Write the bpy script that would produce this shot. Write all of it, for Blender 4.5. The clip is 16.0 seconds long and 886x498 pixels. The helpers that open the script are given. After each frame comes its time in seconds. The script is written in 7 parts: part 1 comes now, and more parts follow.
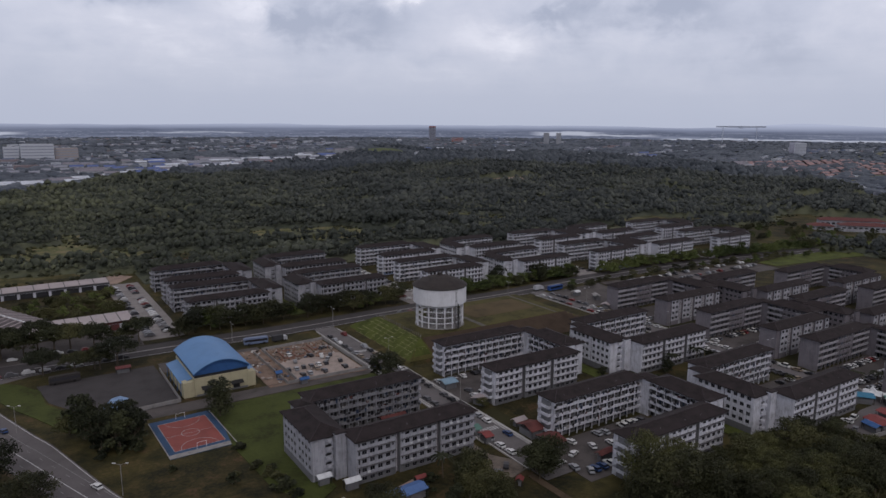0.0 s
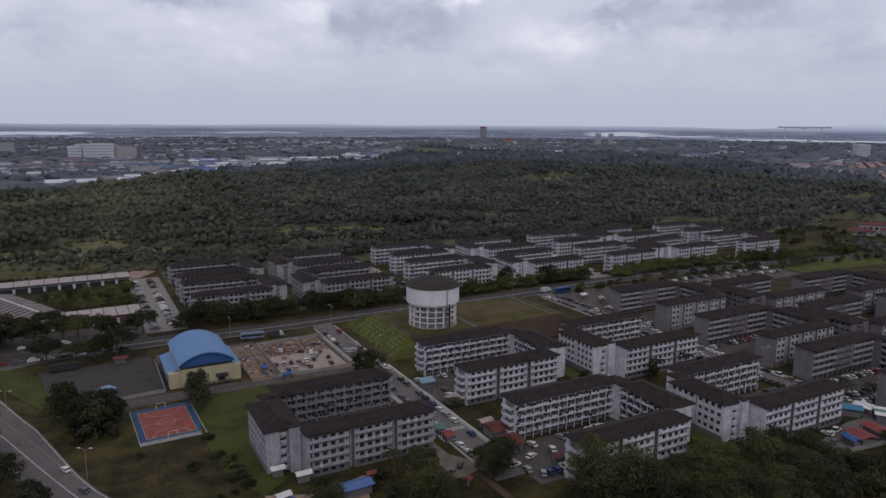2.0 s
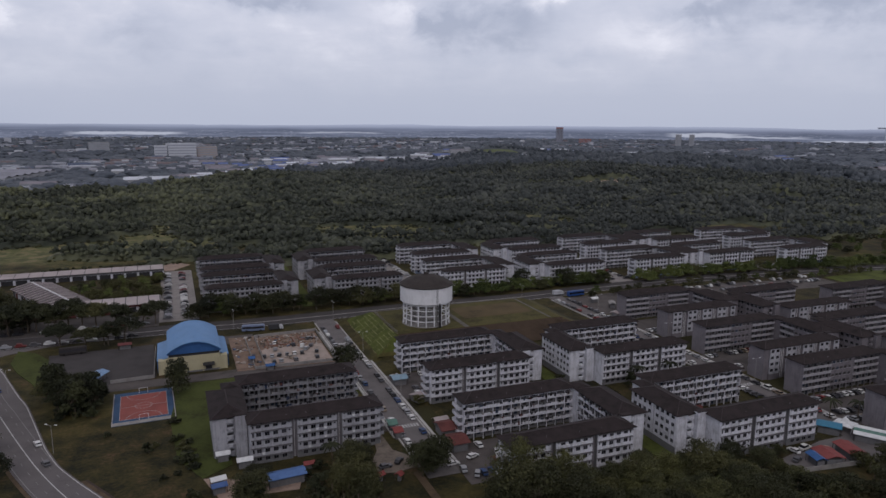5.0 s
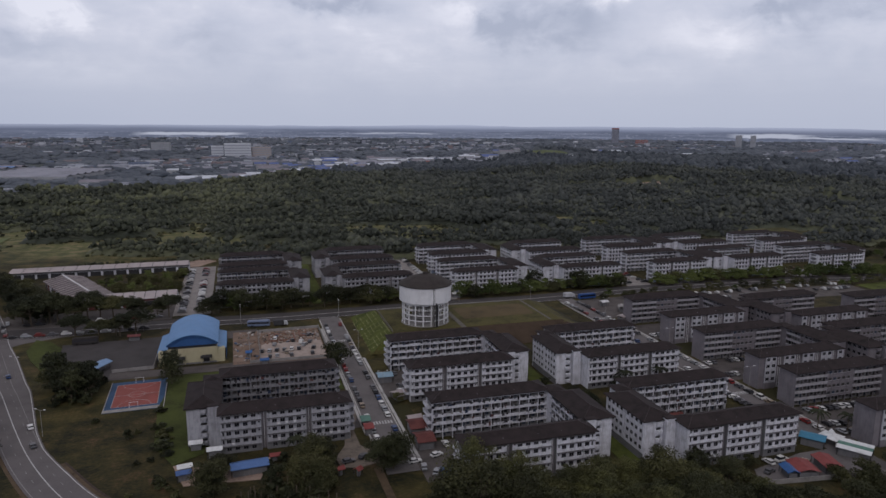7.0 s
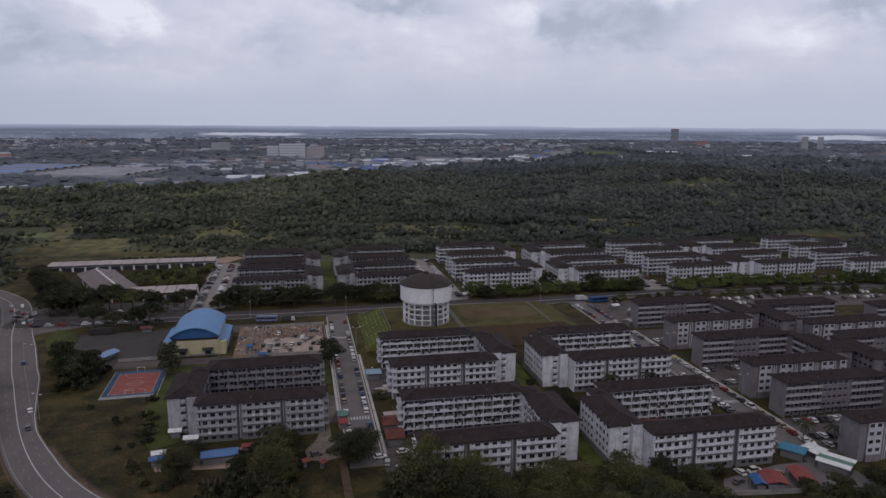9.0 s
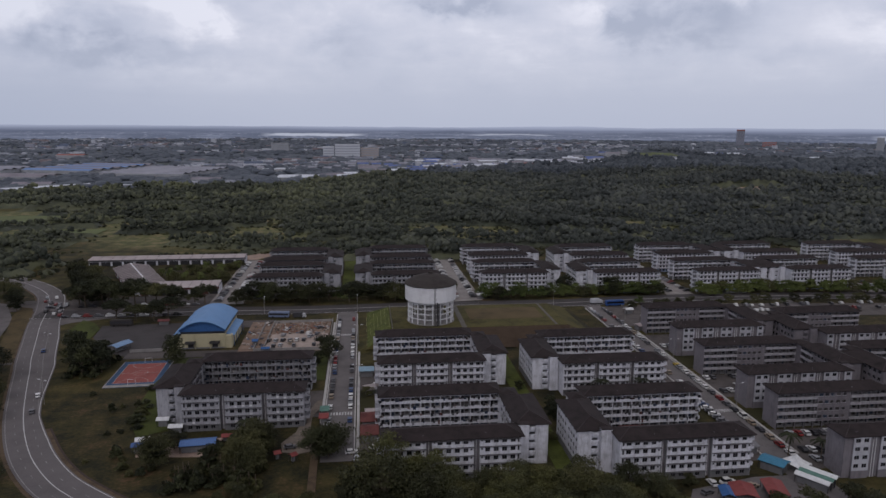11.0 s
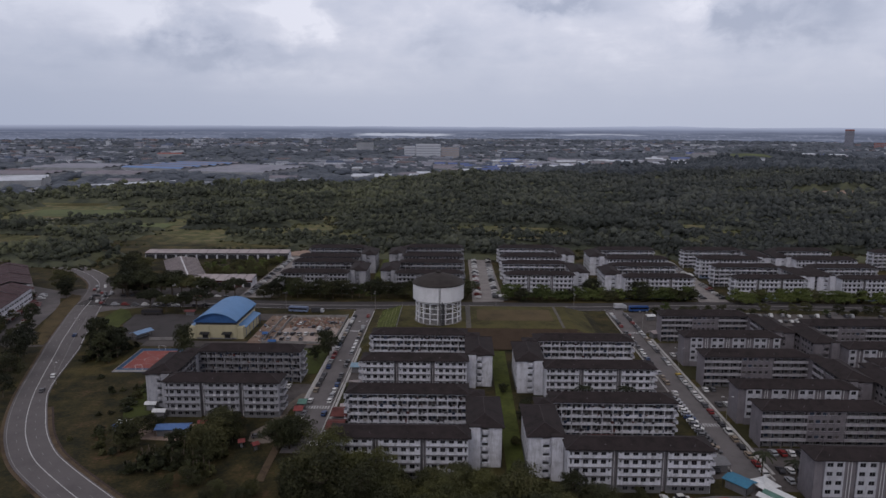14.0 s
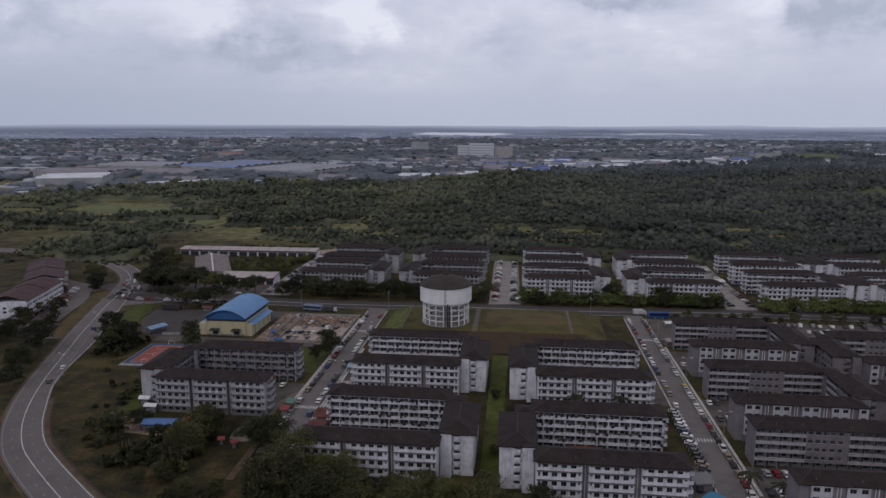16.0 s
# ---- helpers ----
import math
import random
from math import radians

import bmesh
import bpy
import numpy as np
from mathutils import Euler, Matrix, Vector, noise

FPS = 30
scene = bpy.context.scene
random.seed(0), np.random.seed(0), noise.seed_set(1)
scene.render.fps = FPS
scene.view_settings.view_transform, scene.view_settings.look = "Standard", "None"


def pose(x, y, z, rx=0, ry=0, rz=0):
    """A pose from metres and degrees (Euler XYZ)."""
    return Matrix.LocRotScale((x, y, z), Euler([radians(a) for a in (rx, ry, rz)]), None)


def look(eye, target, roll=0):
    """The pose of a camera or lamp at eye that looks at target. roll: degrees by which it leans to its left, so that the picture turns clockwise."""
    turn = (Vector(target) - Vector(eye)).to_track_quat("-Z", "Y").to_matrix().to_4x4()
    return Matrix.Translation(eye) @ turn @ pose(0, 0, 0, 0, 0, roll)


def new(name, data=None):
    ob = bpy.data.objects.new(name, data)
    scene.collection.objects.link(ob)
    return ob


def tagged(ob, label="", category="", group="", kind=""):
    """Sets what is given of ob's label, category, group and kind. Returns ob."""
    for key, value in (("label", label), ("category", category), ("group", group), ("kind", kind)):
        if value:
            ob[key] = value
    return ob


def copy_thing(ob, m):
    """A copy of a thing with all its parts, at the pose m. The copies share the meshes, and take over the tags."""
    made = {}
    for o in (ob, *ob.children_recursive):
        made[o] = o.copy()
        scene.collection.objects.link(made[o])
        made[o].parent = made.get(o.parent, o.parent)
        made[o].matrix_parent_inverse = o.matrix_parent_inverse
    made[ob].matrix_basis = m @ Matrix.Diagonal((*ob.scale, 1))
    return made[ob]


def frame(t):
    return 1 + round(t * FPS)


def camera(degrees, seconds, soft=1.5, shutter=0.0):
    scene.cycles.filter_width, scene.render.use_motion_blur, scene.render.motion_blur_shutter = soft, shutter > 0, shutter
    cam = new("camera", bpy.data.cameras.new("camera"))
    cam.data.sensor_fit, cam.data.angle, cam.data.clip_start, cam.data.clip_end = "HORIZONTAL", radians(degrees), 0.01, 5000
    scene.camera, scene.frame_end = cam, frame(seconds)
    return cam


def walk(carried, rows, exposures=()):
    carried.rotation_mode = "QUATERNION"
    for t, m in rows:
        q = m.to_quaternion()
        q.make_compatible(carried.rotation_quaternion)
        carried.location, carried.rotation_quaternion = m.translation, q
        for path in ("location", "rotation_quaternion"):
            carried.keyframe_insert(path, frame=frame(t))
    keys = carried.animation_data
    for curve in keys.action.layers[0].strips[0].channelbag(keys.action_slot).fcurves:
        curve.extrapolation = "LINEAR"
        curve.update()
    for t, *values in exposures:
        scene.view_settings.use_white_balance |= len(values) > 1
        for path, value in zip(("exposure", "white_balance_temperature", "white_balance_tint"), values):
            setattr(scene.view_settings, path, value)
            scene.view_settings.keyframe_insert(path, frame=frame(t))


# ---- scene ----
cam = camera(65.3, 16.0, soft=1.5)
METRES, EYE, TILT, LEAN, TURN = 229.4, 104.5, 0.0, 0.0, -32.9
ROWS = [
    (0.0, 0.0, 0.0, 0.0, 0.06, -10.38, -0.35),
    (0.5, 0.0311, -0.0019, 0.0007, 1.14, -10.37, -0.35),
    (1.0, 0.0687, -0.0035, 0.0015, 2.45, -10.37, -0.35),
    (1.5, 0.1001, -0.0042, 0.0021, 3.56, -10.38, -0.35),
    (2.0, 0.1313, -0.0043, 0.0025, 4.67, -10.38, -0.36),
    (2.5, 0.1623, -0.0036, 0.0029, 5.79, -10.37, -0.37),
    (3.0, 0.1935, -0.0024, 0.0033, 6.91, -10.37, -0.38),
    (3.5, 0.2247, -0.0005, 0.0035, 8.04, -10.36, -0.38),
    (4.0, 0.2558, 0.0018, 0.004, 9.17, -10.37, -0.38),
    (6.5, 0.4125, 0.0232, 0.0059, 15.07, -10.36, -0.35),
    (7.0, 0.4433, 0.0294, 0.0063, 16.29, -10.35, -0.34),
    (7.5, 0.4743, 0.0362, 0.0067, 17.52, -10.33, -0.35),
    (8.0, 0.505, 0.0436, 0.007, 18.75, -10.32, -0.35),
    (8.5, 0.5354, 0.0516, 0.0071, 19.97, -10.32, -0.34),
    (11.0, 0.6824, 0.1032, 0.0085, 26.33, -10.29, -0.28),
    (11.5, 0.7104, 0.1161, 0.0086, 27.64, -10.29, -0.25),
    (12.0, 0.7382, 0.1299, 0.0088, 28.95, -10.3, -0.24),
    (12.5, 0.7655, 0.1446, 0.009, 30.24, -10.29, -0.23),
    (13.0, 0.7921, 0.1604, 0.0091, 31.52, -10.3, -0.22),
    (13.5, 0.8179, 0.177, 0.0093, 32.77, -10.31, -0.2),
    (14.0, 0.8431, 0.1945, 0.0093, 34.02, -10.32, -0.18),
    (14.5, 0.8676, 0.2131, 0.0096, 35.29, -10.36, -0.17),
    (15.0, 0.89, 0.2333, 0.0099, 36.58, -10.37, -0.14),
    (15.5, 0.9086, 0.2554, 0.0098, 37.84, -10.38, -0.14),
    (16.0, 0.9244, 0.2794, 0.0101, 39.09, -10.39, -0.12),
]
walk(cam, [(t, pose(0, 0, EYE, TILT, LEAN, TURN) @ pose(METRES * x, METRES * y, METRES * z, 90 + pitch, roll, yaw)) for t, x, y, z, yaw, pitch, roll in ROWS],
     exposures=[(0.0, 0.0, 6250, 17), (16.0, 0.0, 6250, 17)])

# ---- light: overcast tropical midday ----
SUN_ELEVATION, SUN_HEADING = 44.0, 205.0


def node(tree, kind, **values):
    """A shader node with its inputs set by name or number; a socket given as value is linked."""
    n = tree.nodes.new(kind)
    for key, value in values.items():
        slot = n.inputs[int(key[1:])] if key[0] == "i" and key[1:].isdigit() else n.inputs[key.replace("_", " ")]
        if isinstance(value, bpy.types.NodeSocket):
            tree.links.new(value, slot)
        else:
            slot.default_value = value
    return n


def ramp(tree, fac, stops):
    n = tree.nodes.new("ShaderNodeValToRGB")
    tree.links.new(fac, n.inputs[0])
    while len(n.color_ramp.elements) < len(stops):
        n.color_ramp.elements.new(0.5)
    for e, (p, c) in zip(n.color_ramp.elements, stops):
        e.position, e.color = p, (*c, 1) if len(c) == 3 else c
    return n.outputs[0]


def maths(tree, op, a, b=0.0):
    n = tree.nodes.new("ShaderNodeMath")
    n.operation = op
    for slot, value in zip(n.inputs, (a, b)):
        if isinstance(value, bpy.types.NodeSocket):
            tree.links.new(value, slot)
        else:
            slot.default_value = value
    return n.outputs[0]


def mixed(tree, fac, a, b, how="MIX"):
    n = tree.nodes.new("ShaderNodeMix")
    n.data_type, n.blend_type = "RGBA", how
    for slot, value in ((0, fac), (6, a), (7, b)):
        if isinstance(value, bpy.types.NodeSocket):
            tree.links.new(value, n.inputs[slot])
        else:
            n.inputs[slot].default_value = value if slot == 0 else (*value, 1)
    return n.outputs[2]


def noise_of(tree, vector, scale, detail=4.0, rough=0.55, distortion=0.0):
    return node(tree, "ShaderNodeTexNoise", Vector=vector, Scale=scale, Detail=detail, Roughness=rough, Distortion=distortion).outputs["Fac"]


def scaled(t, vector, by):
    n = t.nodes.new("ShaderNodeVectorMath")
    n.operation = "MULTIPLY"
    t.links.new(vector, n.inputs[0])
    n.inputs[1].default_value = by
    return n.outputs[0]


world = bpy.data.worlds.new("overcast_sky")
scene.world = world
world.use_nodes = True
wt = world.node_tree
wt.nodes.clear()
sky = wt.nodes.new("ShaderNodeTexSky")
sky.sky_type, sky.sun_disc = "NISHITA", False
sky.sun_elevation, sky.sun_rotation = radians(SUN_ELEVATION), radians(SUN_HEADING)
sky.air_density, sky.dust_density, sky.ozone_density = 1.4, 3.0, 1.0
way = wt.nodes.new("ShaderNodeTexCoord").outputs["Generated"]
split = node(wt, "ShaderNodeSeparateXYZ", Vector=way)
up = maths(wt, "MAXIMUM", split.outputs[2], 0.0)
lift = maths(wt, "ADD", up, 0.1)
flat = node(wt, "ShaderNodeCombineXYZ", X=maths(wt, "DIVIDE", split.outputs[0], lift), Y=maths(wt, "DIVIDE", split.outputs[1], lift), Z=0.0).outputs[0]
billow = noise_of(wt, scaled(wt, way, (1, 1, 1.7)), 4.6, 6.0, 0.5, 0.25)
wisps = noise_of(wt, flat, 2.2, 5.0, 0.55, 0.5)
ragged = noise_of(wt, scaled(wt, way, (1, 1, 1.5)), 17.0, 6.0, 0.58, 0.4)
ragged_up = noise_of(wt, scaled(wt, way, (1, 1, 1.5)), 16.0, 5.0, 0.58, 0.2)
east = maths(wt, "ADD", maths(wt, "MULTIPLY", maths(wt, "ARCTAN2", split.outputs[0], split.outputs[1]), 57.3), maths(wt, "MULTIPLY", maths(wt, "SUBTRACT", ragged, 0.5), 6.5))
above = maths(wt, "ADD", maths(wt, "MULTIPLY", maths(wt, "ARCSINE", split.outputs[2]), 57.3), maths(wt, "MULTIPLY", maths(wt, "SUBTRACT", ragged_up, 0.5), 5.0))
mass = maths(wt, "ADD", maths(wt, "MULTIPLY", billow, 0.42), maths(wt, "MULTIPLY", wisps, 0.1))
mass = maths(wt, "ADD", mass, maths(wt, "MULTIPLY", ragged, 0.2))
mass = maths(wt, "ADD", mass, 0.105)
#: single clouds: heading, height, half breadth and half height in degrees, darkness
for c_east, c_up, c_wide, c_high, c_dark in ((26.3, 7.6, 5.0, 2.2, 0.13), (30.0, 9.4, 1.6, 1.0, -0.14), (41.7, 7.9, 2.4, 0.8, 0.08), (50.0, 8.4, 5.0, 1.5, 0.12), (58.0, 4.3, 4.5, 1.7, 0.06),
                                             (32.6, 4.9, 2.2, 0.8, 0.05), (37.0, 6.6, 4.0, 1.8, -0.07), (8.0, 9.4, 4.0, 0.9, 0.13), (-1.4, 6.2, 2.4, 1.6, 0.06), (-20.0, 5.2, 7.0, 1.0, 0.09),
                                             (-14.5, 4.9, 6.0, 0.8, 0.06), (-12.5, 8.2, 2.4, 1.6, -0.13), (-24.0, 7.8, 3.5, 1.6, -0.09), (-17.5, 7.0, 3.0, 1.0, 0.06), (-35.8, 6.6, 3.6, 0.9, 0.08),
                                             (17.0, 8.0, 2.6, 1.6, -0.08), (20.5, 7.6, 2.2, 1.2, 0.07)):
    u = maths(wt, "DIVIDE", maths(wt, "SUBTRACT", east, c_east), c_wide)
    w = maths(wt, "DIVIDE", maths(wt, "SUBTRACT", above, c_up), c_high)
    fall = maths(wt, "POWER", 2.718, maths(wt, "MULTIPLY", maths(wt, "ADD", maths(wt, "MULTIPLY", u, u), maths(wt, "MULTIPLY", w, w)), -1.0))
    mass = maths(wt, "ADD", mass, maths(wt, "MULTIPLY", fall, c_dark * 1.45))
CLOUD_HIGH = (5.2, 5.1, 5.1)
CLOUD_DARK, CLOUD_MID, CLOUD_SOFT, CLOUD_LIGHT, HAZE = (4.1, 4.55, 5.45), (5.6, 6.0, 6.8), (6.5, 6.8, 7.45), (8.3, 8.5, 8.9), (4.9, 5.4, 6.25)
clouds = ramp(wt, mass, [(0.36, CLOUD_LIGHT), (0.45, CLOUD_SOFT), (0.53, CLOUD_MID), (0.64, CLOUD_DARK)])
low = ramp(wt, up, [(0.0, (1, 1, 1)), (0.035, (0.92, 0.92, 0.92)), (0.075, (0.45, 0.45, 0.45)), (0.11, (0.05, 0.05, 0.05)), (0.25, (0, 0, 0))])
overhead = ramp(wt, up, [(0.2, (0, 0, 0)), (0.45, (1, 1, 1))])
veiled = mixed(wt, low, mixed(wt, overhead, clouds, CLOUD_HIGH), HAZE)
westward = ramp(wt, maths(wt, "ADD", maths(wt, "MULTIPLY", split.outputs[0], 0.5), 0.5), [(0.16, (0.8, 0.83, 0.87)), (0.45, (1, 1, 1))])
whole = mixed(wt, 0.93, sky.outputs[0], mixed(wt, 1.0, veiled, westward, "MULTIPLY"))
background = node(wt, "ShaderNodeBackground", Color=whole, Strength=0.1)
wt.links.new(background.outputs[0], wt.nodes.new("ShaderNodeOutputWorld").inputs[0])

sun = new("sun", bpy.data.lights.new("sun", "SUN"))
sun.data.energy, sun.data.angle, sun.data.color = 0.5, radians(25), (1.0, 0.96, 0.9)
s_az, s_el = radians(SUN_HEADING), radians(SUN_ELEVATION)
sun.matrix_world = look((0, 0, 200), (-math.sin(s_az) * math.cos(s_el), -math.cos(s_az) * math.cos(s_el), 200 - math.sin(s_el)))


# ---- materials ----
def material(name, rough=0.8, metal=0.0):
    m = bpy.data.materials.new(name)
    m.use_nodes = True
    t = m.node_tree
    shader = t.nodes["Principled BSDF"]
    shader.inputs["Roughness"].default_value, shader.inputs["Metallic"].default_value = rough, metal
    shader.inputs["Specular IOR Level"].default_value = 0.25
    return m, t, shader


def place_of(t):
    return t.nodes.new("ShaderNodeNewGeometry").outputs["Position"]


def stretched(t, sx, sy, sz):
    return scaled(t, place_of(t), (sx, sy, sz))


def bumped(t, shader, height, strength=0.4, distance=0.1):
    n = node(t, "ShaderNodeBump", Strength=strength, Distance=distance, Height=height)
    t.links.new(n.outputs[0], shader.inputs["Normal"])


def plain(name, colour, rough=0.8, metal=0.0, vary=0.25, scale=0.6, fine=6.0, random_object=0.0):
    """Paint or stone with broad stains and fine grain in world metres."""
    m, t, shader = material(name, rough, metal)
    p = place_of(t)
    broad, grain = noise_of(t, p, scale, 5.0, 0.6), noise_of(t, p, fine, 3.0)
    dark = tuple(c * (1 - vary) for c in colour)
    pale = tuple(min(1, c * (1 + vary * 0.5)) for c in colour)
    c = ramp(t, maths(t, "ADD", maths(t, "MULTIPLY", broad, 0.7), maths(t, "MULTIPLY", grain, 0.3)), [(0.32, dark), (0.5, colour), (0.68, pale)])
    if random_object:
        r = t.nodes.new("ShaderNodeObjectInfo").outputs["Random"]
        c = mixed(t, 1.0, c, ramp(t, r, [(0.0, (1 - random_object,) * 3), (1.0, (1, 1, 1))]), "MULTIPLY")
    t.links.new(c, shader.inputs["Base Color"])
    bumped(t, shader, grain, 0.2, 0.02)
    return m


def streaked(name, colour, stain, rough=0.85, amount=0.5):
    """Rain-streaked render: long drips down the wall, blotches and fine grain."""
    m, t, shader = material(name, rough)
    drips = noise_of(t, stretched(t, 1.3, 1.3, 0.16), 1.0, 6.0, 0.7, 0.6)
    blots = noise_of(t, place_of(t), 0.3, 6.0, 0.7)
    grain = noise_of(t, place_of(t), 5.0, 3.0)
    f = maths(t, "ADD", maths(t, "MULTIPLY", drips, 0.5), maths(t, "MULTIPLY", blots, 0.5))
    c = mixed(t, ramp(t, f, [(0.46, (0, 0, 0)), (0.66, (amount,) * 3)]), colour, stain)
    c = mixed(t, 1.0, c, ramp(t, grain, [(0.3, (0.9, 0.9, 0.9)), (0.7, (1, 1, 1))]), "MULTIPLY")
    t.links.new(c, shader.inputs["Base Color"])
    bumped(t, shader, grain, 0.15, 0.02)
    return m


def islands(name, colours, rough=0.7, spread=0.0):
    """One colour for each separate piece of a joined mesh."""
    m, t, shader = material(name, rough)
    r = t.nodes.new("ShaderNodeNewGeometry").outputs["Random Per Island"]
    n = t.nodes.new("ShaderNodeValToRGB")
    n.color_ramp.interpolation = "CONSTANT" if not spread else "LINEAR"
    t.links.new(r, n.inputs[0])
    while len(n.color_ramp.elements) < len(colours):
        n.color_ramp.elements.new(0.5)
    for i, (e, c) in enumerate(zip(n.color_ramp.elements, colours)):
        e.position, e.color = i / len(colours), (*c, 1)
    grain = noise_of(t, place_of(t), 0.35, 4.0)
    c = mixed(t, 1.0, n.outputs[0], ramp(t, grain, [(0.3, (0.75, 0.75, 0.75)), (0.7, (1, 1, 1))]), "MULTIPLY")
    t.links.new(c, shader.inputs["Base Color"])
    return m


def foliage(name, dark, mid, pale, scale=0.05, east=None, single_crowns=0.07):
    """Leaves: a colour of its own for every spray, and drifts of colour over the wood."""
    m, t, shader = material(name, 0.7)
    r = t.nodes.new("ShaderNodeNewGeometry").outputs["Random Per Island"]
    o = t.nodes.new("ShaderNodeObjectInfo").outputs["Random"]
    drift = noise_of(t, stretched(t, 0.6, 1.25, 0.6), scale, 5.0, 0.62)
    crowns = noise_of(t, place_of(t), 0.11, 3.0, 0.6)
    f = maths(t, "ADD", maths(t, "ADD", maths(t, "MULTIPLY", r, single_crowns), maths(t, "MULTIPLY", crowns, 0.17)), maths(t, "ADD", maths(t, "MULTIPLY", drift, 0.73 - single_crowns), maths(t, "MULTIPLY", o, 0.1)))
    c = ramp(t, f, [(0.42, dark), (0.5, mid), (0.59, pale)])
    if east:
        # another kind of wood takes over from secondary scrub towards the east
        kinds = t.nodes.new("ShaderNodeMapRange")
        x = node(t, "ShaderNodeSeparateXYZ", Vector=place_of(t)).outputs[0]
        t.links.new(maths(t, "ADD", x, maths(t, "MULTIPLY", drift, 700.0)), kinds.inputs[0])
        kinds.inputs[1].default_value, kinds.inputs[2].default_value = 400, 800
        c = mixed(t, kinds.outputs[0], c, ramp(t, f, [(0.42, east[0]), (0.5, east[1]), (0.59, east[2])]))
    t.links.new(c, shader.inputs["Base Color"])
    bumped(t, shader, noise_of(t, place_of(t), 0.7, 4.0, 0.65), 0.6, 0.6)
    return m


WHITE_WALL = streaked("white_render", (0.62, 0.625, 0.68), (0.21, 0.208, 0.222), amount=0.8)
DULL_WALL = streaked("dull_grey_white_render", (0.37, 0.372, 0.405), (0.15, 0.147, 0.16), amount=0.8)
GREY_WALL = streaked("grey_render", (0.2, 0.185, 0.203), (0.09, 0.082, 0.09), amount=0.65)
# One dark tone holds the ledges' mould and the shadow line they throw.
LEDGE_DARK = streaked("mould_dark_ledge", (0.12, 0.115, 0.122), (0.05, 0.048, 0.05), amount=0.7)
BAY_WALL = streaked("white_bay_render", (0.46, 0.462, 0.505), (0.18, 0.175, 0.19), amount=0.8)
DULL_PARAPET = streaked("dirty_gallery_render", (0.24, 0.238, 0.258), (0.09, 0.087, 0.095), amount=0.85)
PALE_WALL = streaked("pale_render", (0.64, 0.647, 0.71), (0.21, 0.21, 0.23), amount=0.75)
PLINTH = streaked("plinth_concrete", (0.17, 0.17, 0.18), (0.08, 0.08, 0.08))
BLUE_BASE = streaked("dusty_blue_render", (0.2, 0.25, 0.36), (0.12, 0.13, 0.16))
# Render darkened to stand for the shade inside galleries and recesses.
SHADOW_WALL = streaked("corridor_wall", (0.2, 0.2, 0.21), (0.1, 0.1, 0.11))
ROOF = plain("dark_brown_roof", (0.0235, 0.0176, 0.0182), 0.9, vary=0.6, scale=0.3, fine=3.0)
RIDGE = plain("weathered_ridge_cap", (0.05, 0.04, 0.042), 0.9, vary=0.5, scale=0.5)
VENT = plain("white_vent_pipe", (0.6, 0.6, 0.62))
FRAME = plain("window_frame_grey", (0.22, 0.22, 0.24))
CONCRETE = plain("concrete", (0.25, 0.24, 0.235), vary=0.4, scale=0.3)
DARK_METAL = plain("dark_metal", (0.05, 0.05, 0.055), 0.5, 0.5)
RUBBER = plain("black_rubber", (0.02, 0.02, 0.02), 0.9)
ASPHALT = plain("asphalt", (0.054, 0.049, 0.05), 0.9, vary=0.3, scale=0.12, fine=2.0)
SIDE_ROAD = plain("pale_worn_asphalt", (0.132, 0.121, 0.122), 0.9, vary=0.3, scale=0.12, fine=2.0)
LANE = plain("pale_concrete_lane", (0.23, 0.212, 0.205), 0.9, vary=0.35, scale=0.15, fine=2.0)
HIGHWAY = plain("worn_highway_asphalt", (0.118, 0.107, 0.109), 0.9, vary=0.22, scale=0.1, fine=2.0)
LOT = plain("pale_asphalt", (0.087, 0.077, 0.074), 0.9, vary=0.5, scale=0.15, fine=2.0)
PAINT = plain("road_paint", (0.42, 0.42, 0.42), 0.8, vary=0.5, scale=0.8)
SAND = plain("bare_sandy_earth", (0.29, 0.215, 0.175), 0.95, vary=0.45, scale=0.12, fine=1.0)
GRASS = plain("rough_grass", (0.03, 0.028, 0.0095), 0.95, vary=0.5, scale=0.08, fine=0.9)
LAWN = plain("mown_grass", (0.049, 0.06, 0.013), 0.95, vary=0.6, scale=0.09, fine=0.9)
FIELD = plain("open_field_grass", (0.105, 0.125, 0.055), 0.95, vary=0.45, scale=0.03, fine=0.5)
DRY_GRASS = plain("dry_grass", (0.068, 0.06, 0.018), 0.95, vary=0.7, scale=0.07, fine=0.8)
COURT_RED = plain("court_red_paint", (0.24, 0.07, 0.06), 0.8, vary=0.25, scale=0.15)
COURT_LINE = plain("worn_court_line", (0.33, 0.31, 0.31), 0.85, vary=0.5, scale=0.6)
COURT_BLUE = plain("court_blue_paint", (0.032, 0.068, 0.135), 0.8, vary=0.4, scale=0.15)
BLUE_ROOF = plain("blue_metal_roof", (0.1, 0.22, 0.42), 0.5, vary=0.15, scale=0.15)
DARK_BLUE = plain("dark_blue_metal", (0.035, 0.1, 0.26), 0.5, vary=0.2)
CREAM = streaked("cream_wall", (0.46, 0.42, 0.28), (0.28, 0.25, 0.18), amount=0.4)
TANK_WHITE = streaked("white_tank_paint", (0.68, 0.68, 0.7), (0.36, 0.36, 0.38), amount=0.4)
TANK_ROOF = plain("tank_roof_concrete", (0.042, 0.036, 0.034), 0.9, vary=0.4, scale=0.3)
MAUVE_ROOF = plain("brownish_mauve_metal_roof", (0.095, 0.078, 0.082), 0.6, vary=0.35, scale=0.12)
KERB = plain("pale_kerb_concrete", (0.4, 0.39, 0.38), vary=0.4, scale=0.25)
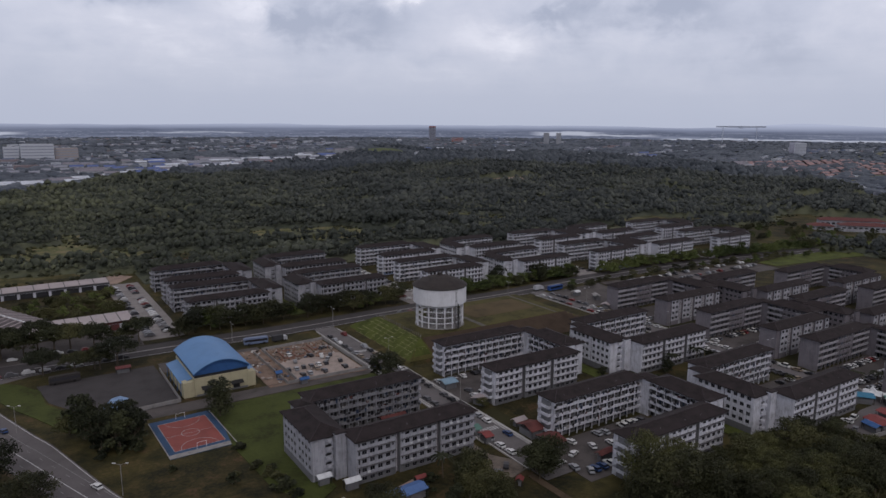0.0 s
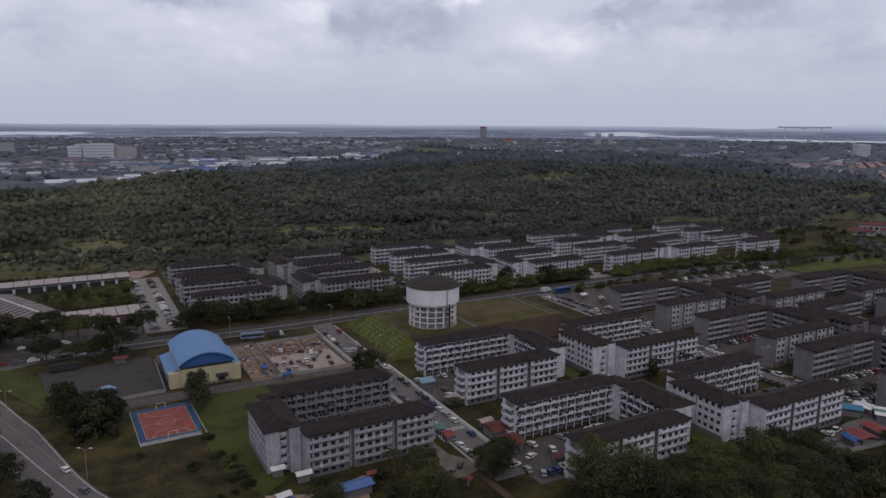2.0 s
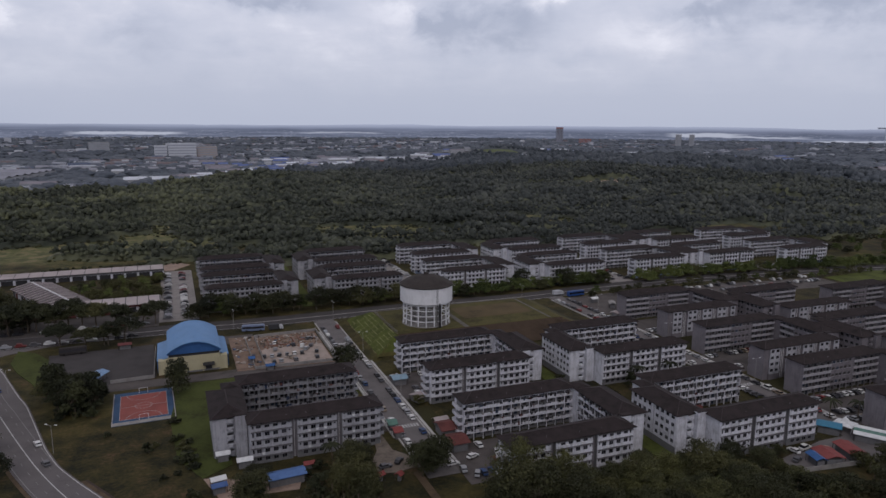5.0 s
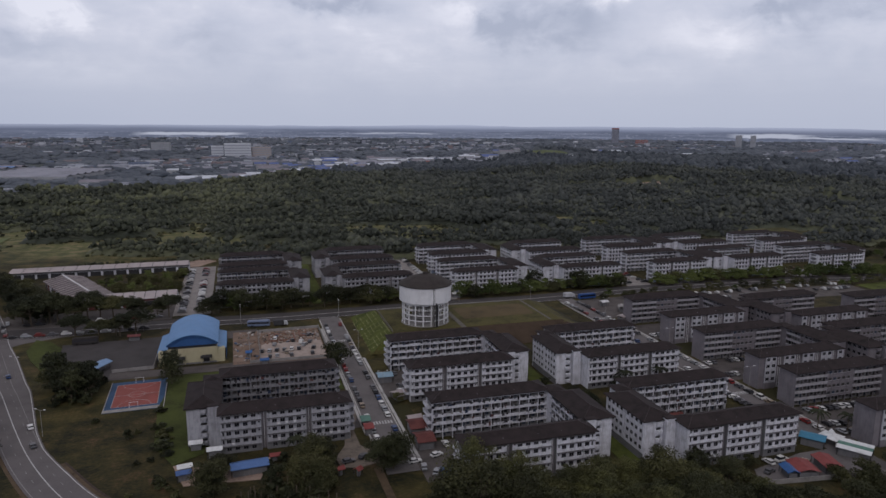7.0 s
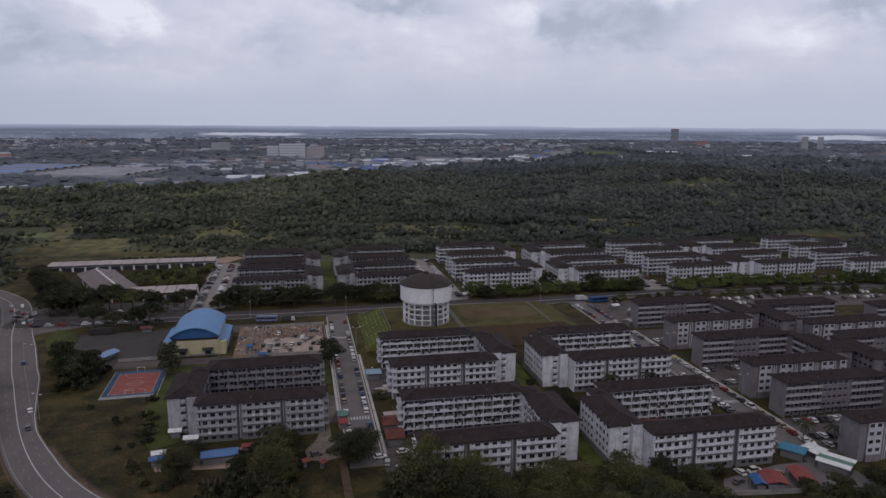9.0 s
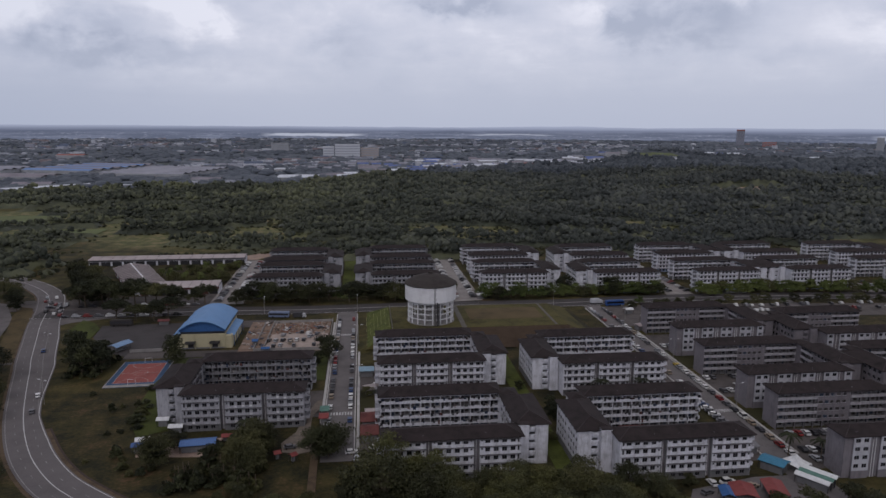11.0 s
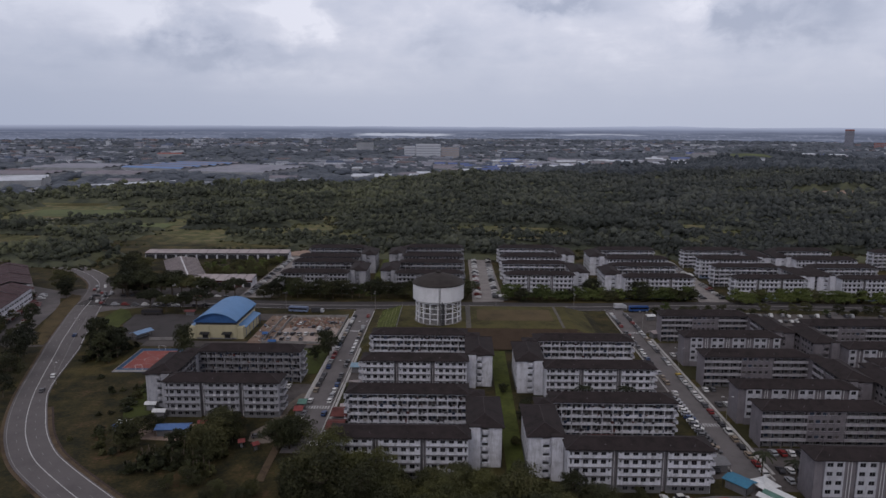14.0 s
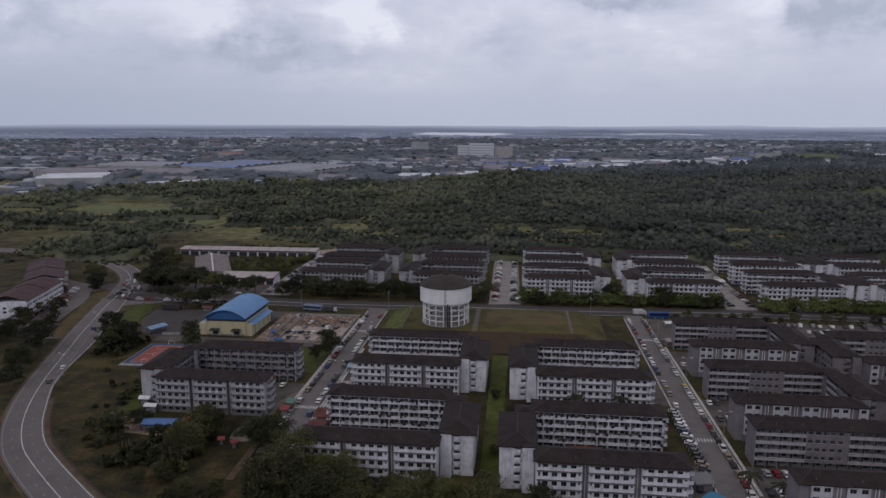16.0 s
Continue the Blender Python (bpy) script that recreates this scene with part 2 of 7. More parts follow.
STRIP = plain("bright_damp_grass", (0.066, 0.08, 0.016), 0.95, vary=0.6, scale=0.12, fine=0.9)
SHED_ROOF = plain("pale_metal_roof", (0.34, 0.295, 0.295), 0.6, vary=0.3, scale=0.1)
RED_TRIM = plain("dark_red_paint", (0.13, 0.045, 0.045), 0.7)
RED_ROOF = plain("red_tile_roof", (0.12, 0.042, 0.038), 0.85, vary=0.45, scale=0.3)
GREY_PARAPET = streaked("grey_lilac_parapet", (0.38, 0.37, 0.4), (0.17, 0.16, 0.17), amount=0.8)
PALE_LINE = plain("lichened_concrete", (0.2, 0.2, 0.09), vary=0.4)
BROWN_ROOF = plain("weathered_red_brown_roof", (0.068, 0.04, 0.044), 0.85, vary=0.7, scale=0.45)
WORN_PAINT = plain("worn_lane_paint", (0.21, 0.205, 0.205), 0.85, vary=0.5, scale=0.8)
EARTH_DRAIN = plain("earthy_drain", (0.05, 0.036, 0.03), 0.95, vary=0.5)
VERGE = plain("brown_verge", (0.085, 0.06, 0.038), 0.95, vary=0.6, scale=0.2)
BARK = plain("bark", (0.1, 0.08, 0.06), 0.95)
LEAF = foliage("tree_leaves", (0.019, 0.021, 0.009), (0.04, 0.042, 0.0165), (0.078, 0.077, 0.029), 0.03)
LEAF_DARK = foliage("dark_tree_leaves", (0.0125, 0.0155, 0.0075), (0.024, 0.028, 0.0125), (0.046, 0.05, 0.02), 0.03)
LEAF_LIGHT = foliage("pale_tree_leaves", (0.04, 0.056, 0.016), (0.076, 0.098, 0.027), (0.12, 0.142, 0.042), 0.03)
LEAF_OLIVE = foliage("olive_tree_leaves", (0.028, 0.031, 0.0145), (0.053, 0.057, 0.025), (0.092, 0.094, 0.032), 0.05)
# Extra blue in the wood and undergrowth leaves is haze put into the colour.
WOOD_LEAF = foliage("wood_canopy", (0.032, 0.038, 0.028), (0.066, 0.075, 0.05), (0.13, 0.139, 0.076), 0.014, ((0.033, 0.039, 0.038), (0.051, 0.058, 0.055), (0.082, 0.09, 0.075)), 0.11)
# Undergrowth colour is set darker than the crowns, for shade between them.
UNDER_LEAF = foliage("shaded_undergrowth", (0.03, 0.036, 0.026), (0.054, 0.062, 0.042), (0.094, 0.1, 0.058), 0.03)
# Far canopy paled and blued: distance haze painted into the leaf colour.
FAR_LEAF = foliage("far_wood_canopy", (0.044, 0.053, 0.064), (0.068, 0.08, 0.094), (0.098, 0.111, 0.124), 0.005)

glass_m, glass_t, GLASS_SHADER = material("dark_window_glass", 0.15)
GLASS_SHADER.inputs["Base Color"].default_value = (0.015, 0.016, 0.02, 1)
glass_t.links.new(ramp(glass_t, glass_t.nodes.new("ShaderNodeObjectInfo").outputs["Random"], [(0.0, (0.008, 0.008, 0.01)), (0.8, (0.025, 0.025, 0.03)), (1.0, (0.055, 0.055, 0.062))]), GLASS_SHADER.inputs["Base Color"])
GLASS = glass_m


# ---- mesh tools ----
class Shape:
    """Boxes, prisms and polygons gathered into one mesh."""

    def __init__(self):
        self.v, self.f = [], []

    def poly(self, points, faces):
        n = len(self.v)
        self.v += [tuple(p) for p in points]
        self.f += [tuple(i + n for i in face) for face in faces]
        return self

    def box(self, x0, x1, y0, y1, z0, z1):
        return self.poly([(x0, y0, z0), (x1, y0, z0), (x1, y1, z0), (x0, y1, z0), (x0, y0, z1), (x1, y0, z1), (x1, y1, z1), (x0, y1, z1)],
                         [(0, 3, 2, 1), (4, 5, 6, 7), (0, 1, 5, 4), (1, 2, 6, 5), (2, 3, 7, 6), (3, 0, 4, 7)])

    def rod(self, a, b, r0, r1=None, sides=8):
        a, b = Vector(a), Vector(b)
        r1 = r0 if r1 is None else r1
        axis = (b - a).normalized()
        u = axis.orthogonal().normalized()
        w = axis.cross(u)
        ring = [(math.cos(2 * math.pi * i / sides), math.sin(2 * math.pi * i / sides)) for i in range(sides)]
        pts = [a + (u * c + w * s) * r0 for c, s in ring] + [b + (u * c + w * s) * r1 for c, s in ring]
        faces = [(i, (i + 1) % sides, sides + (i + 1) % sides, sides + i) for i in range(sides)]
        return self.poly(pts, faces + [tuple(range(sides))[::-1], tuple(range(sides, 2 * sides))])

    def lathe(self, profile, sides=32, cx=0.0, cy=0.0):
        pts = [(cx + r * math.cos(2 * math.pi * i / sides), cy + r * math.sin(2 * math.pi * i / sides), z) for r, z in profile for i in range(sides)]
        faces = [(k * sides + i, k * sides + (i + 1) % sides, (k + 1) * sides + (i + 1) % sides, (k + 1) * sides + i) for k in range(len(profile) - 1) for i in range(sides)]
        return self.poly(pts, faces)

    def hip(self, x0, x1, y0, y1, z, rise, slab=0.22):
        """A low hipped roof over a rectangle, with a fascia of its own thickness."""
        w, d = x1 - x0, y1 - y0
        if w >= d:
            r0, r1 = (x0 + d * 0.5, (y0 + y1) / 2), (x1 - d * 0.5, (y0 + y1) / 2)
        else:
            r0, r1 = ((x0 + x1) / 2, y0 + w * 0.5), ((x0 + x1) / 2, y1 - w * 0.5)
        pts = [(x0, y0, z), (x1, y0, z), (x1, y1, z), (x0, y1, z), (x0, y0, z + slab), (x1, y0, z + slab), (x1, y1, z + slab), (x0, y1, z + slab), (*r0, z + rise), (*r1, z + rise)]
        faces = [(0, 3, 2, 1), (0, 1, 5, 4), (1, 2, 6, 5), (2, 3, 7, 6), (3, 0, 4, 7)]
        faces += [(4, 5, 9, 8), (5, 6, 9), (6, 7, 8, 9), (7, 4, 8)] if w >= d else [(4, 5, 8), (5, 6, 9, 8), (6, 7, 9), (7, 4, 8, 9)]
        return self.poly(pts, faces)

    def gable(self, x0, x1, y0, y1, z, rise, along="x", slab=0.15):
        if along == "x":
            e = [(y0, z), ((y0 + y1) / 2, z + rise), (y1, z)]
            pts = [(x, y, zz + k) for x in (x0, x1) for k in (0, slab) for y, zz in e]
        else:
            e = [(x0, z), ((x0 + x1) / 2, z + rise), (x1, z)]
            pts = [(x, y, zz + k) for y in (y0, y1) for k in (0, slab) for x, zz in e]
        faces = [(3, 4, 10, 9), (4, 5, 11, 10), (0, 6, 7, 1), (1, 7, 8, 2), (0, 3, 9, 6), (2, 8, 11, 5), (0, 1, 4, 3), (1, 2, 5, 4), (6, 9, 10, 7), (7, 10, 11, 8)]
        return self.poly(pts, faces)

    def mesh(self, name, mat, mirror=None, smooth=False):
        v, f = self.v, self.f
        if mirror is not None:
            v, f = [(mirror - x, y, z) for x, y, z in v], [face[::-1] for face in f]
        me = bpy.data.meshes.new(name)
        me.from_pydata(v, [], f)
        me.materials.append(mat)
        if smooth:
            me.polygons.foreach_set("use_smooth", [True] * len(me.polygons))
        me.update()
        return me


def part(name, shape, mat, parent, label="", kind="", mirror=None, smooth=False, at=None):
    """One mesh object under a thing or under a part."""
    ob = new(name, shape if isinstance(shape, bpy.types.Mesh) else shape.mesh(name, mat, mirror, smooth))
    ob.parent = parent
    if at is not None:
        ob.matrix_basis = at
    return tagged(ob, label, kind=kind)


def thing(name, label, category, group="", kind="", at=None):
    ob = tagged(new(name), label, category, group, kind)
    ob.empty_display_size = 0.5
    if at is not None:
        ob.matrix_basis = at
    return ob


def single(name, shape, mat, label, category, group="", kind="", at=None, smooth=False):
    ob = tagged(new(name, shape.mesh(name, mat, smooth=smooth)), label, category, group, kind)
    if at is not None:
        ob.matrix_basis = at
    return ob


# ---- the ground ----
def ease(a, b, x):
    t = min(1.0, max(0.0, (x - a) / (b - a)))
    return t * t * (3 - 2 * t)


def ground_z(x, y):
    """Height of the land: flat town, the tank's embankment, low wooded hills behind."""
    m = min((x - 143) / 13, (262 - x) / 16, (y - 248) / 13, (317 - y) / 13, 1.0)
    z = 7.0 * max(0.0, m)
    if y > 520 or x > 640:
        far = max(ease(540, 900, y), ease(700, 1000, x))
        z += 24 * math.exp(-((x - 1010) ** 2 + (y - 1975) ** 2) / (2 * 140.0**2))
        z += far * 27 * math.exp(-((x - 930) ** 2 + (y - 1130) ** 2) / (2 * 260.0**2))
        z += far * (5 * noise.noise((x * 0.003, y * 0.003, 0.4)) + 2.5 * noise.noise((x * 0.007, y * 0.011, 6.0))) * (1 - ease(1600, 2600, math.hypot(x, y)))
    return z


def spaced(stops):
    out = [stops[0][0]]
    for (a, step), (b, _) in zip(stops, stops[1:]):
        n = max(1, round((b - a) / step))
        out += [a + (b - a) * (i + 1) / n for i in range(n)]
    return out


gx = spaced([(-5200, 500), (-1200, 100), (-200, 40), (120, 6.5), (276, 26), (640, 45), (1600, 150), (2800, 600), (5200, 1)])
gy = spaced([(-1200, 200), (-200, 60), (230, 6), (320, 30), (620, 45), (1600, 150), (2800, 600), (5200, 1)])
land = Shape()
land.poly([(x, y, ground_z(x, y)) for y in gy for x in gx],
          [(j * len(gx) + i, j * len(gx) + i + 1, (j + 1) * len(gx) + i + 1, (j + 1) * len(gx) + i) for j in range(len(gy) - 1) for i in range(len(gx) - 1)])
gm, gt, gs = material("land", 0.95)
gp = place_of(gt)
g_broad, g_mid, g_fine = noise_of(gt, gp, 0.012, 5.0, 0.6), noise_of(gt, gp, 0.09, 7.0, 0.68), noise_of(gt, gp, 0.9, 4.0)
grass_mix = ramp(gt, maths(gt, "ADD", maths(gt, "MULTIPLY", g_mid, 0.7), maths(gt, "MULTIPLY", g_fine, 0.3)),
                 [(0.4, (0.009, 0.0095, 0.004)), (0.47, (0.0215, 0.0192, 0.0063)), (0.55, (0.042, 0.034, 0.011)), (0.63, (0.082, 0.047, 0.025))])
grass_mix = mixed(gt, ramp(gt, g_broad, [(0.45, (0, 0, 0)), (0.62, (0.75, 0.75, 0.75))]), grass_mix, ramp(gt, g_mid, [(0.38, (0.033, 0.032, 0.008)), (0.62, (0.085, 0.07, 0.02))]))
g_y = node(gt, "ShaderNodeSeparateXYZ", Vector=gp).outputs[1]
wood_floor = ramp(gt, g_mid, [(0.38, (0.055, 0.062, 0.027)), (0.5, (0.105, 0.107, 0.042)), (0.62, (0.19, 0.155, 0.085))])
in_wood = gt.nodes.new("ShaderNodeMapRange")
gt.links.new(maths(gt, "ADD", g_y, maths(gt, "MULTIPLY", g_broad, 260.0)), in_wood.inputs[0])
in_wood.inputs[1].default_value, in_wood.inputs[2].default_value = 640, 740
# Far town ground is paled and blued to stand for haze.
hazed_town_floor = ramp(gt, noise_of(gt, scaled(gt, gp, (1, 1, 1)), 0.004, 6.0, 0.65), [(0.4, (0.065, 0.078, 0.078)), (0.55, (0.1, 0.11, 0.118)), (0.68, (0.19, 0.19, 0.205))])
in_town = gt.nodes.new("ShaderNodeMapRange")
gt.links.new(maths(gt, "ADD", g_y, maths(gt, "MULTIPLY", g_broad, 300.0)), in_town.inputs[0])
in_town.inputs[1].default_value, in_town.inputs[2].default_value = 1400, 1600
gt.links.new(mixed(gt, in_town.outputs[0], mixed(gt, in_wood.outputs[0], grass_mix, wood_floor), hazed_town_floor), gs.inputs["Base Color"])
bumped(gt, gs, g_fine, 0.5, 0.3)
single("ground", land, gm, "rough grass and bare earth, rising to wooded land", "ground", kind="structure")


LAYER = [0.0]


def patch(name, points, mat, label, category, z=0.05, kind="structure"):
    """A flat sheet of paving, grass or water with a rim that goes into the ground."""
    LAYER[0] += 0.005
    z, n = z + LAYER[0], len(points)
    s = Shape().poly([(x, y, z) for x, y in points] + [(x, y, -0.3) for x, y in points],
                     [tuple(range(n))] + [(i, n + i, n + (i + 1) % n, (i + 1) % n) for i in range(n)])
    return single(name, s, mat, label, category, kind=kind)


def smooth_line(points, step=4.0):
    """A Catmull-Rom line through the points, at even steps."""
    p = [Vector(q) for q in points]
    p = [2 * p[0] - p[1]] + p + [2 * p[-1] - p[-2]]
    out = []
    for a, b, c, d in zip(p, p[1:], p[2:], p[3:]):
        n = max(1, round((c - b).length / step))
        for i in range(n):
            t = i / n
            out.append(0.5 * (2 * b + (c - a) * t + (2 * a - 5 * b + 4 * c - d) * t * t + (3 * b - a - 3 * c + d) * t**3))
    return out + [p[-2]]


def ribbon(name, line, left, right, mat, label, category, z=0.06, kind="structure", dash=0, parent=None):
    """A strip along a line, from left to right of it in metres (or by a function of the point); dash: every so many steps are left out."""
    s = Shape()
    pts = []
    for i, q in enumerate(line):
        d = (line[min(i + 1, len(line) - 1)] - line[max(i - 1, 0)]).normalized()
        w = Vector((d.y, -d.x))
        pts.append((q + w * (left(q) if callable(left) else left), q + w * (right(q) if callable(right) else right)))
    for i in range(len(pts) - 1):
        if dash and i % dash:
            continue
        (a, b), (c, d) = pts[i], pts[i + 1]
        s.poly([(a.x, a.y, z), (b.x, b.y, z), (d.x, d.y, z), (c.x, c.y, z)], [(0, 1, 2, 3)])
    if parent:
        return part(name, s, mat, parent, label)
    return single(name, s, mat, label, category, kind=kind)


# the curving dual road, by its middle
HWY = smooth_line([(150, 70), (120, 84), (96, 99.5), (77.8, 113.4), (60.2, 128), (50.1, 137.7), (39.1, 152), (29.7, 167.8), (20.0, 187.6), (10.5, 210.6), (-1.2, 240.8), (-6.2, 253), (-17, 283), (-27, 311), (-38, 346), (-55, 384), (-88, 420), (-130, 444), (-190, 462), (-300, 480)], 4.0)


def east_edge(q):
    """The eastern edge line: a turning lane widens the road towards the junction."""
    return float(np.interp(q.y, [110, 165, 187, 202, 219, 243, 285, 330], [6.6, 6.2, 4.9, 5.5, 7.2, 9.4, 9.6, 8.2]))


highway = ribbon("highway", HWY, -6.5, lambda q: east_edge(q) + 0.6, HIGHWAY, "curving grey dual carriageway with worn asphalt", "road", 0.22)
ribbon("roadside_drain", HWY[:44], lambda q: east_edge(q) + 2.0, lambda q: east_edge(q) + 2.7, EARTH_DRAIN, "dark open roadside drain", "", 0.06, parent=highway)
ribbon("verge_strip", HWY[:44], lambda q: east_edge(q) + 0.6, lambda q: east_edge(q) + 2.0, VERGE, "", "", 0.05, parent=highway)
ribbon("verge_strip", HWY, -7.6, -6.5, VERGE, "", "", 0.05, parent=highway)
ribbon("centre_line", HWY, -0.16, 0.16, PAINT, "solid white centre line", "", 0.235, parent=highway)
ribbon("edge_line", HWY, lambda q: east_edge(q) - 0.14, lambda q: east_edge(q) + 0.14, PAINT, "", "", 0.235, parent=highway)
ribbon("edge_line", HWY, -5.75, -5.5, WORN_PAINT, "", "", 0.235, parent=highway)
ribbon("lane_line", [q for q in HWY if 187 < q.y < 300], lambda q: 4.7, lambda q: 4.9, WORN_PAINT, "worn line of the turning lane", "", 0.235, parent=highway)
ribbon("lane_line", smooth_line([(p.x, p.y) for p in HWY[::2]], 2.0), 2.9, 3.1, WORN_PAINT, "", "", 0.235, dash=4, parent=highway)
ribbon("lane_line", smooth_line([(p.x, p.y) for p in HWY[::2]], 2.0), -2.9, -2.7, WORN_PAINT, "", "", 0.235, dash=4, parent=highway)

MAIN = smooth_line([(-38, 331), (0, 330), (60, 330), (110, 328), (180, 330), (260, 329), (330, 334), (420, 332), (520, 322), (640, 300)], 8.0)
main_road = ribbon("main_road", MAIN, -8.5, 8.5, ASPHALT, "dark asphalt main road between the flats", "road", 0.23)
ribbon("median_kerb", MAIN[6:], -0.5, 0.5, CONCRETE, "", "", 0.3, parent=main_road)
ribbon("edge_line", MAIN, 7.4, 7.7, PAINT, "", "", 0.25, parent=main_road)

ROAD_B = [Vector((134.5, y)) for y in range(322, 140, -4)]
road_b = ribbon("side_road", ROAD_B, -5.3, 5.3, SIDE_ROAD, "grey asphalt side road lined with parked cars", "road", 0.21)
ROAD_C = [Vector((278.3, y)) for y in range(322, 84, -4)]
road_c = ribbon("side_road", ROAD_C, -5.2, 5.2, SIDE_ROAD, "grey asphalt side road lined with parked cars", "road", 0.21)
for road, rx, ys in ((road_b, 134.5, (276, 178)), (road_c, 278.3, (277, 166))):
    for y in ys:
        bars = Shape()
        for i in range(9):
            bars.box(rx - 4.6 + i * 1.05, rx - 4.0 + i * 1.05, y, y + 2.6, 0.2, 0.225)
        part("zebra_crossing", bars, PAINT, road, "worn white zebra crossing")
    for side in (-1, 1):
        rail = Shape()
        rail.box(rx + side * 5.55 - 0.22, rx + side * 5.55 + 0.22, 150 if rx < 200 else 128, 316, 0.0, 0.42)
        part("kerb", rail, KERB, road)
for rx, y0, y1 in ((141.2, 150, 250), (128.0, 172, 300), (285.2, 132, 268)):
    drain = Shape().box(rx - 0.5, rx + 0.5, y0, y1, 0, 0.35)
    single("concrete_drain", drain, KERB, "pale concrete roadside drain along the side road", "drain", kind="structure")
ROAD_D = [Vector((401.5, y)) for y in range(322, 150, -6)]
ribbon("side_road", ROAD_D, -4, 4, SIDE_ROAD, "grey asphalt side road between grey flats", "road", 0.21)

# paved yards
for pts, mat, label in (
    ([(6, 306), (50, 308), (52, 262), (40, 250), (22, 262), (9, 285)], ASPHALT, "dark asphalt parking yard beside the hall"),
    ([(52, 309), (96, 309), (96, 296), (52, 296)], LOT, "paved forecourt of the hall"),
    ([(34, 259), (128, 259), (128, 250), (34, 250)], LOT, "pale concrete lane past the hall"),
    ([(80, 177.8), (128, 177.8), (128, 203.3), (80, 203.3)], LOT, "asphalt courtyard of the flats"),
    ([(140, 202), (192, 202), (192, 229), (140, 229)], LOT, "asphalt courtyard of the flats"),
    ([(140, 134.5), (190, 134.5), (190, 160), (140, 160)], LOT, "asphalt courtyard of the flats"),
    ([(222, 196), (273, 196), (273, 222), (222, 222)], LOT, "asphalt courtyard of the flats"),
    ([(220, 129), (273, 129), (273, 154), (220, 154)], LOT, "asphalt courtyard of the flats"),) + (
    ([(283.5, 180), (331, 180), (331, 204), (283.5, 204)], LOT, "asphalt courtyard of the grey flats"),
    ([(283.5, 122), (331, 122), (331, 150), (283.5, 150)], LOT, "asphalt courtyard of the grey flats"),
    ([(283.5, 238), (331, 238), (331, 262), (283.5, 262)], LOT, "asphalt courtyard of the grey flats"),
    ([(284, 278), (320, 278), (330, 320), (284, 318)], LOT, "bare paved plot by the junction"),
    ([(332, 291), (480, 284), (482, 308), (332, 321)], LOT, "asphalt car park beside the main road"),
    ([(236, 107.5), (252, 105), (284, 101), (284, 119), (262, 119), (240, 114)], SIDE_ROAD, "paved yard with stalls behind the flats"),
    ([(52, 346), (72, 346), (72, 480), (52, 480)], LANE, "paved parking lane beside the flats"),
    ([(197, 339), (216, 341), (214, 480), (196, 480)], LANE, "paved parking lane between the flats"),
    ([(335, 341), (353, 341), (356, 470), (335, 470)], LANE, "paved parking lane between the flats"),) + (
    ([(468, 335), (484, 335), (488, 460), (468, 460)], LANE, "paved parking lane between the flats"),
    ([(-25, 300), (-12, 314), (4, 320.5), (12, 321), (12, 339), (-6, 341), (-22, 350), (-34, 368), (-40, 350), (-33, 325)], HIGHWAY, "grey asphalt flare of the road junction"),
    ([(-20, 268), (-12, 248), (-30, 246), (-48, 262), (-40, 275)], LOT, "paved entry to the shop terraces"),
    ([(-60, 340), (52, 340), (52, 372), (-58, 364)], LOT, "paved service lane before the sheds"),
    ([(-95, 262), (-30, 262), (-46, 322), (-66, 358), (-110, 380)], SIDE_ROAD, "paved car park of the shop terraces"),
):
    patch("paved_yard", pts, mat, label, "pavement", 0.05)
patch("earth_yard", [(84, 305), (126, 303), (126, 254), (84, 256)], plain("brown_mottled_earth", (0.19, 0.135, 0.105), 0.95, vary=0.6, scale=0.2, fine=1.2), "bare brown mottled earth beside the hall", "ground", 0.055)
patch("paved_yard", [(97, 281), (101, 283), (116, 281.5), (125.5, 282), (125.5, 257), (96, 258)], plain("dusty_worn_paving", (0.32, 0.265, 0.235), 0.95, vary=0.35, scale=0.25, fine=1.5), "dusty pale paving with parked cars", "pavement", 0.06)
patch("earth_patch", [(66, 166), (80, 160), (96, 164), (92, 150), (70, 152)], SAND, "bare earth beside the shacks", "ground", 0.045)
patch("earth_patch", [(196, 520), (260, 516), (300, 540), (220, 552)], DRY_GRASS, "dry grass field behind the flats", "ground", 0.045)
patch("earth_track", [(10, 486), (60, 482), (72, 500), (62, 512), (46, 496), (8, 494)], SAND, "pale earth track behind the sheds", "ground", 0.05)
patch("earth_track", [(128.4, 195), (125.2, 192), (122.0, 180), (119.6, 165), (115.5, 157), (116.5, 150.5), (122, 149), (129, 151), (128.6, 158), (124.6, 164), (124.4, 177), (127.4, 187)], plain("dusty_path_concrete", (0.15, 0.125, 0.105), 0.95, vary=0.5, scale=0.3, fine=1.5), "pale concrete path down to a small parking place", "ground", 0.055)
patch("earth_track", [(126.5, 124), (129.0, 124), (128.4, 148), (126.0, 147)], VERGE, "earth path beside the side road", "ground", 0.05)
patch("lawn", [(58, 249), (127, 249), (127, 215), (77, 214), (75, 172), (66, 166), (59, 182), (57, 214), (59, 232)], LAWN, "bright mown grass behind the flats", "grass", 0.03)
patch("lawn", [(203, 128), (209, 128), (210, 247), (203, 247)], STRIP, "bright grass strip between the flats", "grass", 0.03)
patch("lawn", [(129.6, 352), (138, 352), (138, 472), (129.6, 472)], STRIP, "bright grass strip between the far flats", "grass", 0.03)
patch("lawn", [(271.6, 348), (279.8, 348), (279.8, 470), (271.6, 470)], STRIP, "bright grass strip between the far flats", "grass", 0.03)
